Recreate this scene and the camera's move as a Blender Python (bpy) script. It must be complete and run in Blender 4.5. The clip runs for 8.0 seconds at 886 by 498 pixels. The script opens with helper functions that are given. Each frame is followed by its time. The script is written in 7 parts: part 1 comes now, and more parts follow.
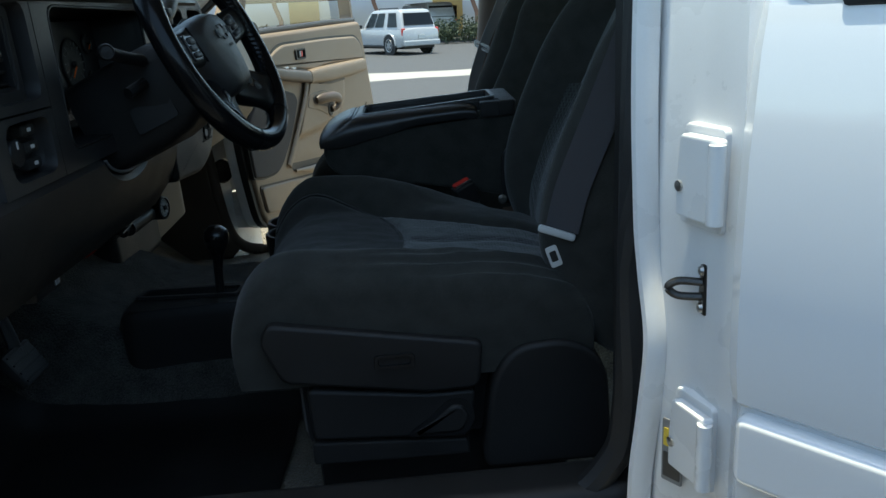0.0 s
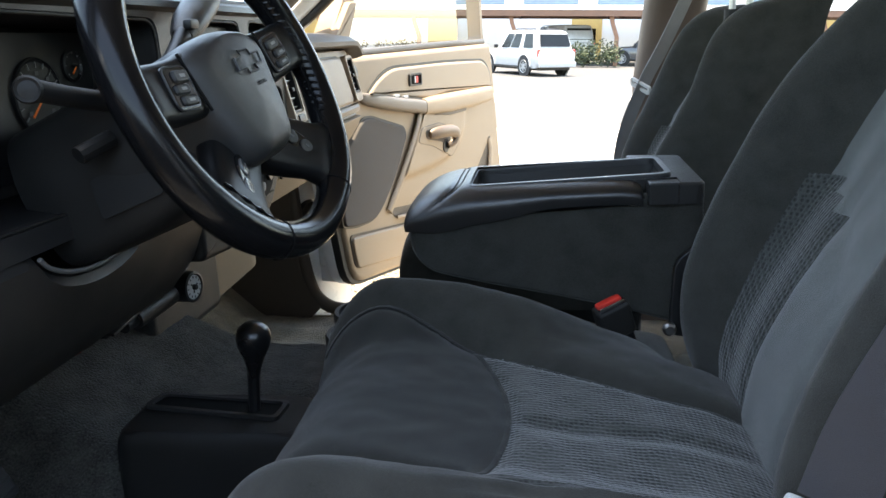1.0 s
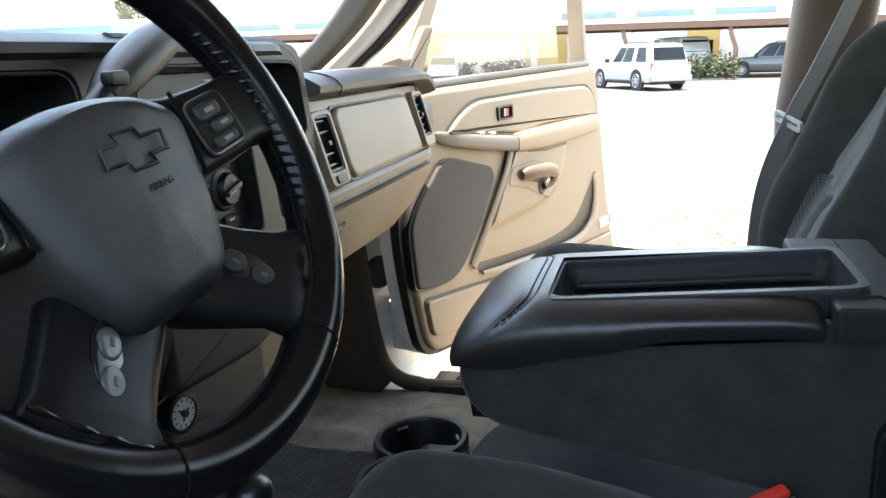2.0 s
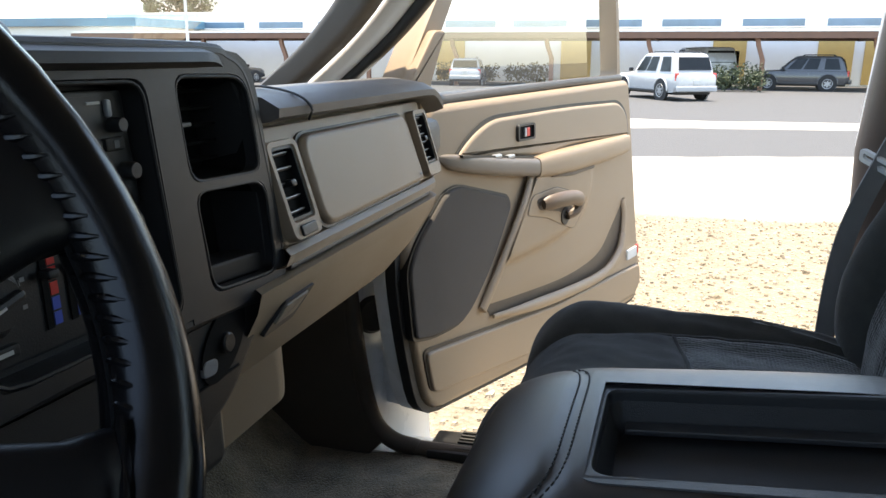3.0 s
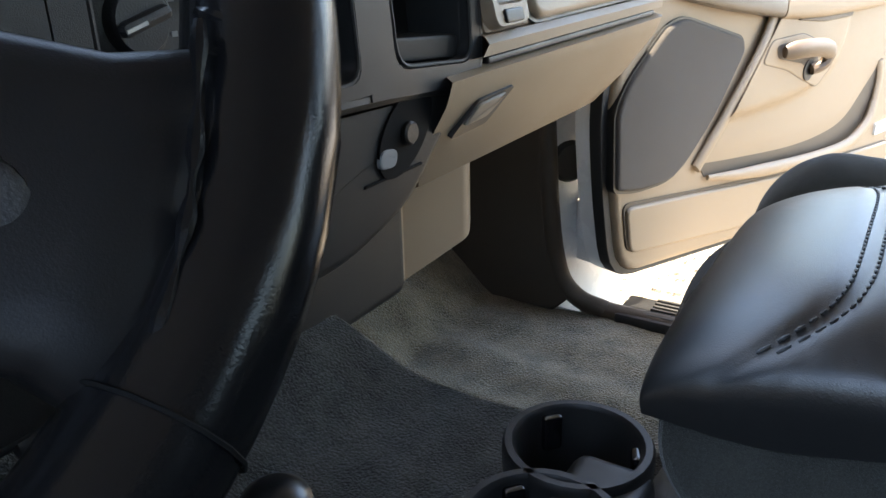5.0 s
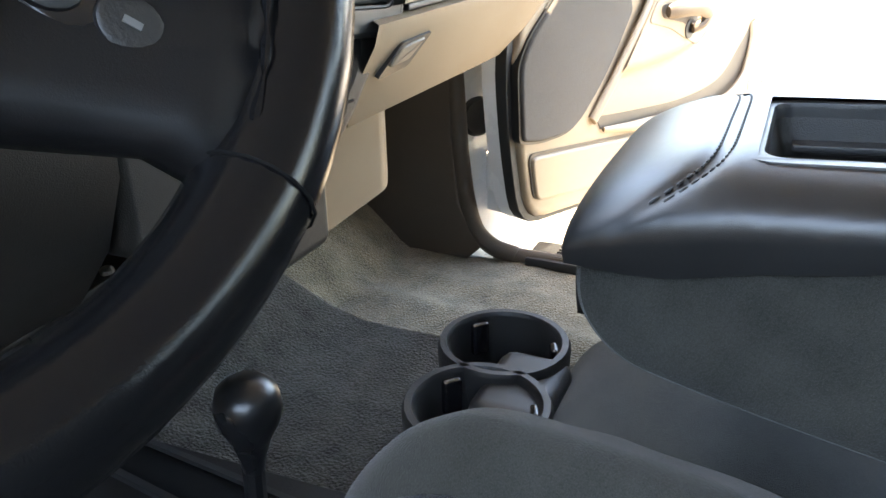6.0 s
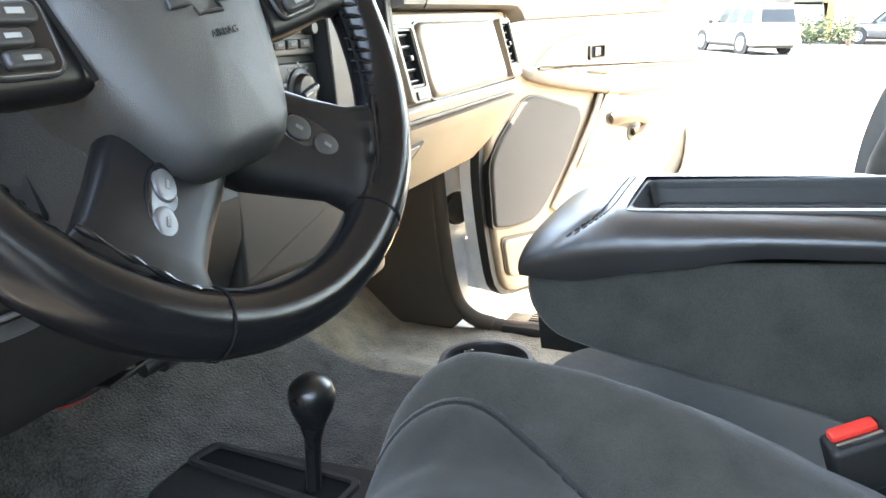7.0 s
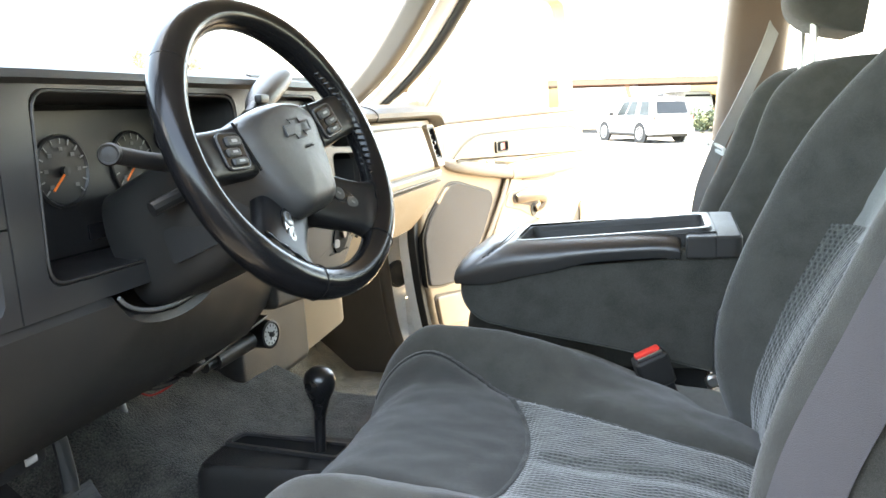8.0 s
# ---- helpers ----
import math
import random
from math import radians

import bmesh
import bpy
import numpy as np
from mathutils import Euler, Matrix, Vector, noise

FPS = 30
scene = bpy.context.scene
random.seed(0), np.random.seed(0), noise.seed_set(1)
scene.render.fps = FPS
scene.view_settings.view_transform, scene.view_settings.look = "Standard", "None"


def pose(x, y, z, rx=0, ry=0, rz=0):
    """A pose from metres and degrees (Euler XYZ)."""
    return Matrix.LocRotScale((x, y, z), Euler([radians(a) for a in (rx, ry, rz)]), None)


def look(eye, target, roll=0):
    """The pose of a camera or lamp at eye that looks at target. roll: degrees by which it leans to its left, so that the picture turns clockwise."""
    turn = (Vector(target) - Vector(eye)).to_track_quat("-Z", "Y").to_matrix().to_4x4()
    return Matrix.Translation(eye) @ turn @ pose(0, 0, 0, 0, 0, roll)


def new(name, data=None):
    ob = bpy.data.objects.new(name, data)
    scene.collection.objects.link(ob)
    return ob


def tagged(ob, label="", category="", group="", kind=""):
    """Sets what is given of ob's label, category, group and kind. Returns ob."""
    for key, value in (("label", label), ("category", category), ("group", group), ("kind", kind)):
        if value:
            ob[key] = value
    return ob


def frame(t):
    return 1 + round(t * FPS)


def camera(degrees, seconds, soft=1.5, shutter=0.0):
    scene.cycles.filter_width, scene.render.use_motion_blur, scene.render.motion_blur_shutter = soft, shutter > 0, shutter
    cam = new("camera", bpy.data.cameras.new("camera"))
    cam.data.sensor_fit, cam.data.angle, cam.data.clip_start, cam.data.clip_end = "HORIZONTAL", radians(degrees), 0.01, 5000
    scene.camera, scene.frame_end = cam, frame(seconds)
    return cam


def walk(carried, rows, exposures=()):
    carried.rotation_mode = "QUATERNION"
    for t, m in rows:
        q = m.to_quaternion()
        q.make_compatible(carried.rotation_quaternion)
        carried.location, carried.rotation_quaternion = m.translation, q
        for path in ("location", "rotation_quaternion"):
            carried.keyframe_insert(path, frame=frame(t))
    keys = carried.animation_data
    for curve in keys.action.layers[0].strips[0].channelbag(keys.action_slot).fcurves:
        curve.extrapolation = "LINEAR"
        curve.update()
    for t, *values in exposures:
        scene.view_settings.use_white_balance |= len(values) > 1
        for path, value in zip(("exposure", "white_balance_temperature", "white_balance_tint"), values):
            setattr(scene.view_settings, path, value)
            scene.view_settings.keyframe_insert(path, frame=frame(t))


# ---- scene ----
cam = camera(59.7, 8.0)
PATH = [
    (0, (0.087, -1.479, 1.604), (0.119, 0.431, 1.012), -4.9),
    (0.5, (0.112, -1.256, 1.611), (-0.224, 0.621, 1.007), -3.5),
    (1, (0.08, -1.022, 1.613), (-0.186, 0.888, 1.083), -2.1),
    (1.5, (0.064, -0.85, 1.611), (-0.333, 1.044, 1.104), -2.4),
    (2, (0.076, -0.706, 1.631), (-0.466, 1.16, 1.157), -3.9),
    (2.2, (0.07, -0.662, 1.634), (-0.492, 1.201, 1.174), -3.4),
    (3.3, (0.016, -0.411, 1.646), (-0.601, 1.431, 1.168), -0.8),
    (3.5, (0.007, -0.389, 1.637), (-0.707, 1.406, 1.117), -1.1),
    (4, (-0.022, -0.37, 1.626), (-0.992, 1.297, 1.098), -0.2),
    (4.5, (-0.018, -0.372, 1.595), (-1.032, 1.24, 0.986), -0.9),
    (4.7, (-0.021, -0.375, 1.576), (-1.027, 1.214, 0.896), -1.1),
    (5.8, (-0.006, -0.442, 1.54), (-0.877, 1.159, 0.714), -0.6),
    (6, (-0.002, -0.463, 1.543), (-0.765, 1.198, 0.731), -1.1),
    (6.5, (0.03, -0.572, 1.567), (-0.665, 1.177, 0.89), -0.9),
    (7, (0.079, -0.695, 1.583), (-0.659, 1.075, 1.016), -2.2),
    (7.5, (0.111, -0.868, 1.595), (-0.333, 1.027, 1.134), -1.3),
    (8, (0.173, -1.07, 1.604), (-0.385, 0.819, 1.26), -3.6),
]

EXPOSURES = [(0.0, 1.1, 6600, -5), (0.5, 2.05, 8300, 9), (1.0, 2.95, 8000, 8), (1.5, 3.12, 8000, 8), (2.0, 3.1, 8000, 8), (2.2, 2.9, 7800, 8), (3.3, 2.05, 7400, 9), (4.0, 2.3, 7200, 8), (4.7, 3.0, 7300, 9), (5.8, 4.25, 8100, 10), (6.5, 4.78, 8400, 8), (7.0, 4.98, 8600, 8), (7.5, 4.98, 9000, 8), (8.0, 4.68, 9300, 8)]
walk(cam, [(t, look(eye, target, roll)) for t, eye, target, roll in PATH], EXPOSURES)

# ---- world and sun ----
SUN = Vector((0.0, 0.012, 0.99)).normalized()
world = bpy.data.worlds.new("sky")
scene.world = world
world.use_nodes = True
wn = world.node_tree
sky = wn.nodes.new("ShaderNodeTexSky")
sky.sky_type, sky.sun_disc = "NISHITA", False
sky.sun_elevation = math.asin(SUN.z)
sky.sun_rotation = math.atan2(SUN.x, SUN.y)
wn.links.new(sky.outputs[0], wn.nodes["Background"].inputs[0])
wn.nodes["Background"].inputs[1].default_value = 0.185
sun = new("sun", bpy.data.lights.new("sun", "SUN"))
sun.data.energy, sun.data.angle, sun.data.color = 3.3, radians(0.5), (1.0, 0.93, 0.82)
sun.matrix_world = look(SUN * 60, (0, 0, 0))


# ---- materials ----
def material(name, color, rough=0.6, metal=0.0, vary=0.15, scale=9.0, grain=0.0, grain_scale=900.0, wear=0.0, spec=0.5, coat=0.0, warm=None, speck=0.35):
    """A procedural surface: broad stains, fine grain with relief, and roughness that varies."""
    m = bpy.data.materials.new(name)
    m.use_nodes = True
    nt = m.node_tree
    b = nt.nodes["Principled BSDF"]
    co = nt.nodes.new("ShaderNodeTexCoord")
    broad = nt.nodes.new("ShaderNodeTexNoise")
    broad.inputs["Scale"].default_value, broad.inputs["Detail"].default_value = scale, 6
    nt.links.new(co.outputs["Object"], broad.inputs["Vector"])
    fine = nt.nodes.new("ShaderNodeTexNoise")
    fine.inputs["Scale"].default_value, fine.inputs["Detail"].default_value = grain_scale, 3
    nt.links.new(co.outputs["Object"], fine.inputs["Vector"])
    mixf = nt.nodes.new("ShaderNodeMix")
    mixf.data_type = "FLOAT"
    mixf.inputs[0].default_value = speck
    nt.links.new(broad.outputs["Fac"], mixf.inputs[2])
    nt.links.new(fine.outputs["Fac"], mixf.inputs[3])
    ramp = nt.nodes.new("ShaderNodeValToRGB")
    c = Vector(color)
    dark, light = c * (1 - vary), c * (1 + vary)
    if warm:
        light = Vector(warm)
    ramp.color_ramp.elements[0].position, ramp.color_ramp.elements[1].position = 0.3, 0.7
    ramp.color_ramp.elements[0].color, ramp.color_ramp.elements[1].color = (*dark, 1), (*light, 1)
    nt.links.new(mixf.outputs[0], ramp.inputs[0])
    nt.links.new(ramp.outputs[0], b.inputs["Base Color"])
    rr = nt.nodes.new("ShaderNodeMapRange")
    rr.inputs[1].default_value, rr.inputs[2].default_value = 0.3, 0.7
    rr.inputs[3].default_value, rr.inputs[4].default_value = max(0.02, rough - 0.08 - wear), min(1.0, rough + 0.08)
    nt.links.new(broad.outputs["Fac"], rr.inputs[0])
    nt.links.new(rr.outputs[0], b.inputs["Roughness"])
    b.inputs["Metallic"].default_value = metal
    b.inputs["Specular IOR Level"].default_value = spec
    b.inputs["Coat Weight"].default_value = coat
    if grain:
        bump = nt.nodes.new("ShaderNodeBump")
        bump.inputs["Strength"].default_value, bump.inputs["Distance"].default_value = grain, 0.001
        nt.links.new(fine.outputs["Fac"], bump.inputs["Height"])
        nt.links.new(bump.outputs[0], b.inputs["Normal"])
    return m


def leather(name, color, rough, scale=420.0, depth=0.5, shine=0.36):
    """Grained vinyl or leather: small cells with creases between them."""
    m = material(name, color, rough, vary=0.2, scale=14.0, grain=0.06, grain_scale=1500.0)
    nt = m.node_tree
    co = nt.nodes["Texture Coordinate"]
    cell = nt.nodes.new("ShaderNodeTexVoronoi")
    cell.feature = "DISTANCE_TO_EDGE"
    cell.inputs["Scale"].default_value = scale
    nt.links.new(co.outputs["Object"], cell.inputs["Vector"])
    bump = nt.nodes.new("ShaderNodeBump")
    bump.inputs["Strength"].default_value, bump.inputs["Distance"].default_value = depth, 0.0012
    nt.links.new(cell.outputs["Distance"], bump.inputs["Height"])
    nt.links.new(nt.nodes["Bump"].outputs[0], bump.inputs["Normal"])
    nt.links.new(bump.outputs[0], nt.nodes["Principled BSDF"].inputs["Normal"])
    nt.nodes["Map Range"].inputs[3].default_value, nt.nodes["Map Range"].inputs[4].default_value = rough - 0.03, rough + 0.03
    nt.nodes["Principled BSDF"].inputs["Specular IOR Level"].default_value = shine
    return m


def cloth(name, color, sheen=0.35, scale=12.0, vary=0.25, weave=1400.0, relief=0.001):
    m = material(name, color, 0.95, vary=vary, scale=scale, grain=0.8, grain_scale=weave, spec=0.15, speck=0.55)
    b = m.node_tree.nodes["Principled BSDF"]
    b.inputs["Sheen Weight"].default_value = sheen
    b.inputs["Sheen Roughness"].default_value = 0.45
    m.node_tree.nodes["Bump"].inputs["Distance"].default_value = relief
    return m


def mesh_cloth(name, ground_color, dot_color, size=170.0):
    """Knitted seat insert: rows of small dark holes in a lighter ground."""
    m = bpy.data.materials.new(name)
    m.use_nodes = True
    nt = m.node_tree
    b = nt.nodes["Principled BSDF"]
    co = nt.nodes.new("ShaderNodeTexCoord")
    vor = nt.nodes.new("ShaderNodeTexVoronoi")
    vor.inputs["Scale"].default_value, vor.inputs["Randomness"].default_value = size, 0.25
    nt.links.new(co.outputs["Object"], vor.inputs["Vector"])
    noi = nt.nodes.new("ShaderNodeTexNoise")
    noi.inputs["Scale"].default_value = 30
    nt.links.new(co.outputs["Object"], noi.inputs["Vector"])
    ramp = nt.nodes.new("ShaderNodeValToRGB")
    ramp.color_ramp.elements[0].position, ramp.color_ramp.elements[1].position = 0.28, 0.5
    ramp.color_ramp.elements[0].color, ramp.color_ramp.elements[1].color = (*dot_color, 1), (*ground_color, 1)
    nt.links.new(vor.outputs["Distance"], ramp.inputs[0])
    mix = nt.nodes.new("ShaderNodeMixRGB")
    mix.blend_type, mix.inputs[0].default_value = "MULTIPLY", 0.4
    nt.links.new(ramp.outputs[0], mix.inputs[1])
    nt.links.new(noi.outputs["Fac"], mix.inputs[2])
    nt.links.new(mix.outputs[0], b.inputs["Base Color"])
    b.inputs["Roughness"].default_value = 0.95
    b.inputs["Specular IOR Level"].default_value = 0.15
    b.inputs["Sheen Weight"].default_value = 0.3
    bump = nt.nodes.new("ShaderNodeBump")
    bump.inputs["Strength"].default_value, bump.inputs["Distance"].default_value = 0.8, 0.002
    nt.links.new(vor.outputs["Distance"], bump.inputs["Height"])
    nt.links.new(bump.outputs[0], b.inputs["Normal"])
    return m


def glass(name, color=(1, 1, 1), rough=0.0, clear=0.9):
    """Thin pane: mostly clear, with a reflecting face."""
    m = bpy.data.materials.new(name)
    m.use_nodes = True
    nt = m.node_tree
    nt.nodes.remove(nt.nodes["Principled BSDF"])
    tr = nt.nodes.new("ShaderNodeBsdfTransparent")
    tr.inputs[0].default_value = (*color, 1)
    gl = nt.nodes.new("ShaderNodeBsdfGlossy")
    gl.inputs["Roughness"].default_value = rough
    lw = nt.nodes.new("ShaderNodeLayerWeight")
    lw.inputs[0].default_value = 0.25
    fr = nt.nodes.new("ShaderNodeMath")
    fr.operation = "MULTIPLY_ADD"
    fr.inputs[1].default_value, fr.inputs[2].default_value = 0.5, 0.03
    nt.links.new(lw.outputs["Facing"], fr.inputs[0])
    mix = nt.nodes.new("ShaderNodeMixShader")
    nt.links.new(fr.outputs[0], mix.inputs[0])
    nt.links.new(tr.outputs[0], mix.inputs[1])
    nt.links.new(gl.outputs[0], mix.inputs[2])
    nt.links.new(mix.outputs[0], nt.nodes["Material Output"].inputs[0])
    return m


CHARCOAL = material("charcoal_plastic", (0.0165, 0.016, 0.0155), 0.5, vary=0.2, grain=0.35, grain_scale=1300, spec=0.25)
BEZEL = material("bezel_plastic", (0.019, 0.019, 0.0195), 0.42, vary=0.2, grain=0.25, grain_scale=1500, spec=0.4)
BROWN = material("brown_plastic", (0.10, 0.068, 0.044), 0.42, vary=0.1, grain=0.3)
BLACK = material("black_plastic", (0.007, 0.007, 0.0075), 0.45, vary=0.3, grain=0.2)
GLOSS = material("gloss_black", (0.008, 0.008, 0.009), 0.18, vary=0.2)
# Near-black for joints, and for openings whose depth shade is put into colour.
VOID = material("shade_joint_black", (0.005, 0.005, 0.005), 0.8, spec=0.1)
TAN = material("tan_plastic", (0.245, 0.178, 0.114), 0.5, vary=0.10, scale=5, grain=0.4, grain_scale=1200)
POD = material("pod_plastic", (0.12, 0.10, 0.082), 0.45, vary=0.12, scale=6, grain=0.4, grain_scale=1200)
PANEL = material("dash_panel_plastic", (0.285, 0.208, 0.143), 0.38, vary=0.08, scale=5, grain=0.4, grain_scale=1200)
TAUPE = material("taupe_plastic", (0.20, 0.165, 0.13), 0.45, vary=0.12, scale=6, grain=0.4, grain_scale=1200)
DASHTOP = material("dash_top_vinyl", (0.072, 0.063, 0.054), 0.5, vary=0.15, scale=6, grain=0.5, grain_scale=900)
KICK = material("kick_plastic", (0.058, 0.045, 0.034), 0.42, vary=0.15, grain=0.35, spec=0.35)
GRILLE = material("speaker_cloth", (0.066, 0.057, 0.049), 0.85, vary=0.2, grain=0.9, grain_scale=2400)
LEATHER = leather("wheel_leather", (0.005, 0.005, 0.0055), 0.17, 1800, 0.03, 0.22)
HUB = leather("hub_vinyl", (0.027, 0.0275, 0.028), 0.38, 1300, 0.3, 0.5)
SPOKE = leather("spoke_vinyl", (0.0065, 0.0065, 0.007), 0.36, 1800, 0.05, 0.2)
VINYL = leather("armrest_vinyl", (0.0105, 0.0108, 0.0112), 0.34, 1300, 0.10, 0.6)
VELOUR = cloth("charcoal_velour", (0.032, 0.0320, 0.0280), 0.18, scale=34, vary=0.5, weave=1500, relief=0.0007)
KNOB = material("satin_black", (0.009, 0.009, 0.0095), 0.33, vary=0.2)
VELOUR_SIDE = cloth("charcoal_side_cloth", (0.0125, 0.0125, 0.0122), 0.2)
# One brushed cloth twice: cushion shade and backrest light put into the colour.
LOBE_SHADED = cloth("brushed_cloth_shaded", (0.026, 0.027, 0.025), 0.12, scale=30, vary=0.4, weave=1500, relief=0.0007)
BACK_CLOTH_LIT = cloth("brushed_cloth_lit", (0.098, 0.104, 0.098), 0.3, scale=30, vary=0.3, weave=1500, relief=0.0007)
INSERT = mesh_cloth("seat_mesh", (0.054, 0.058, 0.053), (0.020, 0.0215, 0.020), 230.0)
CARPET = cloth("carpet_pile", (0.150, 0.128, 0.086), 0.25, scale=26, vary=0.8, weave=340, relief=0.010)
HUMP_CARPET = cloth("grey_carpet_pile", (0.108, 0.106, 0.094), 0.25, scale=30, vary=0.8, weave=340, relief=0.010)
PAINT = material("white_paint", (0.80, 0.80, 0.79), 0.16, vary=0.02, scale=3, coat=0.6)
JAMB = material("white_jamb", (0.76, 0.75, 0.73), 0.3, vary=0.05, scale=12)
RUBBER = material("black_rubber", (0.012, 0.012, 0.012), 0.62, vary=0.25, grain=0.3)
STEEL = material("worn_steel", (0.42, 0.41, 0.39), 0.35, 1.0, vary=0.25, scale=40, grain=0.2)
DARKSTEEL = material("dark_steel", (0.08, 0.075, 0.07), 0.4, 0.9, vary=0.4, scale=50)
CHROME = material("chrome", (0.75, 0.75, 0.75), 0.12, 1.0, vary=0.03)
SILVER = material("silver_button", (0.32, 0.33, 0.34), 0.35, 0.4, vary=0.1)
# Grey that puts the sky's reflection into the left thumb buttons' colour.
KEY_GLINT = material("key_sky_glint", (0.06, 0.063, 0.066), 0.25, vary=0.1)
WHITEMARK = material("white_print", (0.5, 0.5, 0.48), 0.6, vary=0.05)
GREYMARK = material("grey_print", (0.20, 0.20, 0.20), 0.6, vary=0.05)
DIMMARK = material("dim_print", (0.085, 0.085, 0.085), 0.6, vary=0.05)
RED = material("red_plastic", (0.55, 0.03, 0.02), 0.4, vary=0.1)
ORANGE = material("orange_needle", (0.85, 0.16, 0.02), 0.5, vary=0.05)
BLUEMARK = material("blue_print", (0.03, 0.07, 0.4), 0.5, vary=0.05)
YELLOW = material("yellow_sticker", (0.75, 0.55, 0.05), 0.5, vary=0.1)
BELT = material("belt_webbing", (0.045, 0.042, 0.045), 0.7, vary=0.12, scale=30, grain=0.9, grain_scale=1800)
# Same webbing, paler: light falling on the passenger belt put into the colour.
BELT_LIT = material("lit_webbing", (0.22, 0.215, 0.21), 0.7, vary=0.12, scale=30, grain=0.9, grain_scale=1800)
PANE = glass("window_glass", (0.93, 0.95, 0.92))
HEADLINER = cloth("headliner", (0.60, 0.55, 0.46), 0.2)


# ---- shape helpers ----
def thing(name, label, category, at, group="", kind=""):
    e = new(name)
    e.empty_display_size = 0.05
    e.location = at
    return tagged(e, label, category, group, kind)


def part(name, bm, mat, parent=None, label="", smooth=35, sub=0):
    """One mesh object in world measures, under a thing or a part."""
    me = bpy.data.meshes.new(name)
    bmesh.ops.recalc_face_normals(bm, faces=bm.faces)
    bm.to_mesh(me)
    bm.free()
    me.materials.append(mat)
    if smooth:
        me.shade_smooth()
        me.set_sharp_from_angle(angle=radians(smooth))
    ob = new(name, me)
    if parent:
        ob.parent = parent
        if not parent.parent:
            ob.matrix_parent_inverse = Matrix.Translation(parent.location).inverted()
    if label:
        ob["label"] = label
    if smooth == 35:
        mod = ob.modifiers.new("normals", "WEIGHTED_NORMAL")
        mod.keep_sharp = True
    if sub:
        mod = ob.modifiers.new("smooth", "SUBSURF")
        mod.levels = mod.render_levels = sub
    return ob


def flip(m):
    """A frame from three axis columns and an origin."""
    x, y, z, o = m
    return Matrix(((x[0], y[0], z[0], o[0]), (x[1], y[1], z[1], o[1]), (x[2], y[2], z[2], o[2]), (0, 0, 0, 1)))


def rbox(c, s, bevel=0.004, seg=2, m=None, bm=None):
    """A box with rounded edges; centre and size in the frame m."""
    b = bmesh.new()
    bmesh.ops.create_cube(b, size=1)
    bmesh.ops.scale(b, vec=s, verts=b.verts)
    bevel = min(bevel, 0.45 * min(s))
    if bevel > 0:
        bmesh.ops.bevel(b, geom=list(b.edges), offset=bevel, segments=seg, profile=0.5, affect="EDGES")
    bmesh.ops.translate(b, vec=c, verts=b.verts)
    if m:
        bmesh.ops.transform(b, matrix=m, verts=b.verts)
    return merge(bm, b)


def merge(bm, b):
    if bm is None:
        return b
    me = bpy.data.meshes.new("tmp")
    b.to_mesh(me)
    b.free()
    bm.from_mesh(me)
    bpy.data.meshes.remove(me)
    return bm


def rounded(pts, r, n=4):
    """A polygon with its corners rounded by r (one number, or one for each corner)."""
    out = []
    for i, p in enumerate(pts):
        rad = r[i] if isinstance(r, (list, tuple)) else r
        p = Vector(p)
        a, c = Vector(pts[i - 1]), Vector(pts[(i + 1) % len(pts)])
        da, dc = (a - p), (c - p)
        k = min(rad, da.length * 0.49, dc.length * 0.49)
        p0, p2 = p + da.normalized() * k, p + dc.normalized() * k
        for j in range(n + 1):
            t = j / n
            out.append((1 - t) ** 2 * p0 + 2 * t * (1 - t) * p + t * t * p2)
    return out


def rect(u0, v0, u1, v1, r=0.01, n=4):
    return rounded([(u0, v0), (u1, v0), (u1, v1), (u0, v1)], r, n)


def slab(pts, w0, w1, m=None, bevel=0.0, seg=2, bm=None):
    """A plate of the outline pts (u, v) from w0 to w1, its front rim (w1) rounded."""
    turn = sum(pts[i - 1][0] * pts[i][1] - pts[i][0] * pts[i - 1][1] for i in range(len(pts)))
    pts = list(pts) if turn > 0 else list(reversed(pts))
    b = bmesh.new()
    lo = [b.verts.new((p[0], p[1], w0)) for p in pts]
    loops = [lo]
    cx, cy = sum(p[0] for p in pts) / len(pts), sum(p[1] for p in pts) / len(pts)
    size = max(max(abs(p[0] - cx), abs(p[1] - cy)) for p in pts)
    steps = [(0.0, 0.0)] if not bevel else [(bevel * (1 - math.cos(a * math.pi / 2 / seg)), bevel * (1 - math.sin(a * math.pi / 2 / seg))) for a in range(seg + 1)]
    for inset, drop in steps:
        ring_pts = []
        for i, p in enumerate(pts):
            p, a, c = Vector(p[:2]), Vector(pts[i - 1][:2]), Vector(pts[(i + 1) % len(pts)][:2])
            t = c - a
            nrm = Vector((-t.y, t.x)).normalized() if t.length > 1e-9 else Vector((0, 0))
            ring_pts.append((p + nrm * inset, w1 - drop * (1 if w1 > w0 else -1)))
        loops.append([b.verts.new((q.x, q.y, w)) for q, w in ring_pts])
    for a, c in zip(loops, loops[1:]):
        for i in range(len(a)):
            j = (i + 1) % len(a)
            b.faces.new((a[i], a[j], c[j], c[i]))
    b.faces.new(loops[-1])
    b.faces.new(list(reversed(lo)))
    if m:
        bmesh.ops.transform(b, matrix=m, verts=b.verts)
    return merge(bm, b)


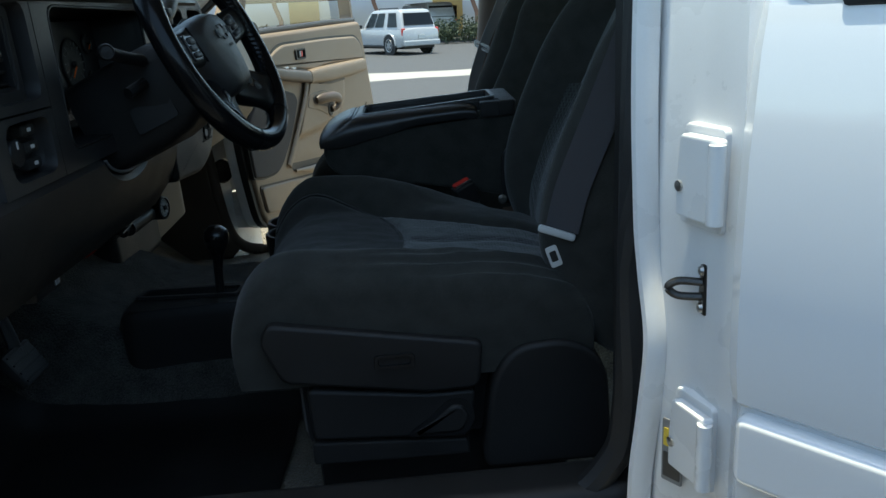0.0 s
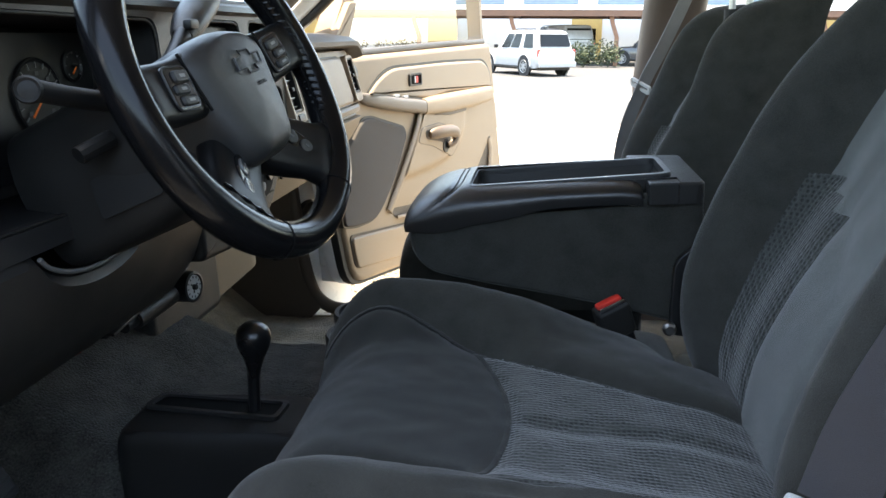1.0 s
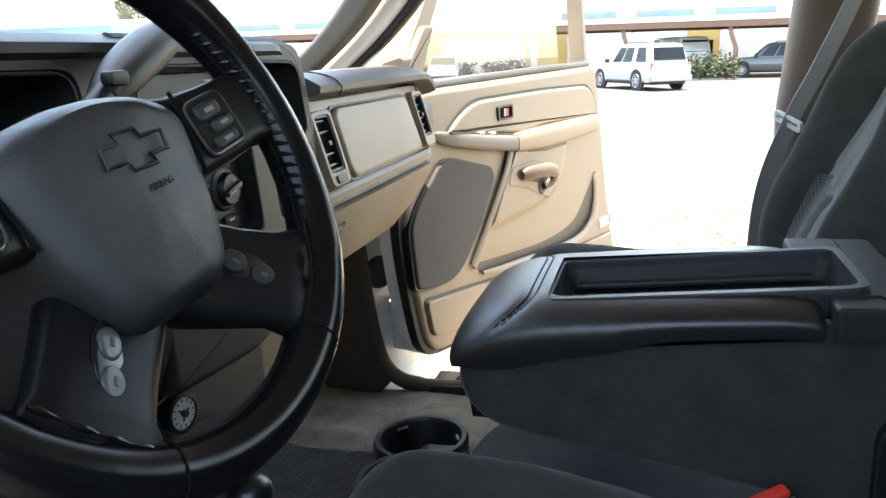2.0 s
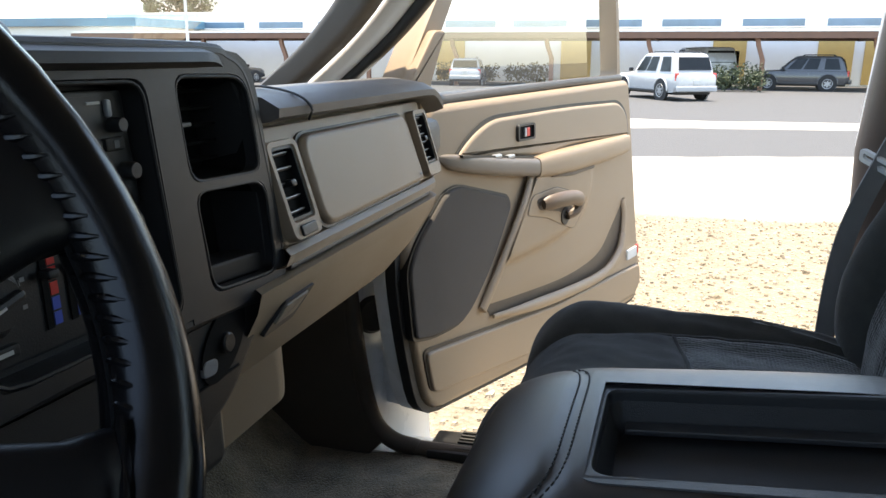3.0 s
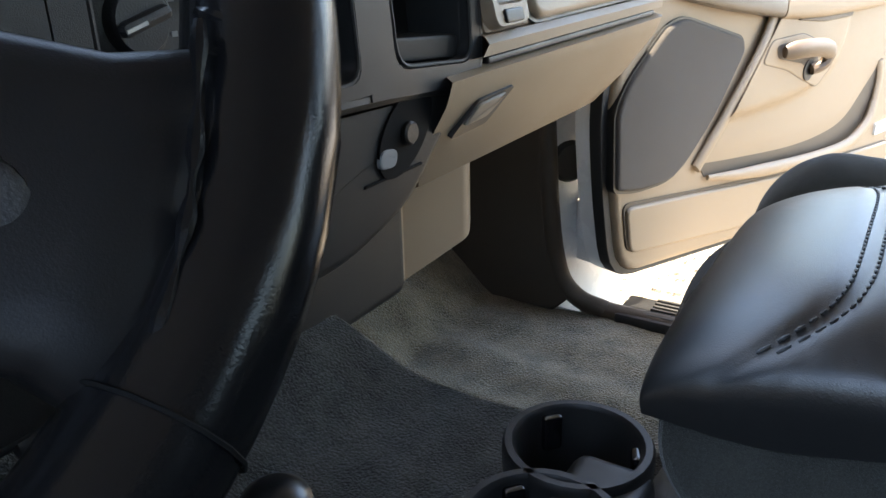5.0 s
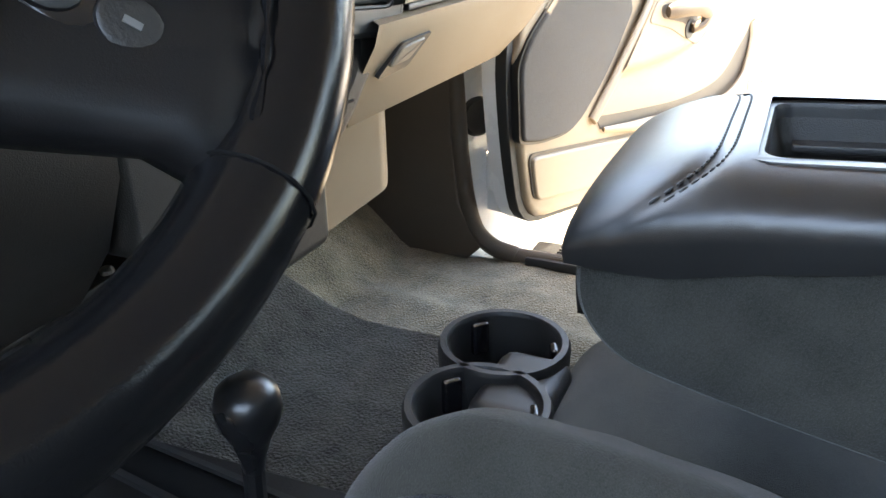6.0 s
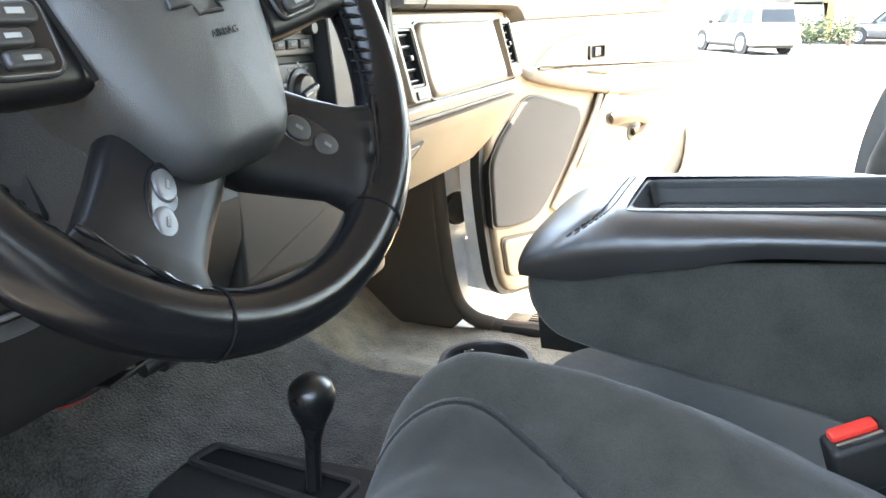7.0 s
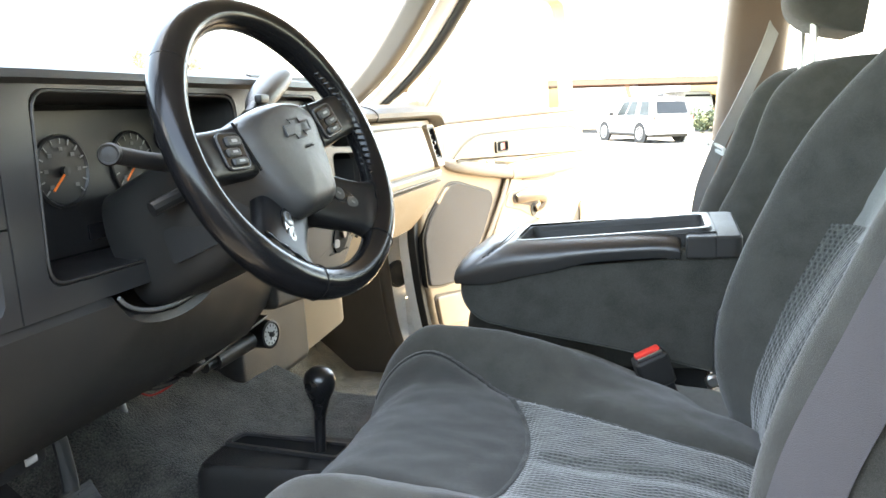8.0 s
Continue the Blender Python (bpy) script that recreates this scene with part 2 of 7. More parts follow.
def ring(outer, inner, w0, w1, m=None, lip=0.003, bm=None, flush=False):
    """A frame between two outlines of as many points, with a rounded front."""
    b = bmesh.new()
    n = len(outer)
    mid = [(Vector(o[:2]) * 0.5 + Vector(i[:2]) * 0.5) for o, i in zip(outer, inner)]
    loops = []
    for src, w in ((outer, w0), (outer, w1 if flush else w1 - lip), ([Vector(o[:2]) * 0.8 + Vector(q) * 0.2 for o, q in zip(outer, mid)], w1), ([Vector(o[:2]) * 0.8 + Vector(q) * 0.2 for o, q in zip(inner, mid)], w1), (inner, w1 - lip), (inner, w0)):
        loops.append([b.verts.new((p[0], p[1], w)) for p in src])
    for a, c in zip(loops, loops[1:] + loops[:1]):
        for i in range(n):
            j = (i + 1) % n
            b.faces.new((a[i], a[j], c[j], c[i]))
    if m:
        bmesh.ops.transform(b, matrix=m, verts=b.verts)
    return merge(bm, b)


def sheet(pts, w, m):
    """One thin pane of the outline pts."""
    b = bmesh.new()
    b.faces.new([b.verts.new(m @ Vector((p[0], p[1], w))) for p in pts])
    return b


def loft(sections, caps=True, closed=True, m=None, bm=None):
    b = bmesh.new()
    loops = [[b.verts.new(p) for p in sec] for sec in sections]
    n = len(loops[0])
    for a, c in zip(loops, loops[1:]):
        for i in range(n if closed else n - 1):
            j = (i + 1) % n
            b.faces.new((a[i], a[j], c[j], c[i]))
    if caps and closed:
        b.faces.new(list(reversed(loops[0])))
        b.faces.new(loops[-1])
    if m:
        bmesh.ops.transform(b, matrix=m, verts=b.verts)
    return merge(bm, b)


def spline(pts, n=8, closed=False):
    """A smooth line through the points."""
    pts = [Vector(p) for p in pts]
    out, k = [], len(pts)
    for i in range(k if closed else k - 1):
        p1, p2 = pts[i], pts[(i + 1) % k]
        p0 = pts[i - 1] if closed or i else p1 * 2 - p2
        p3 = pts[(i + 2) % k] if closed or i + 2 < k else p2 * 2 - p1
        for j in range(n):
            t = j / n
            out.append(0.5 * (2 * p1 + (p2 - p0) * t + (2 * p0 - 5 * p1 + 4 * p2 - p3) * t * t + (3 * p1 - p0 - 3 * p2 + p3) * t ** 3))
    return out if closed else out + [pts[-1]]


def tube(path, r, n=10, closed=False, flat=1.0, up=(0, 0, 1), m=None, bm=None, caps=True):
    """A round bar along a path; r one radius or one for each point; flat squeezes it along the second axis."""
    path = [Vector(p) for p in path]
    secs, up = [], Vector(up)
    for i, p in enumerate(path):
        a = path[i - 1] if closed or i else p
        c = path[(i + 1) % len(path)] if closed or i + 1 < len(path) else p
        t = (c - a).normalized()
        side = t.cross(up)
        side = side.normalized() if side.length > 1e-6 else Vector((1, 0, 0))
        nrm = side.cross(t)
        rad = r[i] if isinstance(r, (list, tuple)) else r
        secs.append([p + side * (rad * math.cos(2 * math.pi * k / n)) + nrm * (rad * flat * math.sin(2 * math.pi * k / n)) for k in range(n)])
    if closed:
        secs.append(secs[0])
    b = loft(secs, caps=caps and not closed, m=m)
    if closed:
        bmesh.ops.remove_doubles(b, verts=b.verts, dist=1e-6)
    return merge(bm, b)


def revolve(profile, m=None, n=24, bm=None):
    """A turned body: profile of (radius, height)."""
    secs = [[(r * math.cos(2 * math.pi * k / n), r * math.sin(2 * math.pi * k / n), h) for k in range(n)] for r, h in profile]
    return loft(secs, m=m, bm=bm)


def strap(path, width, thick, across, m=None, bm=None):
    """A flat band along a path."""
    path, secs = [Vector(p) for p in path], []
    for i, p in enumerate(path):
        t = (path[min(i + 1, len(path) - 1)] - path[max(i - 1, 0)]).normalized()
        a = Vector(across[i] if isinstance(across, list) else across)
        a = (a - t * a.dot(t)).normalized()
        q = t.cross(a)
        secs.append([p + a * width / 2 + q * thick / 2, p - a * width / 2 + q * thick / 2, p - a * width / 2 - q * thick / 2, p + a * width / 2 - q * thick / 2])
    return loft(secs, m=m, bm=bm)


def pad(place, nu=40, nv=32, rim=5.0, pick=None, kinds=2):
    """A closed cushion over the unit square: place(u, v, k) gives a point, k from 0 (rim, back) to 1 (full height).
    With pick(u, v) it comes as one mesh for each kind of cloth that pick names, from 0 (which holds the rim)."""
    us = [0.5 - 0.5 * math.cos(math.pi * i / nu) for i in range(nu + 1)]
    vs = [0.5 - 0.5 * math.cos(math.pi * i / nv) for i in range(nv + 1)]

    ru, rv = rim if isinstance(rim, tuple) else (rim, rim)

    def rise(a, p):
        return max(0.0, 1 - abs(2 * a - 1) ** p) ** (1 / p)

    made = []
    for want in range(1 if pick is None else kinds):
        b = bmesh.new()
        grid = {}

        def vert(i, j):
            if (i, j) not in grid:
                grid[i, j] = b.verts.new(place(us[i], vs[j], rise(us[i], ru) * rise(vs[j], rv)))
            return grid[i, j]

        for i in range(nu):
            for j in range(nv):
                if pick is None or int(pick((us[i] + us[i + 1]) / 2, (vs[j] + vs[j + 1]) / 2)) == want:
                    b.faces.new((vert(i, j), vert(i + 1, j), vert(i + 1, j + 1), vert(i, j + 1)))
        if not want:
            rim_loop = [vert(i, 0) for i in range(nu + 1)] + [vert(nu, j) for j in range(1, nv + 1)] + [vert(i, nv) for i in range(nu - 1, -1, -1)] + [vert(0, j) for j in range(nv - 1, 0, -1)]
            b.faces.new(rim_loop)
        made.append(b)
    return made[0] if pick is None else made


def smoothstep(a, b, x):
    t = min(1.0, max(0.0, (x - a) / (b - a)))
    return t * t * (3 - 2 * t)


def groove(d, w=0.008):
    """A seam: 1 in its middle, 0 beyond its width."""
    return math.exp(-(d / w) ** 2)


def mark(parent, name, mat, m, u, v, w, h, lift=0.0006, label=""):
    """A small printed bar on the face of frame m."""
    return part(name, slab(rect(u - w / 2, v - h / 2, u + w / 2, v + h / 2, min(w, h) * 0.3, 2), 0, lift, m), mat, parent, label)


def lettering(parent, name, text, size, mat, m):
    cu = bpy.data.curves.new(name, "FONT")
    cu.body, cu.size, cu.align_x, cu.align_y, cu.extrude = text, size, "CENTER", "CENTER", 0.0003
    tmp = bpy.data.objects.new(name, cu)
    scene.collection.objects.link(tmp)
    me = bpy.data.meshes.new_from_object(tmp.evaluated_get(bpy.context.evaluated_depsgraph_get()))
    bpy.data.objects.remove(tmp)
    b = bmesh.new()
    b.from_mesh(me)
    bmesh.ops.transform(b, matrix=m, verts=b.verts)
    return part(name, b, mat, parent, smooth=0)


# ---- frames of reference: x to the truck's tail, y to its passenger side, z up ----
FACE = flip(((0, 1, 0), (0, 0, 1), (1, 0, 0), (-0.333, 0, 0)))


def facing(x, y=0.0, z=0.0, tilt=0.0):
    """A frame on a face that looks to the tail, tilted up."""
    s, c = math.sin(radians(tilt)), math.cos(radians(tilt))
    return flip(((0, 1, 0), (-s, 0, c), (c, 0, s), (x, y, z)))


def side(y):
    """A frame on a face that looks to the driver's side: u along x, v up."""
    return flip(((1, 0, 0), (0, 0, 1), (0, -1, 0), (0, y, 0)))


# ---- ground ----
def ground_material():
    m = bpy.data.materials.new("lot_ground")
    m.use_nodes = True
    nt = m.node_tree
    b = nt.nodes["Principled BSDF"]
    co = nt.nodes.new("ShaderNodeTexCoord")
    xyz = nt.nodes.new("ShaderNodeSeparateXYZ")
    nt.links.new(co.outputs["Object"], xyz.inputs[0])
    wob = nt.nodes.new("ShaderNodeTexNoise")
    wob.inputs["Scale"].default_value = 0.35
    nt.links.new(co.outputs["Object"], wob.inputs["Vector"])
    add = nt.nodes.new("ShaderNodeMath")
    add.operation = "MULTIPLY_ADD"
    add.inputs[1].default_value = 1.6
    nt.links.new(wob.outputs["Fac"], add.inputs[0])
    nt.links.new(xyz.outputs[1], add.inputs[2])
    stone = nt.nodes.new("ShaderNodeTexVoronoi")
    stone.inputs["Scale"].default_value = 38
    nt.links.new(co.outputs["Object"], stone.inputs["Vector"])
    gravel = nt.nodes.new("ShaderNodeValToRGB")
    gravel.color_ramp.elements[0].color, gravel.color_ramp.elements[1].color = (0.12, 0.09, 0.056, 1), (0.30, 0.245, 0.17, 1)
    big = nt.nodes.new("ShaderNodeTexNoise")
    big.inputs["Scale"].default_value, big.inputs["Detail"].default_value = 5, 8
    nt.links.new(co.outputs["Object"], big.inputs["Vector"])
    mixf = nt.nodes.new("ShaderNodeMix")
    mixf.data_type = "FLOAT"
    mixf.inputs[0].default_value = 0.6
    hsv = nt.nodes.new("ShaderNodeSeparateColor")
    nt.links.new(stone.outputs["Color"], hsv.inputs[0])
    nt.links.new(hsv.outputs[0], mixf.inputs[2])
    nt.links.new(big.outputs["Fac"], mixf.inputs[3])
    nt.links.new(mixf.outputs[0], gravel.inputs[0])
    fine = nt.nodes.new("ShaderNodeTexNoise")
    fine.inputs["Scale"].default_value, fine.inputs["Detail"].default_value = 60, 6
    nt.links.new(co.outputs["Object"], fine.inputs["Vector"])
    slabs = nt.nodes.new("ShaderNodeValToRGB")
    slabs.color_ramp.elements[0].color, slabs.color_ramp.elements[1].color = (0.31, 0.285, 0.25, 1), (0.43, 0.40, 0.36, 1)
    nt.links.new(big.outputs["Fac"], slabs.inputs[0])
    tar = nt.nodes.new("ShaderNodeValToRGB")
    tar.color_ramp.elements[0].color, tar.color_ramp.elements[1].color = (0.05, 0.05, 0.053, 1), (0.095, 0.095, 0.095, 1)
    nt.links.new(fine.outputs["Fac"], tar.inputs[0])

    def blend(a, c, edge, soft):
        mr = nt.nodes.new("ShaderNodeMapRange")
        mr.inputs[1].default_value, mr.inputs[2].default_value = edge - soft, edge + soft
        nt.links.new(add.outputs[0], mr.inputs[0])
        mx = nt.nodes.new("ShaderNodeMixRGB")
        nt.links.new(mr.outputs[0], mx.inputs[0])
        nt.links.new(a, mx.inputs[1])
        nt.links.new(c, mx.inputs[2])
        return mx.outputs[0]

    # Unseen driver side made dark asphalt to cut light bounced into the cab.
    col = blend(tar.outputs[0], gravel.outputs[0], 0.6, 0.3)
    col = blend(col, slabs.outputs[0], 8.8, 0.25)
    col = blend(col, tar.outputs[0], 14.0, 0.15)
    col = blend(col, slabs.outputs[0], 20.0, 0.1)
    col = blend(col, tar.outputs[0], 22.5, 0.1)
    nt.links.new(col, b.inputs["Base Color"])
    b.inputs["Roughness"].default_value = 0.95
    bump = nt.nodes.new("ShaderNodeBump")
    bump.inputs["Strength"].default_value, bump.inputs["Distance"].default_value = 0.9, 0.02
    nt.links.new(stone.outputs["Distance"], bump.inputs["Height"])
    nt.links.new(bump.outputs[0], b.inputs["Normal"])
    return m


GROUND = ground_material()
bm = bmesh.new()
rows_y = [-400, -60, -20, -8, -3, 0, 3, 6, 8, 10, 12, 14, 16, 18, 20, 22, 24, 26, 30, 45, 80, 200, 900]
cols_x = [-700, -200, -80, -40, -20, -10, -5, -2, 0, 2, 5, 10, 20, 40, 80, 200, 700]
gv = [[bm.verts.new((x, y, -0.042 * (max(-90, min(90, x)) + 2) * smoothstep(7, 26, y))) for x in cols_x] for y in rows_y]
for a, c in zip(gv, gv[1:]):
    for i in range(len(a) - 1):
        bm.faces.new((a[i], a[i + 1], c[i + 1], c[i]))
tagged(part("ground", bm, GROUND), "pale gravel lot with concrete strip and dark asphalt", "ground", kind="structure")


# ---- cab shell ----
def carpet_height(x, y):
    z = 0.955
    hump = smoothstep(-0.30, -0.14, y) * (1 - smoothstep(0.25, 0.345, y))
    z += hump * (0.115 + 0.10 * smoothstep(-0.42, -0.70, x))
    z += 0.9 * max(0.0, -0.62 - x) * (1 - 0.35 * hump)
    z += 0.012 * math.exp(-((y - 0.275) / 0.016) ** 2) * smoothstep(-0.75, -0.5, x) * (1 - smoothstep(-0.2, 0, x))
    z += 0.006 * noise.noise((x * 9, y * 9, 0)) + 0.003 * noise.noise((x * 40, y * 40, 2))
    z += 0.004 * math.sin(y * 55 + 4 * x) * smoothstep(0.36, 0.42, y) * (1 - smoothstep(0.6, 0.7, y))
    return z


bm = bmesh.new()
nx, ny = 130, 120
gv = [[bm.verts.new((-0.98 + 2.5 * i / nx, -0.76 + 1.52 * j / ny, carpet_height(-0.98 + 2.5 * i / nx, -0.76 + 1.52 * j / ny))) for j in range(ny + 1)] for i in range(nx + 1)]
for i in range(nx):
    for j in range(ny):
        bm.faces.new((gv[i][j], gv[i + 1][j], gv[i + 1][j + 1], gv[i][j + 1]))
tagged(part("floor", bm, CARPET), "olive carpet on the cab floor", "carpet", kind="structure")
# grey pile cover over the hump, 5 mm thick, with a rolled edge
hy = [-0.30 + 0.565 * j / 60 for j in range(61)]
hx = [-0.90 + 0.95 * i / 60 for i in range(61)]
def cover_height(x, y):
    return carpet_height(x, y) + 0.005 - 0.012 * max(smoothstep(0.252, 0.266, y), smoothstep(-0.285, -0.301, y))
bm = bmesh.new()
gv = [[bm.verts.new((x, y, cover_height(x, y))) for y in hy] for x in hx]
for i in range(60):
    for j in range(60):
        bm.faces.new((gv[i][j], gv[i + 1][j], gv[i + 1][j + 1], gv[i][j + 1]))
bmesh.ops.solidify(bm, geom=bm.faces[:], thickness=-0.004)
tagged(part("hump_carpet", bm, HUMP_CARPET), "grey pile carpet over the transmission hump", "carpet", kind="structure")

cab = thing("cab_shell", "white crew cab body with pillars, roof and rocker sills", "truck cab", (0.3, 0, 0.75), kind="structure")
# rockers and sills
for sgn, nm in ((1, "rocker"), (-1, "rocker")):
    prof = [(0.735, 0.955), (0.80, 0.950), (0.86, 0.925), (0.90, 0.86), (0.92, 0.74), (0.90, 0.66), (0.78, 0.66), (0.735, 0.90)]
    part("rocker", loft([[(x, sgn * y, z) for y, z in prof] for x in (-0.60, -0.4, 0, 0.6, 1.5)]), JAMB, cab)
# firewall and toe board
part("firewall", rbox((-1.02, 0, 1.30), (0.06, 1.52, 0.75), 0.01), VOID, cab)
# roof, headliner, rear wall
part("roof", rbox((0.595, 0, 2.015), (1.91, 1.545, 0.05), 0.024, 3), PAINT, cab)
part("headliner", rbox((0.62, 0, 1.972), (1.82, 1.32, 0.03), 0.012, 3), HEADLINER, cab)
part("rear_wall", rbox((1.53, 0, 1.25), (0.05, 1.50, 0.66), 0.02), TAUPE, cab)
for sgn in (-1, 1):
    part("rear_pillar", rbox((1.50, sgn * 0.66, 1.78), (0.10, 0.10, 0.42), 0.02), TAUPE, cab)
part("rear_glass", sheet(rect(-0.62, 1.58, 0.62, 1.98, 0.03), 0, facing(1.53)), PANE, cab, smooth=0).visible_shadow = False


def pillar(path, w, d, mat, name, parent, label=""):
    """A leaning post of a rounded oblong section along a path; w along x, d along y."""
    secs = [[(p[0] + q[0], p[1] + q[1], p[2]) for q in rect(-w / 2, -d / 2, w / 2, d / 2, 0.42 * min(w, d), 4)] for p in path]
    return part(name, loft(secs), mat, parent, label)


for sgn in (-1, 1):
    line = spline([(-0.66, sgn * 0.715, 1.585), (-0.50, sgn * 0.70, 1.70), (-0.385, sgn * 0.685, 1.83), (-0.27, sgn * 0.66, 1.985)], 5)
    pillar(line, 0.075, 0.05, DASHTOP, "a_pillar_trim", cab, "dark vinyl windscreen pillar trim")
    line = spline([(-0.615, sgn * 0.765, 1.575), (-0.45, sgn * 0.755, 1.70), (-0.33, sgn * 0.738, 1.83), (-0.21, sgn * 0.70, 1.995)], 5)
    pillar(line, 0.06, 0.05, JAMB, "a_pillar", cab)
    line = spline([(-0.575, sgn * 0.762, 1.575), (-0.41, sgn * 0.752, 1.70), (-0.29, sgn * 0.735, 1.83), (-0.17, sgn * 0.697, 1.99)], 5)
    pillar(line, 0.03, 0.03, RUBBER, "door_seal", cab, "black rubber door seal")
# Unseen fillers added to stop sun leaking past the dash ends.
for sgn in (-1, 1):
    part("dash_end_filler", rbox((-0.66, sgn * 0.688, 1.53), (0.63, 0.124, 0.06), 0.015), DASHTOP, cab, "hidden filler added beside the dash top to block stray sun")
# windscreen
bm = bmesh.new()
v = [bm.verts.new(p) for p in ((-0.98, -0.70, 1.56), (-0.98, 0.70, 1.56), (-0.32, 0.64, 1.99), (-0.32, -0.64, 1.99))]
bm.faces.new(v)
ws = part("windscreen", bm, PANE, cab, smooth=0)
ws.visible_shadow = False

# passenger side: hinge pillar, kick panel, sill plate, B-pillar
part("hinge_pillar", loft([[(x, y, z) for x, y in ((-0.62, 0.745), (-0.525, 0.752), (-0.508, 0.775), (-0.475, 0.815), (-0.455, 0.85), (-0.45, 0.93), (-0.62, 0.95))] for z in (0.80, 1.0, 1.3, 1.60)]), JAMB, cab)
kick = [(-0.95, 0.95), (-0.50, 0.95), (-0.47, 0.98), (-0.512, 1.06), (-0.524, 1.18), (-0.532, 1.36), (-0.95, 1.36)]
part("kick_panel", slab(kick, -0.02, 0.02, side(0.742), 0.008, 3), KICK, cab, "dark brown plastic kick panel")
edge = spline([(-0.531, 0.736, 1.38), (-0.521, 0.736, 1.215), (-0.514, 0.736, 1.13), (-0.504, 0.736, 1.06), (-0.487, 0.736, 1.008), (-0.457, 0.736, 0.980), (-0.416, 0.738, 0.969), (-0.34, 0.740, 0.964), (0.30, 0.742, 0.960)], 8)
part("sill_trim", tube(edge, 0.0165, 12, flat=0.9, up=(0, 1, 0)), KICK, cab, "dark moulded sill trim running up the kick panel")
part("sill_plate", rbox((-0.08, 0.765, 0.963), (0.62, 0.085, 0.022), 0.006), BLACK, cab, "black ribbed scuff plate")
for i in range(6):
    part("sill_rib", rbox((-0.06, 0.735 + i * 0.0125, 0.976), (0.56, 0.006, 0.006), 0.002), BLACK, cab)
part("grommet", revolve([(0.034, 0), (0.036, 0.006), (0.030, 0.014), (0.022, 0.010), (0.0, 0.008)], flip(((0.62, 0.78, 0), (0, 0, 1), (0.78, -0.62, 0), (-0.502, 0.778, 1.205)))), RUBBER, cab, "black rubber wiring grommet")
part("door_hinge", rbox((-0.470, 0.80, 1.105), (0.03, 0.05, 0.075), 0.006), JAMB, cab, "white painted hinge leaf")
part("door_check", rbox((-0.458, 0.815, 1.09), (0.02, 0.018, 0.085), 0.004), STEEL, cab)
pillar([(0.335, 0.775, 0.93), (0.335, 0.77, 1.5), (0.36, 0.74, 1.75), (0.385, 0.70, 1.99)], 0.13, 0.09, material("brown_trim", (0.10, 0.066, 0.048), 0.55, vary=0.1, grain=0.3), "b_pillar_trim", cab, "brown plastic centre pillar trim")
pillar([(0.345, 0.845, 0.80), (0.345, 0.85, 1.5), (0.365, 0.815, 1.75), (0.39, 0.75, 1.99)], 0.12, 0.05, JAMB, "b_pillar", cab)
# rear side on the passenger side: closed lower body and window
part("rear_side_panel", rbox((0.97, 0.82, 1.20), (1.12, 0.08, 0.74), 0.03), PAINT, cab)
part("rear_side_trim", rbox((0.97, 0.765, 1.22), (1.10, 0.02, 0.68), 0.01), TAN, cab)
# driver side: kick panel and B-pillar; the door post leans a little with the body
LEANING = pose(-0.0387, 0.0366, 0.0003, -0.12, 1.341, 0.005)
part("kick_panel", rbox((-0.80, -0.745, 1.16), (0.32, 0.03, 0.42), 0.01), BLACK, cab)
part("b_pillar_trim", loft([[(x, y, z) for x, y in ((0.30, -0.76), (0.29, -0.735), (0.31, -0.70), (0.44, -0.70), (0.44, -0.76))] for z in (0.95, 1.4, 1.7, 1.99)], m=LEANING), CHARCOAL, cab)
jamb = [(0.305, -0.765), (0.312, -0.795), (0.318, -0.83), (0.336, -0.855), (0.342, -0.885), (0.352, -0.912), (0.44, -0.92), (0.44, -0.765)]
part("b_pillar", loft([[(x + dx, y + dy, z) for x, y in jamb] for z, dx, dy in ((0.80, 0.01, 0), (1.05, 0.0, 0), (1.30, 0.0, 0), (1.42, -0.002, 0), (1.60, 0.0, 0.01), (1.80, 0.02, 0.05), (1.99, 0.05, 0.13))], m=LEANING), JAMB, cab, "white painted door jamb")
bead = spline([(0.318, -0.79, 1.97), (0.300, -0.806, 1.60), (0.302, -0.808, 1.42), (0.306, -0.812, 1.35), (0.310, -0.824, 1.28), (0.306, -0.818, 1.20), (0.300, -0.810, 1.10), (0.305, -0.806, 0.95), (0.315, -0.806, 0.80)], 6)
part("jamb_bead", tube(bead, 0.013, 10, flat=0.7, up=(0, 1, 0), m=LEANING), JAMB, cab)
for zz in (1.452, 1.195):
    HM = LEANING @ flip(((0.3, -0.954, 0), (0, 0, 1), (-0.954, -0.3, 0), (0.333, -0.866, zz)))
    part("hinge_pocket", slab(rounded([(-0.026, -0.046), (0.032, -0.046), (0.032, 0.046), (-0.022, 0.046), (-0.026, 0.02)], 0.006), -0.006, 0.003, HM, 0.003), JAMB, cab)
seal = spline([(-0.45, -0.775, 1.03), (0.0, -0.775, 1.045), (0.20, -0.775, 1.06), (0.275, -0.775, 1.11), (0.297, -0.775, 1.20), (0.302, -0.775, 1.50), (0.31, -0.76, 1.70), (0.33, -0.70, 1.97)], 8)
part("door_seal", tube(seal, 0.017, 10, m=LEANING), RUBBER, cab, "black rubber door seal")
part("sill_carpet_edge", rbox((-0.05, -0.722, 1.025), (0.80, 0.075, 0.13), 0.02, 3), CHARCOAL, cab, "dark plastic driver sill trim")


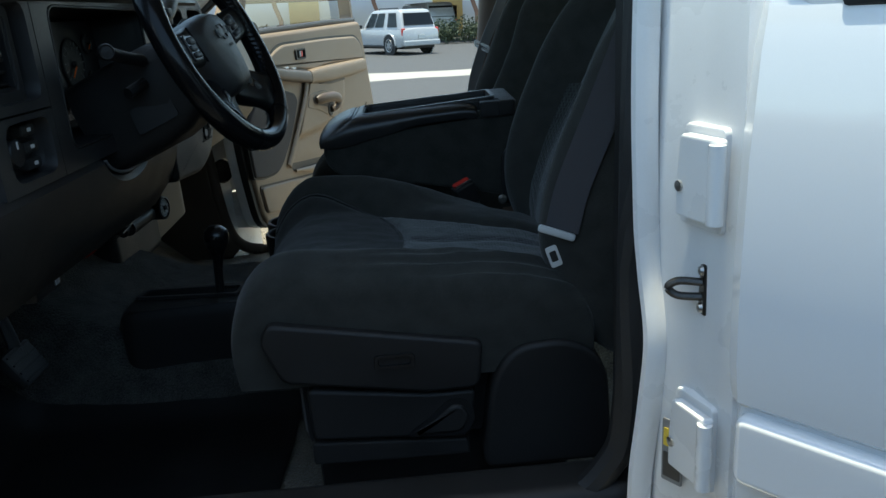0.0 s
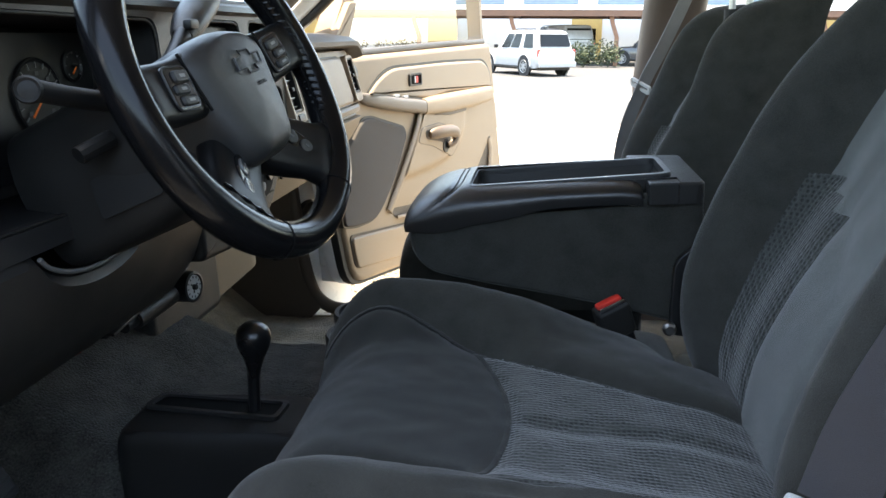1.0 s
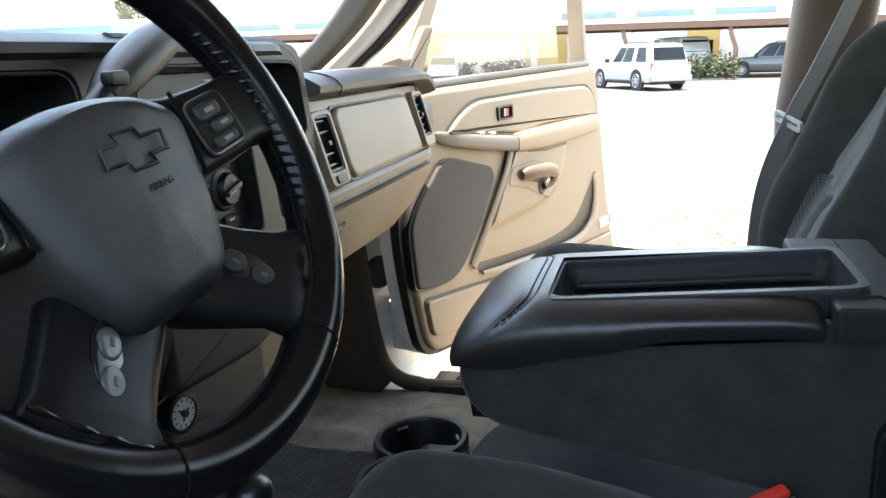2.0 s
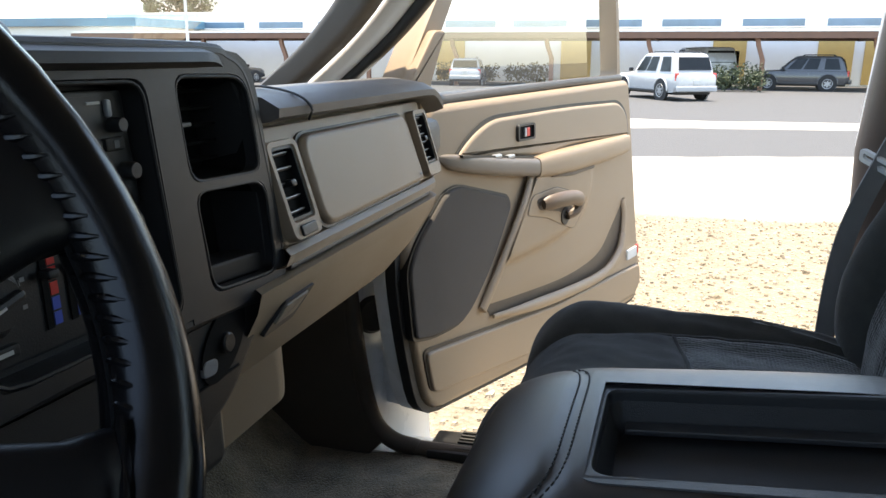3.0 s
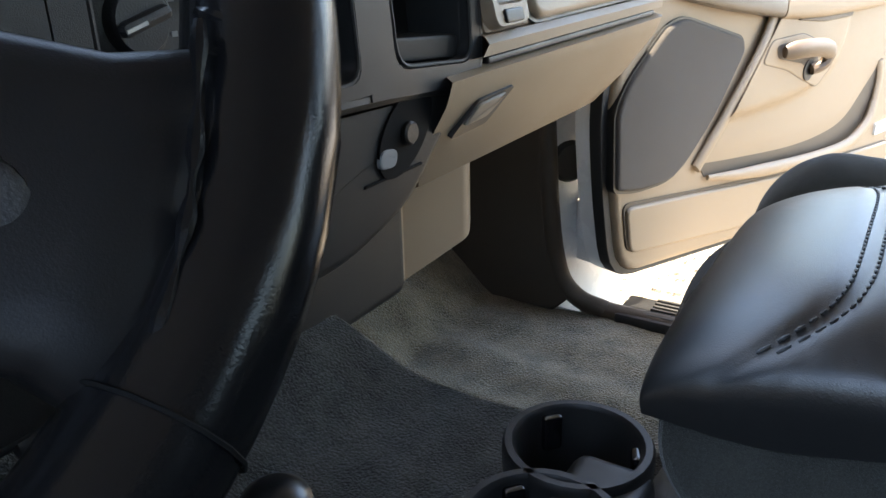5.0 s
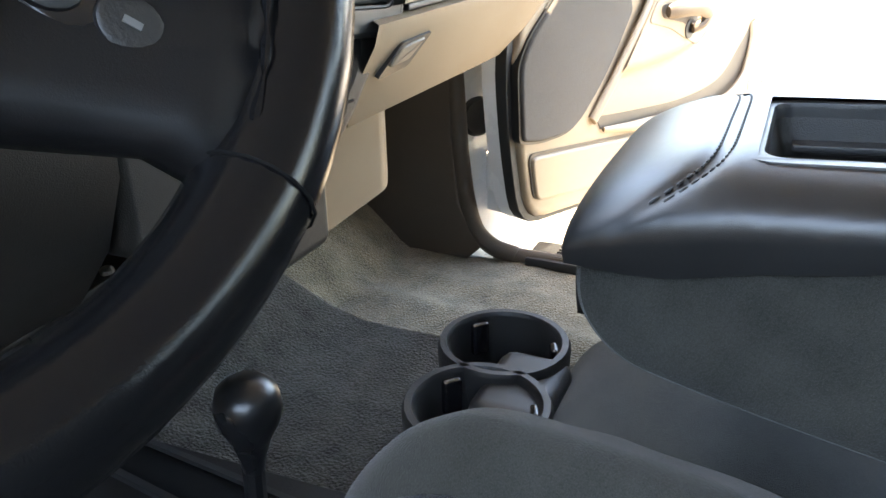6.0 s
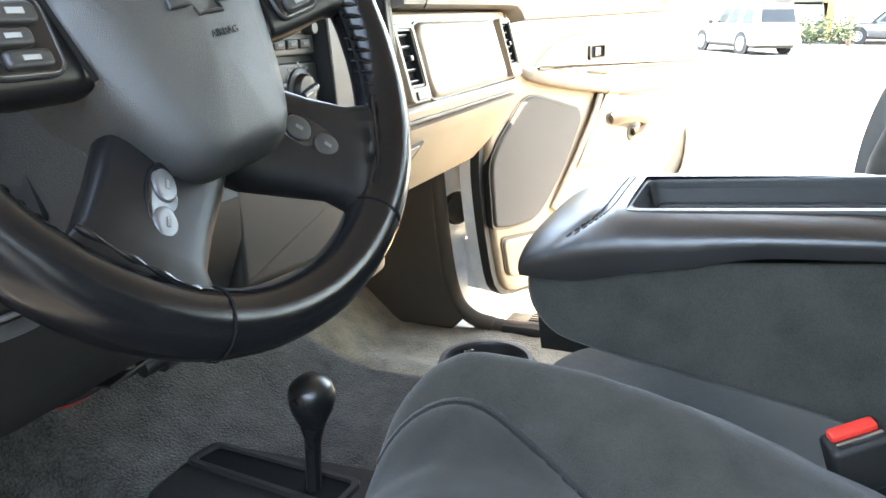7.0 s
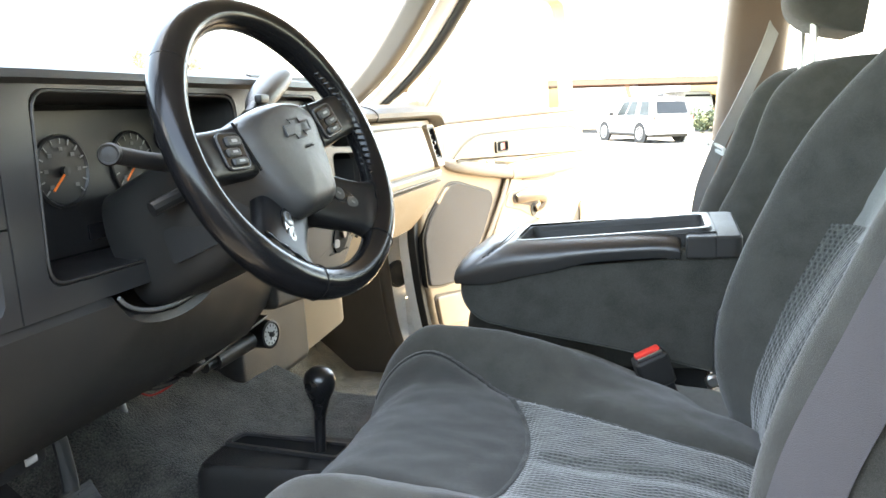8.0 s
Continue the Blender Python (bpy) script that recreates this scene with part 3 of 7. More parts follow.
# ---- rear door on the driver's side, standing open ----
RD = LEANING @ flip(((0.67, -0.745, 0), (0, 0, 1), (-0.743, -0.669, 0), (0.346, -0.912, 0)))
rdoor = thing("rear_door", "white rear door standing half open", "car door", (0.352, -0.915, 0.75))
prof = [(-0.012, 1.60), (-0.002, 1.56), (0.008, 1.48), (0.012, 1.38), (0.010, 1.30), (0.004, 1.262), (-0.003, 1.256), (-0.003, 1.05), (-0.02, 0.80), (-0.11, 0.80), (-0.11, 1.60)]
bm = loft([[(u, v, w - (0.012 if i == 0 else 0)) for w, v in prof] for i, u in enumerate((0.0, 0.012, 0.3, 0.6, 0.88))], m=RD)
part("door_skin", bm, PAINT, rdoor)
part("side_moulding", slab(rounded([(0.012, 1.185), (0.87, 1.175), (0.87, 1.245), (0.012, 1.252)], 0.012), -0.004, 0.012, RD, 0.008, 3), PAINT, rdoor, "white body side moulding")
part("window_frame", ring(rounded([(0.02, 1.59), (0.86, 1.59), (0.80, 1.95), (0.03, 1.95)], 0.03), rounded([(0.072, 1.604), (0.82, 1.604), (0.76, 1.92), (0.078, 1.92)], 0.03), -0.06, -0.01, RD), PAINT, rdoor)
pn = part("window_pane", slab(rounded([(0.06, 1.592), (0.83, 1.592), (0.77, 1.93), (0.07, 1.93)], 0.03), -0.045, -0.04, RD), GLOSS, rdoor, "dark tinted glass")
part("belt_seal", rbox((0.45, 1.597, -0.012), (0.77, 0.014, 0.012), 0.004, m=RD), RUBBER, rdoor)
part("edge_seal", rbox((-0.006, 1.62, -0.04), (0.012, 0.09, 0.01), 0.003, m=RD), RUBBER, rdoor)
for zz in (1.452, 1.195):
    HM = LEANING @ flip(((0.3, -0.954, 0), (0, 0, 1), (-0.954, -0.3, 0), (0.333, -0.866, zz)))
    leaf = part("hinge_leaf", slab(rounded([(-0.018, -0.036), (0.036, -0.036), (0.036, 0.038), (-0.014, 0.038), (-0.018, 0.0)], 0.004), 0.004, 0.014, HM, 0.003), JAMB, rdoor, "white painted door hinge")
    part("hinge_knuckle", revolve([(0.0, -0.034), (0.007, -0.034), (0.007, 0.034), (0.0, 0.034)], HM @ pose(0.034, 0, 0.012, -90, 0, 0), 14), JAMB, leaf)
    part("hinge_bolt", revolve([(0.005, 0), (0.005, 0.003), (0.0, 0.004)], HM @ pose(-0.012, -0.008, 0.013), 8), STEEL, leaf)
striker = thing("door_striker", "worn steel door striker loop on the white pillar", "striker", (0.325, -0.85, 1.345))
part("plate", rbox((0.3395, -0.866, 1.348), (0.006, 0.016, 0.050), 0.003, m=LEANING), DARKSTEEL, striker)
part("loop", tube(spline([(0.338, -0.866, 1.354), (0.318, -0.858, 1.354), (0.310, -0.855, 1.347), (0.318, -0.858, 1.340), (0.338, -0.866, 1.340)], 6), 0.004, 8, m=LEANING), DARKSTEEL, striker)
for dz in (0.018, -0.018):
    part("screw", revolve([(0.005, 0), (0.004, 0.003), (0.0, 0.004)], LEANING @ pose(0.3365, -0.868, 1.348 + dz, 0, -90, 0), 10), STEEL, striker)
stick = thing("pillar_label", "dark and yellow information label on the white pillar", "label", (0.318, -0.825, 1.2))
LB = LEANING @ flip(((0.584, -0.812, 0), (0, 0, 1), (-0.812, -0.584, 0), (0.3235, -0.843, -0.035)))
part("sheet", slab(rect(-0.012, 1.165, 0.012, 1.235, 0.002), 0, 0.0015, LB), GREYMARK, stick)
part("stripe", slab(rect(-0.010, 1.205, 0.010, 1.225, 0.001), 0, 0.0022, LB), YELLOW, stick, "yellow band")
part("text_bar", slab(rect(-0.010, 1.170, 0.010, 1.198, 0.001), 0, 0.0022, LB), BLACK, stick)


# ---- passenger door, standing open ----
DR = flip(((0.292, 0.957, 0), (0, 0, 1), (0.957, -0.292, 0), (-0.42, 0.72, 0)))
pdoor = thing("passenger_door", "open passenger door with tan plastic trim and clear window", "car door", (-0.42, 0.72, 0.9))
outer = rounded([(0.018, 1.024), (0.45, 0.980), (1.10, 0.952), (1.14, 1.01), (1.10, 1.15), (1.045, 1.44), (1.01, 1.585), (0.06, 1.575), (-0.005, 1.45), (-0.034, 1.32), (-0.018, 1.18)], [0.06, 0.02, 0.04, 0.04, 0.1, 0.1, 0.02, 0.02, 0.08, 0.05, 0.08], 4)
part("door_shell", slab(outer, -0.035, -0.006, DR, 0.01), JAMB, pdoor, "white painted door shell")
part("outer_skin", slab([Vector((max(0.055, p[0]), p[1])) for p in outer if p[0] > 0.05 or p[1] > 0], -0.13, -0.034, DR), PAINT, pdoor, "white outer door skin")
part("door_seal", ring(outer, [Vector((0.55, 1.25)) + (Vector(p) - Vector((0.55, 1.25))) * 0.97 for p in outer], -0.008, 0.012, DR, 0.004), RUBBER, pdoor)
trim = [Vector((0.55, 1.25)) + Vector(((p[0] - 0.55) * 0.972, (p[1] - 1.25) * (0.972 if p[1] < 1.5 else 1.0))) for p in outer]
part("trim_panel", slab(trim, -0.006, 0.022, DR, 0.014, 4), TAN, pdoor, "tan moulded trim panel")
part("belt_strip", tube([(0.065, 1.580, 0.0), (0.35, 1.586, 0.002), (0.7, 1.592, 0.002), (0.985, 1.592, 0.0)], 0.009, 10, flat=0.7, m=DR), DASHTOP, pdoor, "dark window sill strip")
ins = rounded([(0.135, 1.478), (0.19, 1.517), (0.265, 1.546), (0.62, 1.547), (0.92, 1.539), (0.978, 1.503), (0.992, 1.435), (0.62, 1.448), (0.50, 1.438)], [0.02, 0.05, 0.08, 0.1, 0.05, 0.04, 0.01, 0.05, 0.03], 4)
part("insert_gap", slab(ins, 0.0, 0.0245, DR), BLACK, pdoor, "dark joint round the upper insert")
part("upper_insert", slab([Vector((0.54, 1.495)) + Vector(((p[0] - 0.54) * 0.975, (p[1] - 1.495) * 0.87)) for p in ins], 0.0, 0.030, DR, 0.008, 3), material("tan_insert", (0.25, 0.188, 0.126), 0.5, vary=0.08, scale=5, grain=0.35, grain_scale=1100), pdoor, "lighter tan upper insert")
# armrest: a swelling that runs from the switch pod to the pull
def arm_section(s, n, z0, z1, r=0.5):
    zc, h = (z0 + z1) / 2, (z1 - z0) / 2
    return [(s, zc + h * math.sin(a) * (abs(math.sin(a)) ** -0.35 if abs(math.sin(a)) > 1e-3 else 1), 0.01 + n * max(0.0, math.cos(a)) ** 0.24) for a in [math.pi * (-0.5 + k / 12) for k in range(13)]] + [(s, zc, 0.005)]


pod = [arm_section(*q) for q in ((0.098, 0.012, 1.478, 1.490), (0.122, 0.026, 1.462, 1.490), (0.17, 0.035, 1.450, 1.484), (0.28, 0.040, 1.430, 1.467), (0.424, 0.042, 1.409, 1.448))]
part("switch_pod", loft(pod, m=DR), POD, pdoor, "grey armrest switch pod")
pull = [arm_section(*q) for q in ((0.428, 0.042, 1.406, 1.449), (0.50, 0.045, 1.400, 1.452), (0.60, 0.045, 1.396, 1.452), (0.80, 0.042, 1.396, 1.450), (0.95, 0.034, 1.40, 1.448), (1.015, 0.012, 1.40, 1.44))]
part("armrest", loft(pull, m=DR), TAN, pdoor, "tan armrest")
# Dark slab in place of a hollow: shade under the armrest put into colour.
part("pull_recess", slab(rounded([(0.49, 1.399), (0.60, 1.388), (0.72, 1.389), (0.72, 1.401), (0.50, 1.409)], 0.006), 0.0, 0.0455, DR, 0.003), KICK, pdoor, "dark slab standing for the shaded finger recess under the armrest")
part("window_switch", slab(rounded([(0.14, 1.482), (0.41, 1.448), (0.41, 1.453), (0.14, 1.487)], 0.002), 0.015, 0.044, DR), BLACK, pdoor)
for s in (0.265, 0.315):
    part("switch_key", rbox((s, 1.470 - (s - 0.265) * 0.12, 0.040), (0.026, 0.008, 0.012), 0.003, m=DR), SILVER, pdoor)
# door lock switch
part("lock_bezel", ring(rect(0.360, 1.487, 0.434, 1.521, 0.007), rect(0.367, 1.492, 0.427, 1.516, 0.005), 0.0, 0.036, DR), BLACK, pdoor)
part("lock_switch", slab(rect(0.367, 1.492, 0.427, 1.516, 0.004), 0.0, 0.032, DR), VOID, pdoor)
part("lock_mark", rbox((0.403, 1.504, 0.034), (0.012, 0.018, 0.004), 0.001, m=DR), RED, pdoor, "red and white lock marking")
part("lock_mark", rbox((0.392, 1.504, 0.034), (0.007, 0.018, 0.004), 0.001, m=DR), WHITEMARK, pdoor)
# speaker
spk = rounded([(-0.002, 1.186), (0.05, 1.174), (0.158, 1.172), (0.26, 1.258), (0.338, 1.362), (0.325, 1.384), (0.15, 1.430), (0.105, 1.424), (0.014, 1.350), (-0.012, 1.31)], [0.012, 0.03, 0.045, 0.05, 0.016, 0.016, 0.02, 0.03, 0.03, 0.02], 4)
part("speaker_gap", slab([Vector((0.15, 1.30)) + (Vector(p) - Vector((0.15, 1.30))) * 1.03 for p in spk], 0.0, 0.026, DR), BLACK, pdoor, "dark joint round the speaker")
part("speaker_grille", slab(spk, 0.0, 0.032, DR, 0.006, 3), GRILLE, pdoor, "grey speaker grille")
# rib, hollowed middle panel and map pocket
rib = spline([(0.425, 1.412, 0.030), (0.390, 1.365, 0.034), (0.340, 1.305, 0.033), (0.283, 1.240, 0.030), (0.222, 1.175, 0.026)], 6)
part("rib", tube(rib, 0.0125, 14, flat=0.55, m=DR, up=(0, 0, 1)), TAN, pdoor)
slot_top = spline([(0.235, 1.180, 0), (0.366, 1.166, 0), (0.566, 1.149, 0), (0.718, 1.150, 0), (0.813, 1.168, 0), (0.887, 1.217, 0), (0.955, 1.268, 0)], 6)
slot_low = spline([(0.950, 1.180, 0), (0.913, 1.140, 0), (0.813, 1.109, 0), (0.633, 1.112, 0), (0.396, 1.133, 0), (0.258, 1.152, 0)], 6)


def middle_panel():
    """Panel between rib, armrest and pocket: proud by the handle, hollow towards the pocket."""
    bm = bmesh.new()
    rows_ = []
    n = len(slot_top) - 1
    for i, q in enumerate(slot_top):
        a = i / n
        top = Vector((0.432 + 0.570 * a, 1.412))
        row = []
        for k in range(29):
            b = k / 28
            p = top.lerp(Vector(q[:2]), b)
            g = (max(0.0, p.x - 0.30) / 0.44) ** 3.5 + (max(0.0, 1.42 - p.y) / 0.172) ** 3.5
            w = 0.042 - 0.0165 * smoothstep(0.78, 1.12, g) - 0.0018 * smoothstep(0.90, 1.0, b)
            row.append(bm.verts.new((p.x, p.y, w)))
        rows_.append(row)
    for r0, r1 in zip(rows_, rows_[1:]):
        for k in range(28):
            bm.faces.new((r0[k], r0[k + 1], r1[k + 1], r1[k]))
    bmesh.ops.transform(bm, matrix=DR, verts=bm.verts)
    bmesh.ops.recalc_face_normals(bm, faces=bm.faces)
    return bm


part("middle_panel", middle_panel(), TAN, pdoor, smooth=60)
# Shallow floor in a dark colour that stands for the pocket's inner shade.
part("pocket_recess", slab([Vector(p[:2]) for p in slot_top + slot_low], 0.0, 0.0235, DR), KICK, pdoor, "map pocket floor, its shade put into a dark colour")
lip = [(p[0], p[1], 0.030 + 0.008 * math.sin(math.pi * i / (len(slot_low) - 1))) for i, p in enumerate(slot_low)]
part("pocket_lip", tube(lip, [0.013 * min(1.0, 0.35 + 0.09 * (len(lip) - 1 - i)) for i in range(len(lip))], 14, flat=0.7, m=DR, up=(0, 0, 1)), TAN, pdoor)
part("pocket_end", tube(spline([(0.955, 1.275, 0.024), (0.962, 1.235, 0.027), (0.950, 1.182, 0.030)], 5), 0.012, 12, flat=0.6, m=DR, up=(0, 0, 1)), TAN, pdoor)
low = rounded([(0.045, 1.068), (0.45, 1.014), (1.06, 0.982), (1.10, 1.01), (1.09, 1.066), (0.55, 1.094), (0.026, 1.152)], 0.02, 4)
part("lower_gap", slab([Vector((0.55, 1.04)) + Vector(((p[0] - 0.55) * 1.008, (p[1] - 1.04) * 1.06)) for p in low], 0.0, 0.0245, DR), KICK, pdoor)
part("lower_panel", slab(low, 0.0, 0.030, DR, 0.006, 3), TAN, pdoor, "tan lower door panel")
# inner handle
cup = rounded([(0.406, 1.372), (0.52, 1.374), (0.605, 1.350), (0.665, 1.302), (0.604, 1.264), (0.54, 1.286), (0.475, 1.312), (0.380, 1.334)], 0.014, 4)
part("cup_line", slab([Vector((0.51, 1.32)) + (Vector(p) - Vector((0.51, 1.32))) * 1.022 for p in cup], 0.0, 0.0422, DR), KICK, pdoor, "dark joint round the handle plate")
part("handle_cup", slab(cup, 0.0, 0.0440, DR, 0.003), TAN, pdoor)
# Dark flat slab paints the recess shadow behind the grip.
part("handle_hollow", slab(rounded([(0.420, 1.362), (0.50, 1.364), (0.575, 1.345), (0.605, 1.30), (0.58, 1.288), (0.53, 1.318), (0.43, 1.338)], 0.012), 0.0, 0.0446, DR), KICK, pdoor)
part("inner_handle", tube(spline([(0.437, 1.349, 0.052), (0.48, 1.353, 0.068), (0.54, 1.349, 0.074), (0.595, 1.335, 0.068)], 6), [0.011, 0.014, 0.016] + [0.017] * 14 + [0.015, 0.011], 12, flat=0.65, m=DR), BROWN, pdoor, "brown pull handle")
part("handle_pivot", tube(spline([(0.592, 1.334, 0.066), (0.580, 1.312, 0.060), (0.560, 1.304, 0.048)], 4), 0.011, 10, m=DR), BROWN, pdoor)
part("handle_socket", revolve([(0.020, 0.0), (0.020, 0.004), (0.014, 0.005), (0.0, 0.002)], DR @ Matrix.Translation((0.556, 1.303, 0.0425)), 18), BLACK, pdoor)
# reflector and window
part("door_reflector", slab(rect(0.998, 1.094, 1.070, 1.122, 0.004), 0.0, 0.028, DR, 0.002), WHITEMARK, pdoor, "white reflector")
part("door_reflector", slab(rect(1.072, 1.098, 1.082, 1.124, 0.002), 0.0, 0.028, DR, 0.002), RED, pdoor, "red reflector")
win_out = rounded([(0.0, 1.57), (1.0, 1.585), (0.965, 1.97), (0.42, 1.985), (0.30, 1.96)], [0.01, 0.02, 0.06, 0.05, 0.08], 4)
win_in = rounded([(0.085, 1.592), (0.976, 1.597), (0.944, 1.945), (0.43, 1.95), (0.33, 1.93)], [0.01, 0.02, 0.05, 0.04, 0.06], 4)
part("window_frame", ring(win_out, win_in, -0.05, -0.004, DR, 0.008), TAN, pdoor, "tan window frame")
part("sail_trim", slab(rounded([(0.0, 1.575), (0.088, 1.59), (0.15, 1.70), (0.115, 1.70)], 0.01), -0.02, 0.012, DR, 0.005), TAN, pdoor)
pn = part("window_pane", sheet(win_in, -0.046, DR), PANE, pdoor, "clear window glass")
pn.visible_shadow = False


# ---- driver door, standing wide open behind the camera's way in ----
DD = flip(((0.10, -0.995, 0), (0, 0, 1), (0.995, 0.10, 0), (-0.46, -0.80, 0)))
ddoor = thing("driver_door", "open driver door with tan plastic trim and clear window", "car door", (-0.46, -0.80, 0.9))
part("door_shell", slab([Vector((p[0], p[1])) for p in outer], -0.13, -0.006, DD, 0.01), PAINT, ddoor, "white painted door shell")
part("trim_panel", slab(trim, -0.006, 0.022, DD, 0.014, 4), TAN, ddoor, "tan moulded trim panel")
part("armrest", loft(pull, m=DD), TAN, ddoor, "tan armrest")
part("window_frame", ring(win_out, win_in, -0.08, 0.0, DD, 0.008), PAINT, ddoor, "white window frame")
part("window_pane", sheet(win_in, -0.046, DD), PANE, ddoor, "clear window glass").visible_shadow = False

# ---- unseen dark board wall added behind the camera to block light ----
BOARD = material("dark_board", (0.06, 0.05, 0.042), 0.8, vary=0.25, scale=4, grain=0.4, grain_scale=300)
wall = thing("side_wall", "unseen dark board wall added beside the truck to block light", "wall", (0.5, -2.7, 0), kind="structure")
for i in range(46):
    part("board", rbox((-4.2 + i * 0.21, -2.7, 0.975), (0.204, 0.03, 1.95), 0.006, 1), BOARD, wall)

# ---- the rest of the truck: nose, bed, wheels ----
nose = thing("truck_front", "white pickup front end with hood and fenders", "truck front", (-1.6, 0, 0.4), kind="structure")
sec = [(-0.98, 0.55), (-0.97, 1.10), (-0.93, 1.36), (-0.80, 1.45), (-0.40, 1.485), (0.40, 1.485), (0.80, 1.45), (0.93, 1.36), (0.97, 1.10), (0.98, 0.55)]
part("hood", loft([[(x, y * k, 0.55 + (z - 0.55) * h) for y, z in sec] for x, k, h in ((-1.06, 0.985, 0.985), (-1.12, 1.0, 0.985), (-1.6, 1.0, 0.96), (-2.1, 0.98, 0.92), (-2.28, 0.94, 0.80), (-2.32, 0.92, 0.6))]), PAINT, nose)
part("bumper", rbox((-2.36, 0, 0.66), (0.16, 1.86, 0.22), 0.04, 3), CHROME, nose)
bed = thing("truck_bed", "white pickup bed behind the cab", "truck bed", (2.6, 0, 0.4), kind="structure")
for sgn in (-1, 1):
    part("bed_side", rbox((2.62, sgn * 0.93, 1.02), (2.06, 0.10, 0.86), 0.04, 3), PAINT, bed)
part("bed_floor", rbox((2.62, 0, 0.90), (2.06, 1.80, 0.06), 0.01), RUBBER, bed)
part("bed_front", rbox((1.60, 0, 1.15), (0.05, 1.80, 0.55), 0.01), PAINT, bed)
part("tailgate", rbox((3.64, 0, 1.12), (0.07, 1.66, 0.60), 0.02), PAINT, bed)
part("chassis_rail", rbox((0.65, 0.42, 0.58), (5.6, 0.08, 0.16), 0.01), BLACK, bed)
part("chassis_rail", rbox((0.65, -0.42, 0.58), (5.6, 0.08, 0.16), 0.01), BLACK, bed)
part("cab_floor_pan", rbox((0.32, 0, 0.80), (2.4, 1.50, 0.20), 0.02), BLACK, cab)
for x in (-1.55, 2.55):
    for sgn in (-1, 1):
        tw = thing("truck_wheel", "black truck tyre on a steel rim", "wheel", (x, sgn * 0.84, 0), group="truck wheels")
        WM = flip(((1, 0, 0), (0, 0, sgn), (0, sgn, 0), (x, sgn * 0.84, 0.385)))
        part("tyre", revolve([(0.22, -0.12), (0.34, -0.12), (0.38, -0.09), (0.385, 0.0), (0.38, 0.09), (0.34, 0.12), (0.22, 0.12)], WM, 32), RUBBER, tw)
        part("rim", revolve([(0.225, -0.05), (0.225, 0.11), (0.20, 0.08), (0.08, 0.07), (0.0, 0.09)], WM, 24), STEEL, tw)

# ---- black sheet added over the carpet to darken the driver footwell ----
footwell_sheet = thing("floor_mat", "black ribbed sheet added to darken the driver footwell", "floor mat", (-0.42, -0.53, 0.965))
bm = bmesh.new()
mx = [-0.80 + 0.64 * i / 22 for i in range(23)]
my = [-0.735 + 0.485 * i / 20 for i in range(21)]
gv = [[bm.verts.new((x, y, carpet_height(x, y) + 0.010 + 0.002 * math.sin(y * 260))) for y in my] for x in mx]
for i in range(22):
    for j in range(20):
        bm.faces.new((gv[i][j], gv[i + 1][j], gv[i + 1][j + 1], gv[i][j + 1]))
bmesh.ops.solidify(bm, geom=bm.faces[:], thickness=-0.006)
part("sheet", bm, RUBBER, footwell_sheet, "ribbed black rubber sheet")


# ---- dashboard ----
dash = thing("dashboard", "charcoal and taupe dashboard with instrument binnacle and centre stack", "dashboard", (-0.45, 0, 1.25))
# covering from the windscreen to the brow
prof = [(-0.97, 1.56), (-0.70, 1.618), (-0.45, 1.655), (-0.36, 1.672), (-0.328, 1.671), (-0.312, 1.664), (-0.310, 1.657), (-0.322, 1.652), (-0.45, 1.640), (-0.97, 1.50)]
secs = [[(x - (0.020 * smoothstep(0.05, 0.12, y) if x > -0.5 else 0.0), y, z + dz) for x, z in prof] for y, dz in ((-0.775, -0.05), (-0.765, -0.02), (-0.72, -0.006), (-0.55, -0.004), (-0.25, -0.004), (-0.05, -0.005)) + tuple((0.05 + 0.078 * math.sin(k * math.pi / 28), -0.005 - 0.040 * (1 - math.cos(k * math.pi / 28))) for k in range(15))]
part("hood", loft(secs), BEZEL, dash, "charcoal binnacle hood")


# passenger side
def passenger_profile(y):
    end = smoothstep(0.57, 0.68, y)
    e = 0.045 * end * end
    h = 0.030 if y < 0.612 else 0.0
    return [(-0.97, 1.53), (-0.70, 1.600), (-0.45, 1.626 - e), (-0.37, 1.629 - e), (-0.325, 1.621 - e), (-0.308, 1.611 - e), (-0.309, 1.603 - e), (-0.320, 1.599 - e), (-0.336 - h, 1.596 - e), (-0.326 - h - e * 0.5, 1.54), (-0.316 - h - e * 0.6, 1.485), (-0.316 - e * 0.6, 1.483), (-0.311 - e, 1.477), (-0.312 - e, 1.468), (-0.324 - e, 1.466), (-0.324 - e, 1.460), (-0.310 - e, 1.457), (-0.314 - e, 1.44), (-0.340 - e, 1.395), (-0.372 - e, 1.357), (-0.44, 1.343), (-0.97, 1.35)]


part("brow", loft([[(x, y, z) for x, z in passenger_profile(y)[:9]] + [(-0.60, y, 1.57), (-0.97, y, 1.50)] for y in (0.148, 0.20, 0.32, 0.45, 0.56, 0.60, 0.62, 0.633, 0.641)]), DASHTOP, dash, "dark taupe vinyl dash top")
part("brow_seam", tube(spline([(-0.62, 0.208, 1.613), (-0.45, 0.208, 1.627), (-0.37, 0.208, 1.630), (-0.324, 0.207, 1.622), (-0.306, 0.206, 1.609), (-0.309, 0.205, 1.597)], 5), 0.0013, 6), BLACK, dash)
secs = []
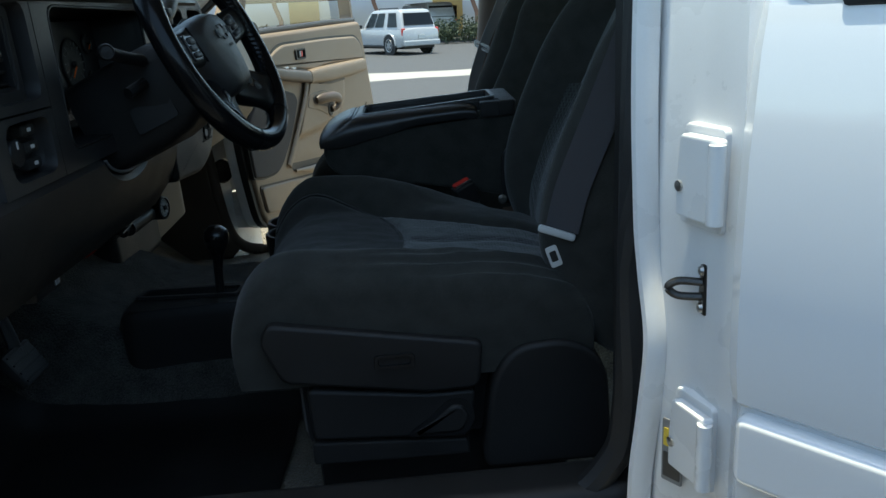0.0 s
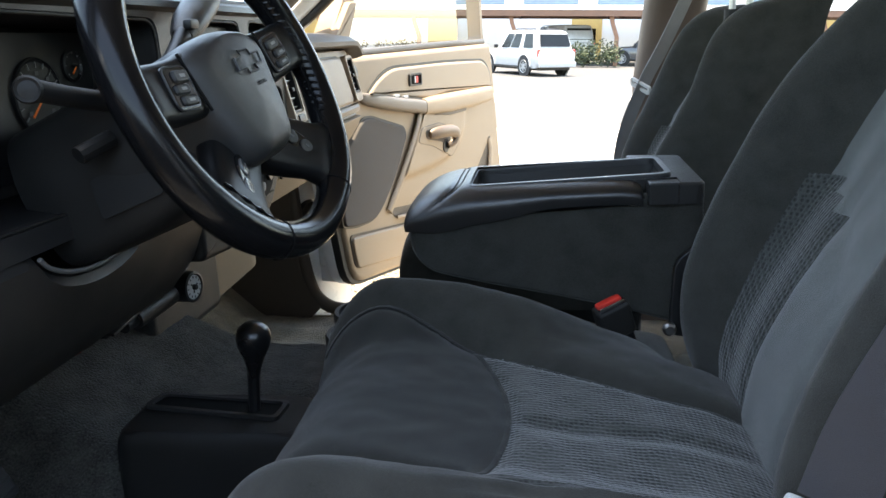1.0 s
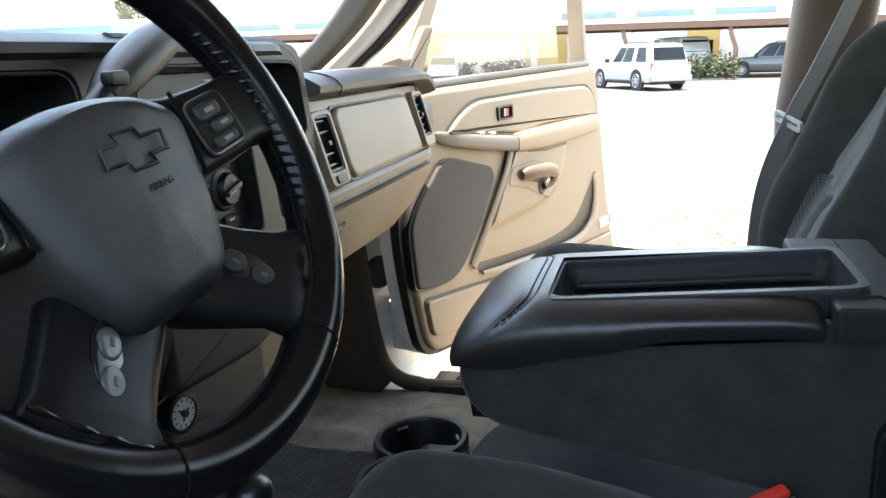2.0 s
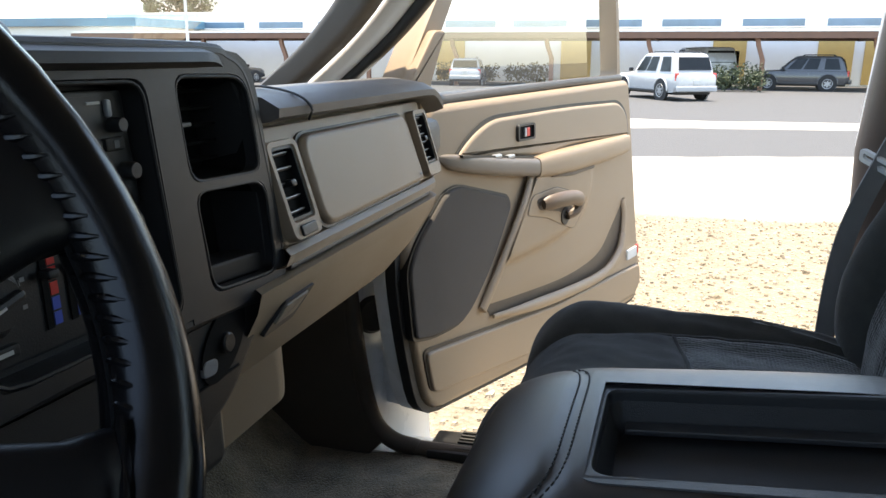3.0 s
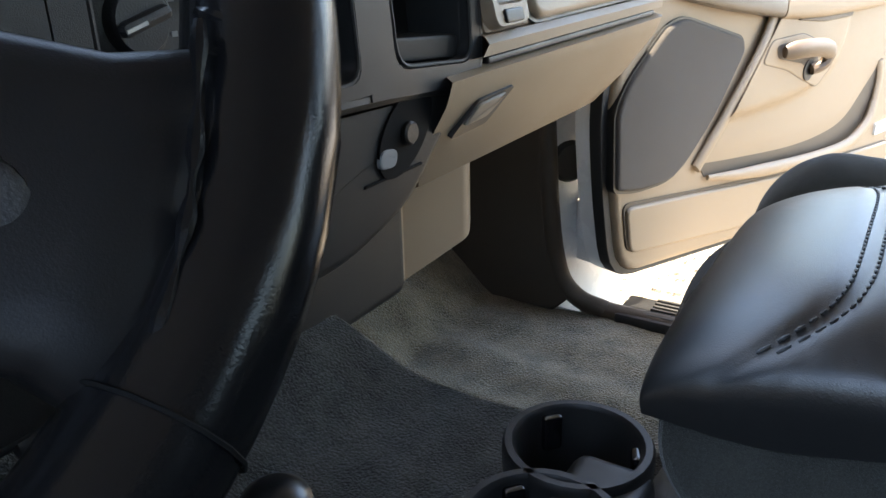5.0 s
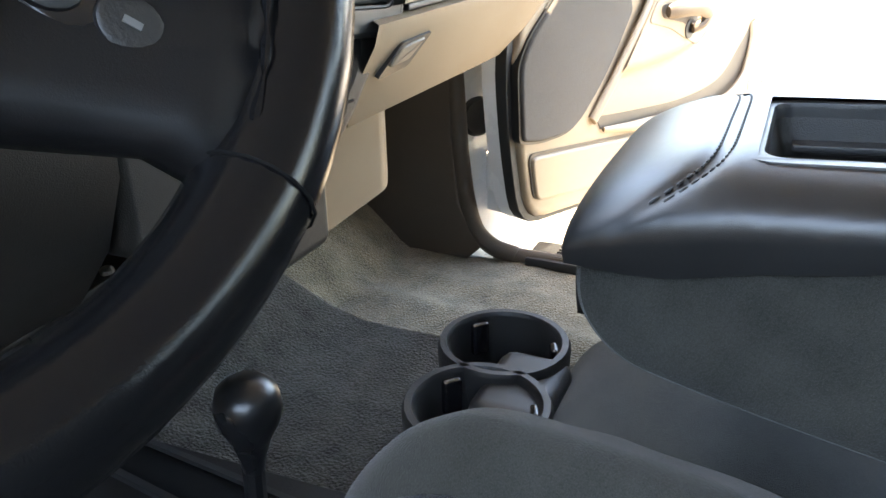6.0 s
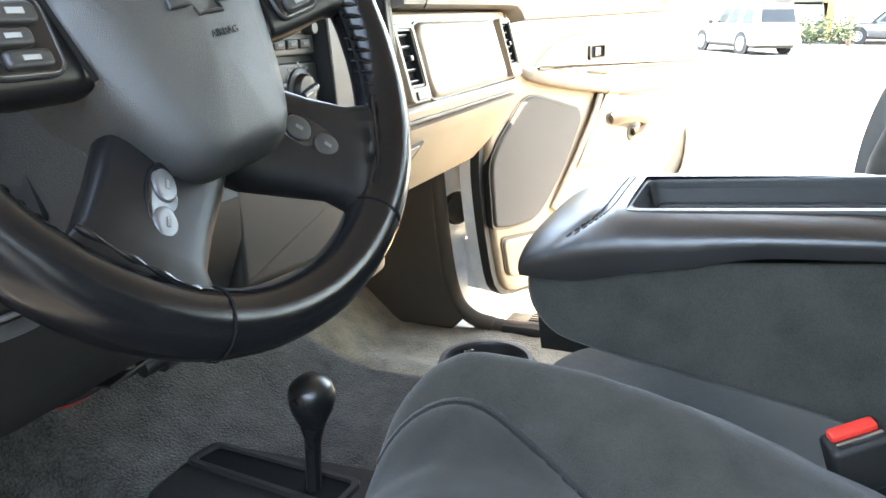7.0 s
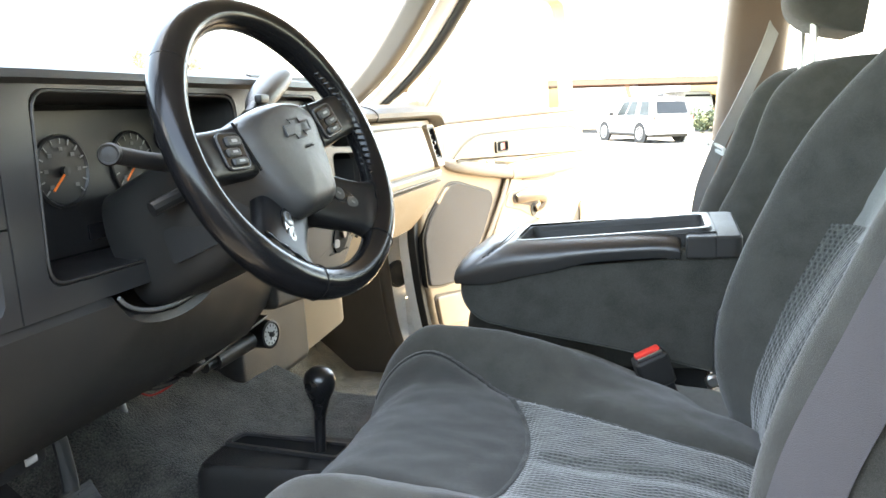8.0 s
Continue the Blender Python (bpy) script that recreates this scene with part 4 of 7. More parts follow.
for y in (0.152, 0.20, 0.32, 0.45, 0.55, 0.60, 0.611, 0.614, 0.635, 0.648):
    p = passenger_profile(y)[8:]
    secs.append([(x, y - (0.06 * smoothstep(1.47, 1.35, z) if y > 0.5 else (0.06 if z > 1.365 else 0.015) * smoothstep(1.472, 1.455, z) if y < 0.17 else 0), z) for x, z in p])
secs.append([(x * 0.2 - 0.5, secs[-1][0][1] - 0.001, 1.44 + (z - 1.44) * 0.1) for x, y, z in secs[-1]])
part("lower_dash", loft(secs, caps=False), TAN, dash, "tan lower dash and glovebox face")
part("glovebox_gap", rbox((-0.3225, 0.372, 1.463), (0.011, 0.42, 0.006), 0.002), BLACK, dash, "dark joint above the glovebox")
PD = facing(-0.330, 0, 1.54, 9)
part("dash_fascia", slab(rounded([(0.158, -0.058), (0.622, -0.056), (0.600, 0.054), (0.143, 0.054)], 0.006), -0.03, 0.003, PD, 0.003), PANEL, dash, "taupe dash fascia")
cov = rounded([(0.2295, -0.0555), (0.549, -0.0535), (0.5125, 0.0405), (0.2125, 0.0415)], [0.026, 0.018, 0.018, 0.026], 5)
part("airbag_gap", slab([Vector((0.38, -0.007)) + Vector(((p[0] - 0.38) * 1.034, (p[1] + 0.007) * 1.055)) for p in cov], -0.02, 0.0055, PD), BLACK, dash, "dark joint round the airbag cover")
part("airbag_cover", slab(cov, -0.02, 0.013, PD, 0.007, 5), PANEL, dash, "taupe airbag cover")
mark(dash, "small_print", GREYMARK, PD @ Matrix.Translation((0, 0, 0.0142)), 0.528, -0.043, 0.010, 0.0025)


def vent(m, u0, u1, v0, v1, slats, frame_mat, parent, w=0.0, knob=True, brim=0.012, lift=0.012, label="air vent with black slats"):
    """An air outlet: frame, dark box, tilting slats with a thumb tab."""
    cu, cv = (u0 + u1) / 2, (v0 + v1) / 2
    fr = part("vent_frame", ring(rect(u0 - brim, v0 - 0.020, u1 + brim, v1 + lift, 0.010), rect(u0, v0, u1, v1, 0.006), w - 0.03, w + 0.006, m, 0.003), frame_mat, parent, label)
    part("vent_liner", ring(rect(u0 - 0.0005, v0 - 0.0005, u1 + 0.0005, v1 + 0.0005, 0.006), rect(u0 + 0.003, v0 + 0.003, u1 - 0.003, v1 - 0.003, 0.004), w - 0.03, w + 0.004, m, 0.001), BLACK, fr)
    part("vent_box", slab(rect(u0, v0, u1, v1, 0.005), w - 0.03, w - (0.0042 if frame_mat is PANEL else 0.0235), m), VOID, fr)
    for i in range(slats):
        v = v0 + (i + 0.5) * (v1 - v0) / slats
        part("slat", rbox((cu, v, w - 0.012), (u1 - u0 - 0.006, 0.0035, 0.020), 0.0015, m=m), BLACK, fr)
        part("slat_edge", rbox((cu, v + 0.0008, w - 0.0014), (u1 - u0 - 0.010, 0.0012, 0.002), 0.0004, m=m), SILVER if frame_mat is PANEL else CHARCOAL, fr)
    if knob:
        part("vent_tab", rbox((cu, cv, w + 0.002), (0.010, 0.007, 0.010), 0.002, m=m), BLACK, fr)
    return fr


LEAN1, LEAN2 = (PD @ Matrix(((1, k, 0, 0), (0, 1, 0, 0), (0, 0, 1, 0), (0, 0, 0, 1))) for k in (-0.19, -0.30))
vent(LEAN1, 0.1565, 0.2005, -0.036, 0.034, 5, PANEL, dash, 0.008, brim=0.007, lift=0.006)
part("vent_wheel", slab(rect(0.163, -0.0525, 0.194, -0.0415, 0.003), -0.02, 0.0165, LEAN1, 0.002), BLACK, dash)
vent(LEAN2, 0.5575, 0.5995, -0.034, 0.036, 6, PANEL, dash, 0.008, brim=0.006, lift=0.006)
part("vent_wheel", slab(rect(0.563, -0.0500, 0.593, -0.0400, 0.003), -0.02, 0.0125, LEAN2, 0.002), BLACK, dash)
# glovebox latch
GL = facing(-0.3175, 0, 1.437, -26)
part("latch_recess", slab(rounded([(0.117, -0.031), (0.173, -0.028), (0.200, 0.003), (0.140, 0.000)], 0.005), -0.01, 0.0040, GL), BLACK, dash, "black glovebox latch recess")
part("latch", slab(rounded([(0.129, -0.021), (0.166, -0.019), (0.187, 0.000), (0.142, -0.003)], 0.005), -0.01, 0.0062, GL, 0.002), TAUPE, dash, "taupe glovebox latch")


# binnacle and stack bezel
def tile(u0, v0, u1, v1, hole, r_out=0.0, name="bezel", label="", rad=0.020):
    """A piece of the bezel round one opening."""
    part(name, ring(rounded([(u0, v0), (u1, v0), (u1, v1), (u0, v1)], 0.0002, 4), rounded(hole, rad, 4), -0.02, 0.013, FACE, 0.008, flush=True), BEZEL, dash, label)


def lip_line(hole, mat, r=0.0016, w=0.0115, rad=0.020):
    pts = rounded(hole, rad, 4)
    part("bezel_edge", tube([(p[0], p[1], w) for p in pts], r, 6, closed=True, m=FACE, up=(0.3, 0.2, 1)), mat, dash)


def well(hole, depth, mat, floor_mat=None, shrink=0.93, rad=0.020):
    """The walls of a recess behind an opening, and its floor."""
    pts = [Vector(p) for p in rounded(hole, rad, 4)]
    c = sum(pts, Vector((0, 0))) / len(pts)
    far = [c + (p - c) * shrink for p in pts]
    bm = loft([[(p.x, p.y, 0.0) for p in pts], [(p.x, p.y, -depth) for p in far]], caps=False, m=FACE)
    part("recess_wall", bm, mat, dash)
    part("recess_floor", slab(far, -depth - 0.004, -depth, FACE), floor_mat or mat, dash)


cl = [(-0.556, 1.482), (-0.232, 1.478), (-0.240, 1.640), (-0.548, 1.644)]
tile(-0.590, 1.458, -0.198, 1.662, cl, label="charcoal instrument bezel")
lip_line(cl, CHARCOAL)
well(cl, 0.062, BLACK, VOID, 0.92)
GF = FACE @ Matrix.Translation((0, 0, -0.061))
part("gauge_plate", slab(rect(-0.540, 1.490, -0.250, 1.630, 0.02), 0, 0.003, GF), BLACK, dash, "black gauge plate")
for cu, cv, r in ((-0.450, 1.572, 0.036), (-0.345, 1.572, 0.036), (-0.510, 1.598, 0.016), (-0.285, 1.598, 0.016), (-0.510, 1.545, 0.016), (-0.285, 1.545, 0.016)):
    dial = part("gauge", revolve([(r, 0.003), (r, 0.006), (r - 0.002, 0.007), (r - 0.004, 0.005), (0.0, 0.005)], GF @ Matrix.Translation((cu, cv, 0)), 28), BLACK, dash)
    n = 13 if r > 0.03 else 7
    for k in range(n):
        a = radians(220 - 260 * k / (n - 1))
        part("gauge_tick", rbox((0, r * 0.82, 0.0062), (0.0013, r * 0.16, 0.0008), 0, m=GF @ Matrix.Translation((cu, cv, 0)) @ pose(0, 0, 0, 0, 0, math.degrees(a) - 90)), GREYMARK, dial)
    for k in range(7 if r > 0.03 else 0):
        a = radians(220 - 260 * k / 6)
        part("gauge_numeral", rbox((cu + 0.60 * r * math.cos(a), cv + 0.60 * r * math.sin(a), 0.0062), (0.0055, 0.0038, 0.0006), 0.0005, 1, m=GF), DIMMARK, dial)
    part("needle", rbox((r * 0.35, 0, 0.010), (r * 0.75, 0.0024 if r > 0.03 else 0.0014, 0.0015), 0.0004, 1, m=GF @ Matrix.Translation((cu, cv, 0)) @ pose(0, 0, 0, 0, 0, 222)), ORANGE, dial, "orange needle")
    part("needle_hub", revolve([(r * 0.14, 0.006), (r * 0.13, 0.011), (0, 0.0115)], GF @ Matrix.Translation((cu, cv, 0)), 12), BLACK, dial)
part("message_display", slab(rect(-0.425, 1.500, -0.370, 1.516, 0.003), 0, 0.005, GF), GLOSS, dash)

# outer vent and light switches beside the binnacle
lv = [(-0.700, 1.548), (-0.606, 1.548), (-0.606, 1.648), (-0.692, 1.642)]
tile(-0.728, 1.537, -0.592, 1.660, lv)
well(lv, 0.03, BLACK, VOID)
vent(FACE, -0.680, -0.630, 1.560, 1.634, 6, CHARCOAL, dash, -0.004, label="charcoal outer air vent")
ls = [(-0.700, 1.470), (-0.606, 1.468), (-0.606, 1.528), (-0.700, 1.528)]
tile(-0.728, 1.458, -0.592, 1.535, ls)
well(ls, 0.012, BLACK)
for v in (1.517, 1.499, 1.481):
    part("light_switch", rbox((-0.630, v, -0.006), (0.030, 0.013, 0.014), 0.003, m=FACE), CHARCOAL, dash)
    mark(dash, "switch_symbol", WHITEMARK, FACE @ Matrix.Translation((0, 0, 0.001)), -0.630, v, 0.008, 0.004)
part("headlight_knob", revolve([(0.016, 0), (0.016, 0.014), (0.014, 0.018), (0, 0.018)], FACE @ Matrix.Translation((-0.672, 1.498, -0.012)), 20), BLACK, dash)
mark(dash, "switch_symbol", WHITEMARK, FACE @ Matrix.Translation((0, 0, 0.0065)), -0.672, 1.506, 0.003, 0.008)

# centre stack
st = [(-0.178, 1.476), (0.002, 1.471), (-0.015, 1.640), (-0.178, 1.642)]
tile(-0.197, 1.462, 0.011, 1.661, st, label="charcoal centre stack bezel", rad=[0.036, 0.016, 0.016, 0.03])
lip_line(st, CHARCOAL, rad=[0.036, 0.016, 0.016, 0.03])
well(st, 0.010, BEZEL, BEZEL, 0.99, rad=[0.036, 0.016, 0.016, 0.03])
RM = FACE @ Matrix.Translation((0, 0, -0.010))
radio = part("radio", slab(rounded([(-0.170, 1.557), (-0.0125, 1.556), (-0.0195, 1.636), (-0.170, 1.636)], 0.005), 0, 0.009, RM, 0.003), BLACK, dash, "black radio with rows of buttons")
part("radio_display", slab(rect(-0.152, 1.606, -0.044, 1.632, 0.003), 0, 0.0102, RM), BLACK, radio)
part("tape_door", slab(rect(-0.152, 1.576, -0.048, 1.590, 0.003), 0, 0.0106, RM, 0.001), BEZEL, radio)
for i in range(6):
    k = part("preset_key", rbox((-0.144 + i * 0.0215, 1.600, 0.0105), (0.019, 0.009, 0.006), 0.002, m=RM), CHARCOAL, radio)
    part("key_mark", rbox((-0.144 + i * 0.0215, 1.600, 0.0137), (0.005, 0.005, 0.0006), 0, m=RM), DIMMARK, k)
for i in range(6):
    k = part("mode_key", rbox((-0.144 + i * 0.0215, 1.567, 0.0105), (0.018, 0.009, 0.006), 0.002, m=RM), CHARCOAL, radio)
    part("key_mark", rbox((-0.144 + i * 0.0215, 1.567, 0.0137), (0.009, 0.0025, 0.0006), 0, m=RM), DIMMARK, k)
for u, v, r in ((-0.0265, 1.581, 0.0062), (-0.034, 1.6125, 0.0052), (-0.161, 1.620, 0.008)):
    part("radio_knob", revolve([(r, 0.007), (r, 0.016), (r * 0.85, 0.019), (0, 0.019)], RM @ Matrix.Translation((u, v, 0)), 16), BEZEL, radio)
part("seek_key", rbox((-0.0375, 1.6235, 0.0105), (0.005, 0.012, 0.005), 0.002, m=RM), SILVER, radio, "pale seek key")
part("arrow_mark", rbox((-0.050, 1.6275, 0.0106), (0.012, 0.0018, 0.0006), 0, m=RM), WHITEMARK, radio)
part("volume_mark", rbox((-0.043, 1.581, 0.0098), (0.010, 0.008, 0.0006), 0, m=RM), GREYMARK, radio)
hvac = part("heater_panel", slab(rounded([(-0.173, 1.482), (-0.002, 1.478), (-0.0085, 1.549), (-0.173, 1.551)], 0.005), 0, 0.007, RM, 0.003), BLACK, dash, "black heater control panel")
for u in (-0.149, -0.044):
    H_ = RM @ Matrix.Translation((u, 1.523, 0))
    part("heater_knob_skirt", revolve([(0.0225, 0.005), (0.0215, 0.009), (0.018, 0.011), (0, 0.011)], H_, 28), BEZEL, hvac)
    kn = part("heater_knob", revolve([(0.017, 0.009), (0.016, 0.015), (0.0145, 0.0175), (0, 0.0175)], H_, 28), BLACK, hvac, "round black heater knob")
    part("knob_grip", rbox((0, 0, 0.0185), (0.029, 0.007, 0.008), 0.003, m=H_ @ pose(0, 0, 0, 0, 0, 15)), BEZEL, kn)
    part("knob_pointer", rbox((-0.008, 0, 0.0228), (0.012, 0.0016, 0.001), 0, m=H_ @ pose(0, 0, 0, 0, 0, 15)), WHITEMARK, kn)
    for k in range(7):
        a = radians(200 - 220 * k / 6)
        part("dial_mark", rbox((0.0262 * math.cos(a), 0.0262 * math.sin(a), 0.0073), (0.0035, 0.0026, 0.0006), 0, m=H_), GREYMARK, hvac)
    for k in range(10):
        a = radians(205 - 190 * k / 9)
        part("dial_tick", rbox((0, 0.0235, 0.0073), (0.0040, 0.0009, 0.0006), 0, m=H_ @ pose(0, 0, 0, 0, 0, math.degrees(a) - 90)), GREYMARK, hvac)
    b = part("heater_key", rbox((u + 0.003, 1.4925, 0.008), (0.022, 0.008, 0.006), 0.002, m=RM), CHARCOAL, hvac)
    part("key_mark", rbox((u + 0.003, 1.4925, 0.0113), (0.010, 0.0025, 0.0006), 0, m=RM), WHITEMARK, b)
for u in (-0.108, -0.088):
    part("slider_slot", rbox((u, 1.519, 0.0072), (0.005, 0.048, 0.002), 0, m=RM), VOID, hvac)
    for i in range(5):
        part("slider_mark", rbox((u + 0.007, 1.538 - i * 0.0095, 0.0073), (0.006, 0.008, 0.0006), 0, m=RM), RED if i < 3 else BLUEMARK, hvac)
    part("slider_key", rbox((u, 1.530, 0.012), (0.009, 0.006, 0.010), 0.002, m=RM), CHARCOAL, hvac)
up = [(0.0285, 1.5635), (0.1285, 1.5590), (0.1165, 1.6400), (0.0190, 1.6425)]
lo = [(0.0430, 1.4745), (0.1405, 1.4665), (0.1340, 1.5510), (0.0310, 1.5565)]
for hole, v0, v1, a, b in ((up, 1.5575, 1.661, 0.1435, 0.1265), (lo, 1.447, 1.5575, 0.1565, 0.1435)):
    outer_pts = [(0.011, v0 if v0 > 1.5 else 1.457), (a, v0), (b, v1), (0.011, v1 if v1 < 1.6 else v1 - 0.001)]
    part("stack_bezel", ring(rounded(outer_pts, [0.0002, 0.018 if v0 < 1.5 else 0.0002, 0.036 if v1 > 1.6 else 0.0002, 0.0002], 4), rounded(hole, [0.016, 0.016, 0.022, 0.016], 4), -0.03, 0.013, FACE, 0.007, flush=True), BEZEL, dash)
    lip_line(hole, CHARCOAL, 0.0017, rad=[0.016, 0.016, 0.022, 0.016])
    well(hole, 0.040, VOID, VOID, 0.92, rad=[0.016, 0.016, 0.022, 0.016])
part("stack_cheek", loft([[(-0.322, y0, z0), (-0.345, y0 + 0.004, z0), (-0.60, y0 + 0.006, z0), (-0.60, y0 - 0.05, z0), (-0.330, y0 - 0.012, z0)] for y0, z0 in ((0.153, 1.452), (0.145, 1.54), (0.131, 1.62), (0.112, 1.65))]), BEZEL, dash)
# Slats take the same near-black, lost in the pocket's painted shade.
for i in range(5):
    part("stack_slat", rbox((0.073, 1.574 + i * 0.014, -0.027), (0.084, 0.003, 0.016), 0.001, m=FACE), VOID, dash)
part("slat_tab", rbox((0.070, 1.604, -0.018), (0.014, 0.0035, 0.004), 0.001, m=FACE), GREYMARK, dash)
part("pocket_lip", slab(rounded([(0.046, 1.4755), (0.1385, 1.468), (0.138, 1.486), (0.044, 1.493)], 0.005), -0.03, 0.002, FACE, 0.003), CHARCOAL, dash, "charcoal lip of the storage pocket")
part("bezel_rim", tube(spline([(-0.19, 1.662, 0.006), (0.05, 1.661, 0.007), (0.092, 1.656, 0.007), (0.115, 1.643, 0.007), (0.1285, 1.612, 0.007), (0.1420, 1.552, 0.007), (0.1535, 1.490, 0.007), (0.1545, 1.466, 0.007), (0.147, 1.452, 0.007), (0.132, 1.448, 0.007), (0.05, 1.456, 0.006), (-0.19, 1.466, 0.006)], 5), 0.0065, 10, m=FACE, up=(0.1, 0.1, 1)), BEZEL, dash, "rounded outer rim of the centre stack")
part("stack_groove", tube([(-0.19, 1.466, 0.009), (0.01, 1.462, 0.009), (0.14, 1.449, 0.007)], 0.002, 6, m=FACE), VOID, dash)
# lower stack panel with outlet and ashtray
low_stack = rounded([(-0.175, 1.36), (-0.02, 1.348), (0.064, 1.370), (0.112, 1.415), (0.158, 1.442), (0.155, 1.455), (-0.175, 1.466)], [0.01, 0.03, 0.03, 0.04, 0.012, 0.01, 0.01], 4)
part("lower_stack_panel", slab(low_stack, -0.16, 0.006, FACE, 0.010, 3), CHARCOAL, dash, "charcoal lower stack panel")
# Black oval, slightly proud: the outlet recess's shade put into colour.
part("outlet_recess", slab([(0.055 + 0.030 * math.cos(a) + 0.016 * math.sin(a), 1.428 + 0.030 * math.sin(a)) for a in [2 * math.pi * k / 24 for k in range(24)]], 0, 0.008, FACE), VOID, dash, "black oval standing for the shaded outlet recess")
part("outlet_socket", revolve([(0.0085, 0), (0.0085, 0.005), (0.007, 0.0065), (0.0, 0.0065)], FACE @ Matrix.Translation((0.0565, 1.427, 0.006)), 18), DARKSTEEL, dash, "round metal outlet")
part("outlet_cover", slab(rounded([(0.019, 1.408), (0.040, 1.406), (0.043, 1.419), (0.023, 1.422)], 0.007), 0, 0.0095, FACE, 0.002), GREYMARK, dash, "pale outlet cover")
part("ashtray_line", rbox((0.040, 1.400, 0.006), (0.070, 0.0025, 0.003), 0.001, m=FACE), VOID, dash)
# tan cover under the stack
cover = thing("hump_cover", "tan plastic cover below the centre stack", "cover", (-0.6, 0.45, 1.12))
part("body", loft([[(x, y, z) for x, y, z in [(p[0], p[1], 1.375 + (z0 + 0.45 * max(0.0, p[1] - 0.42) - 1.375) * k) for p in rounded([(-0.80, 0.38), (-0.66, 0.385), (-0.600, 0.415), (-0.545, 0.520), (-0.565, 0.56), (-0.80, 0.56)], 0.012, 3)]] for z0, k in ((1.105, 1.0), (1.112, 1.0), (1.112, 0.5), (1.112, 0.0))]), TAN, cover)
part("fold", tube([(-0.599, 0.415, 1.11), (-0.597, 0.415, 1.33)], 0.009, 8), TAN, cover)
part("side_body", rbox((-0.66, 0.27, 1.23), (0.16, 0.29, 0.27), 0.02, 3), CHARCOAL, cover, "charcoal side piece")

# driver's knee panel, with a cut-out below the column
def knee_top(y):
    d = (y + 0.397) / 0.086
    return 1.462 - (0.036 * math.sqrt(max(0.0, 1 - d * d)) if abs(d) < 1 else 0)


secs = []
for k in range(41):
    y = -0.765 + 0.585 * k / 40
    zt = knee_top(y)
    secs.append([(-0.60, y, zt), (-0.335, y, zt), (-0.322, y, zt - 0.004), (-0.317, y, zt - 0.012), (-0.319, y, 1.415), (-0.338, y, 1.37), (-0.372, y, 1.328), (-0.42, y, 1.310), (-0.60, y, 1.30)])
part("knee_panel", loft(secs), CHARCOAL, dash, "charcoal knee panel")
rimline = [(-0.319, y, knee_top(y) + 0.001) for y in [-0.480 + 0.166 * k / 40 for k in range(41)]]
# Paler colour along this edge paints its highlight.
part("cutout_edge", tube(rimline, 0.0022, 8), DIMMARK, dash, "column cut-out edge, its highlight put into a pale colour")
part("end_cap", rbox((-0.56, -0.768, 1.48), (0.42, 0.012, 0.34), 0.005), BLACK, dash)

# brake controller and its bracket under the dash
ctrl = thing("brake_controller", "black box with a round white dial under the dash", "controller", (-0.42, -0.10, 1.27))
part("case", rbox((-0.452, -0.150, 1.300), (0.050, 0.180, 0.030), 0.005, 3), BLACK, ctrl)
part("bracket", rbox((-0.418, -0.165, 1.312), (0.030, 0.200, 0.004), 0.0015, m=Matrix.Translation((-0.418, -0.165, 1.312)) @ pose(0, 0, 0, 6, 0, 0) @ Matrix.Translation((0.418, 0.165, -1.312))), BLACK, ctrl)
for y_ in (-0.235, -0.190, -0.125):
    part("bracket_screw", revolve([(0.005, 0), (0.005, 0.003), (0.003, 0.005), (0, 0.005)], pose(-0.410, y_, 1.3135 + 0.1 * (y_ + 0.165)), 10), STEEL, ctrl)
DI = flip(((0.155, 0.988, 0), (0, 0, 1), (0.988, -0.155, 0), (-0.396, -0.079, 1.298)))
part("dial_rim", revolve([(0.0215, -0.03), (0.0215, 0.003), (0.018, 0.004), (0.0165, 0.0), (0.0, 0.0)], DI, 24), BLACK, ctrl)
wd = part("dial_face", revolve([(0.0165, 0.0), (0.0165, 0.002), (0.0, 0.002)], DI, 24), WHITEMARK, ctrl, "white dial face")
for k in range(12):
    part("dial_tick", rbox((0.0135, 0, 0.0026), (0.003, 0.0012, 0.0006), 0, m=DI @ pose(0, 0, 0, 0, 0, 30 * k)), BLACK, wd)
for a in (20, 140, 260):
    part("dial_print", rbox((0.0045, 0, 0.0026), (0.008, 0.0022, 0.0006), 0, m=DI @ pose(0, 0, 0, 0, 0, a)), BLACK, wd)
part("dial_knob", revolve([(0.004, 0.0), (0.004, 0.006), (0.003, 0.007), (0, 0.007)], DI, 12), BLACK, wd)
part("rod", tube([(-0.425, -0.185, 1.290), (-0.415, -0.105, 1.296)], 0.0135, 14), BLACK, ctrl, "black cylinder beside the dial")
part("rod_cap", tube([(-0.4275, -0.205, 1.2885), (-0.425, -0.185, 1.290)], 0.009, 12), BLACK, ctrl)
part("cable", tube(spline([(-0.440, -0.215, 1.292), (-0.450, -0.250, 1.282), (-0.452, -0.290, 1.290), (-0.46, -0.33, 1.312)], 6), 0.0035, 8), BLACK, ctrl)
part("wire", tube(spline([(-0.46, -0.20, 1.285), (-0.470, -0.225, 1.268), (-0.48, -0.25, 1.264), (-0.485, -0.265, 1.272)], 6), 0.0014, 6), RED, ctrl, "thin red wire")

# ---- steering wheel and column ----
WC, WT = Vector((-0.176, -0.392, 1.582)), 22.5
CM = Matrix.Translation(WC) @ Matrix.Rotation(radians(-8.7), 4, "Z") @ facing(0, 0, 0, WT)
WH = CM @ pose(0, 0, 0, 0, 0, 8.0)
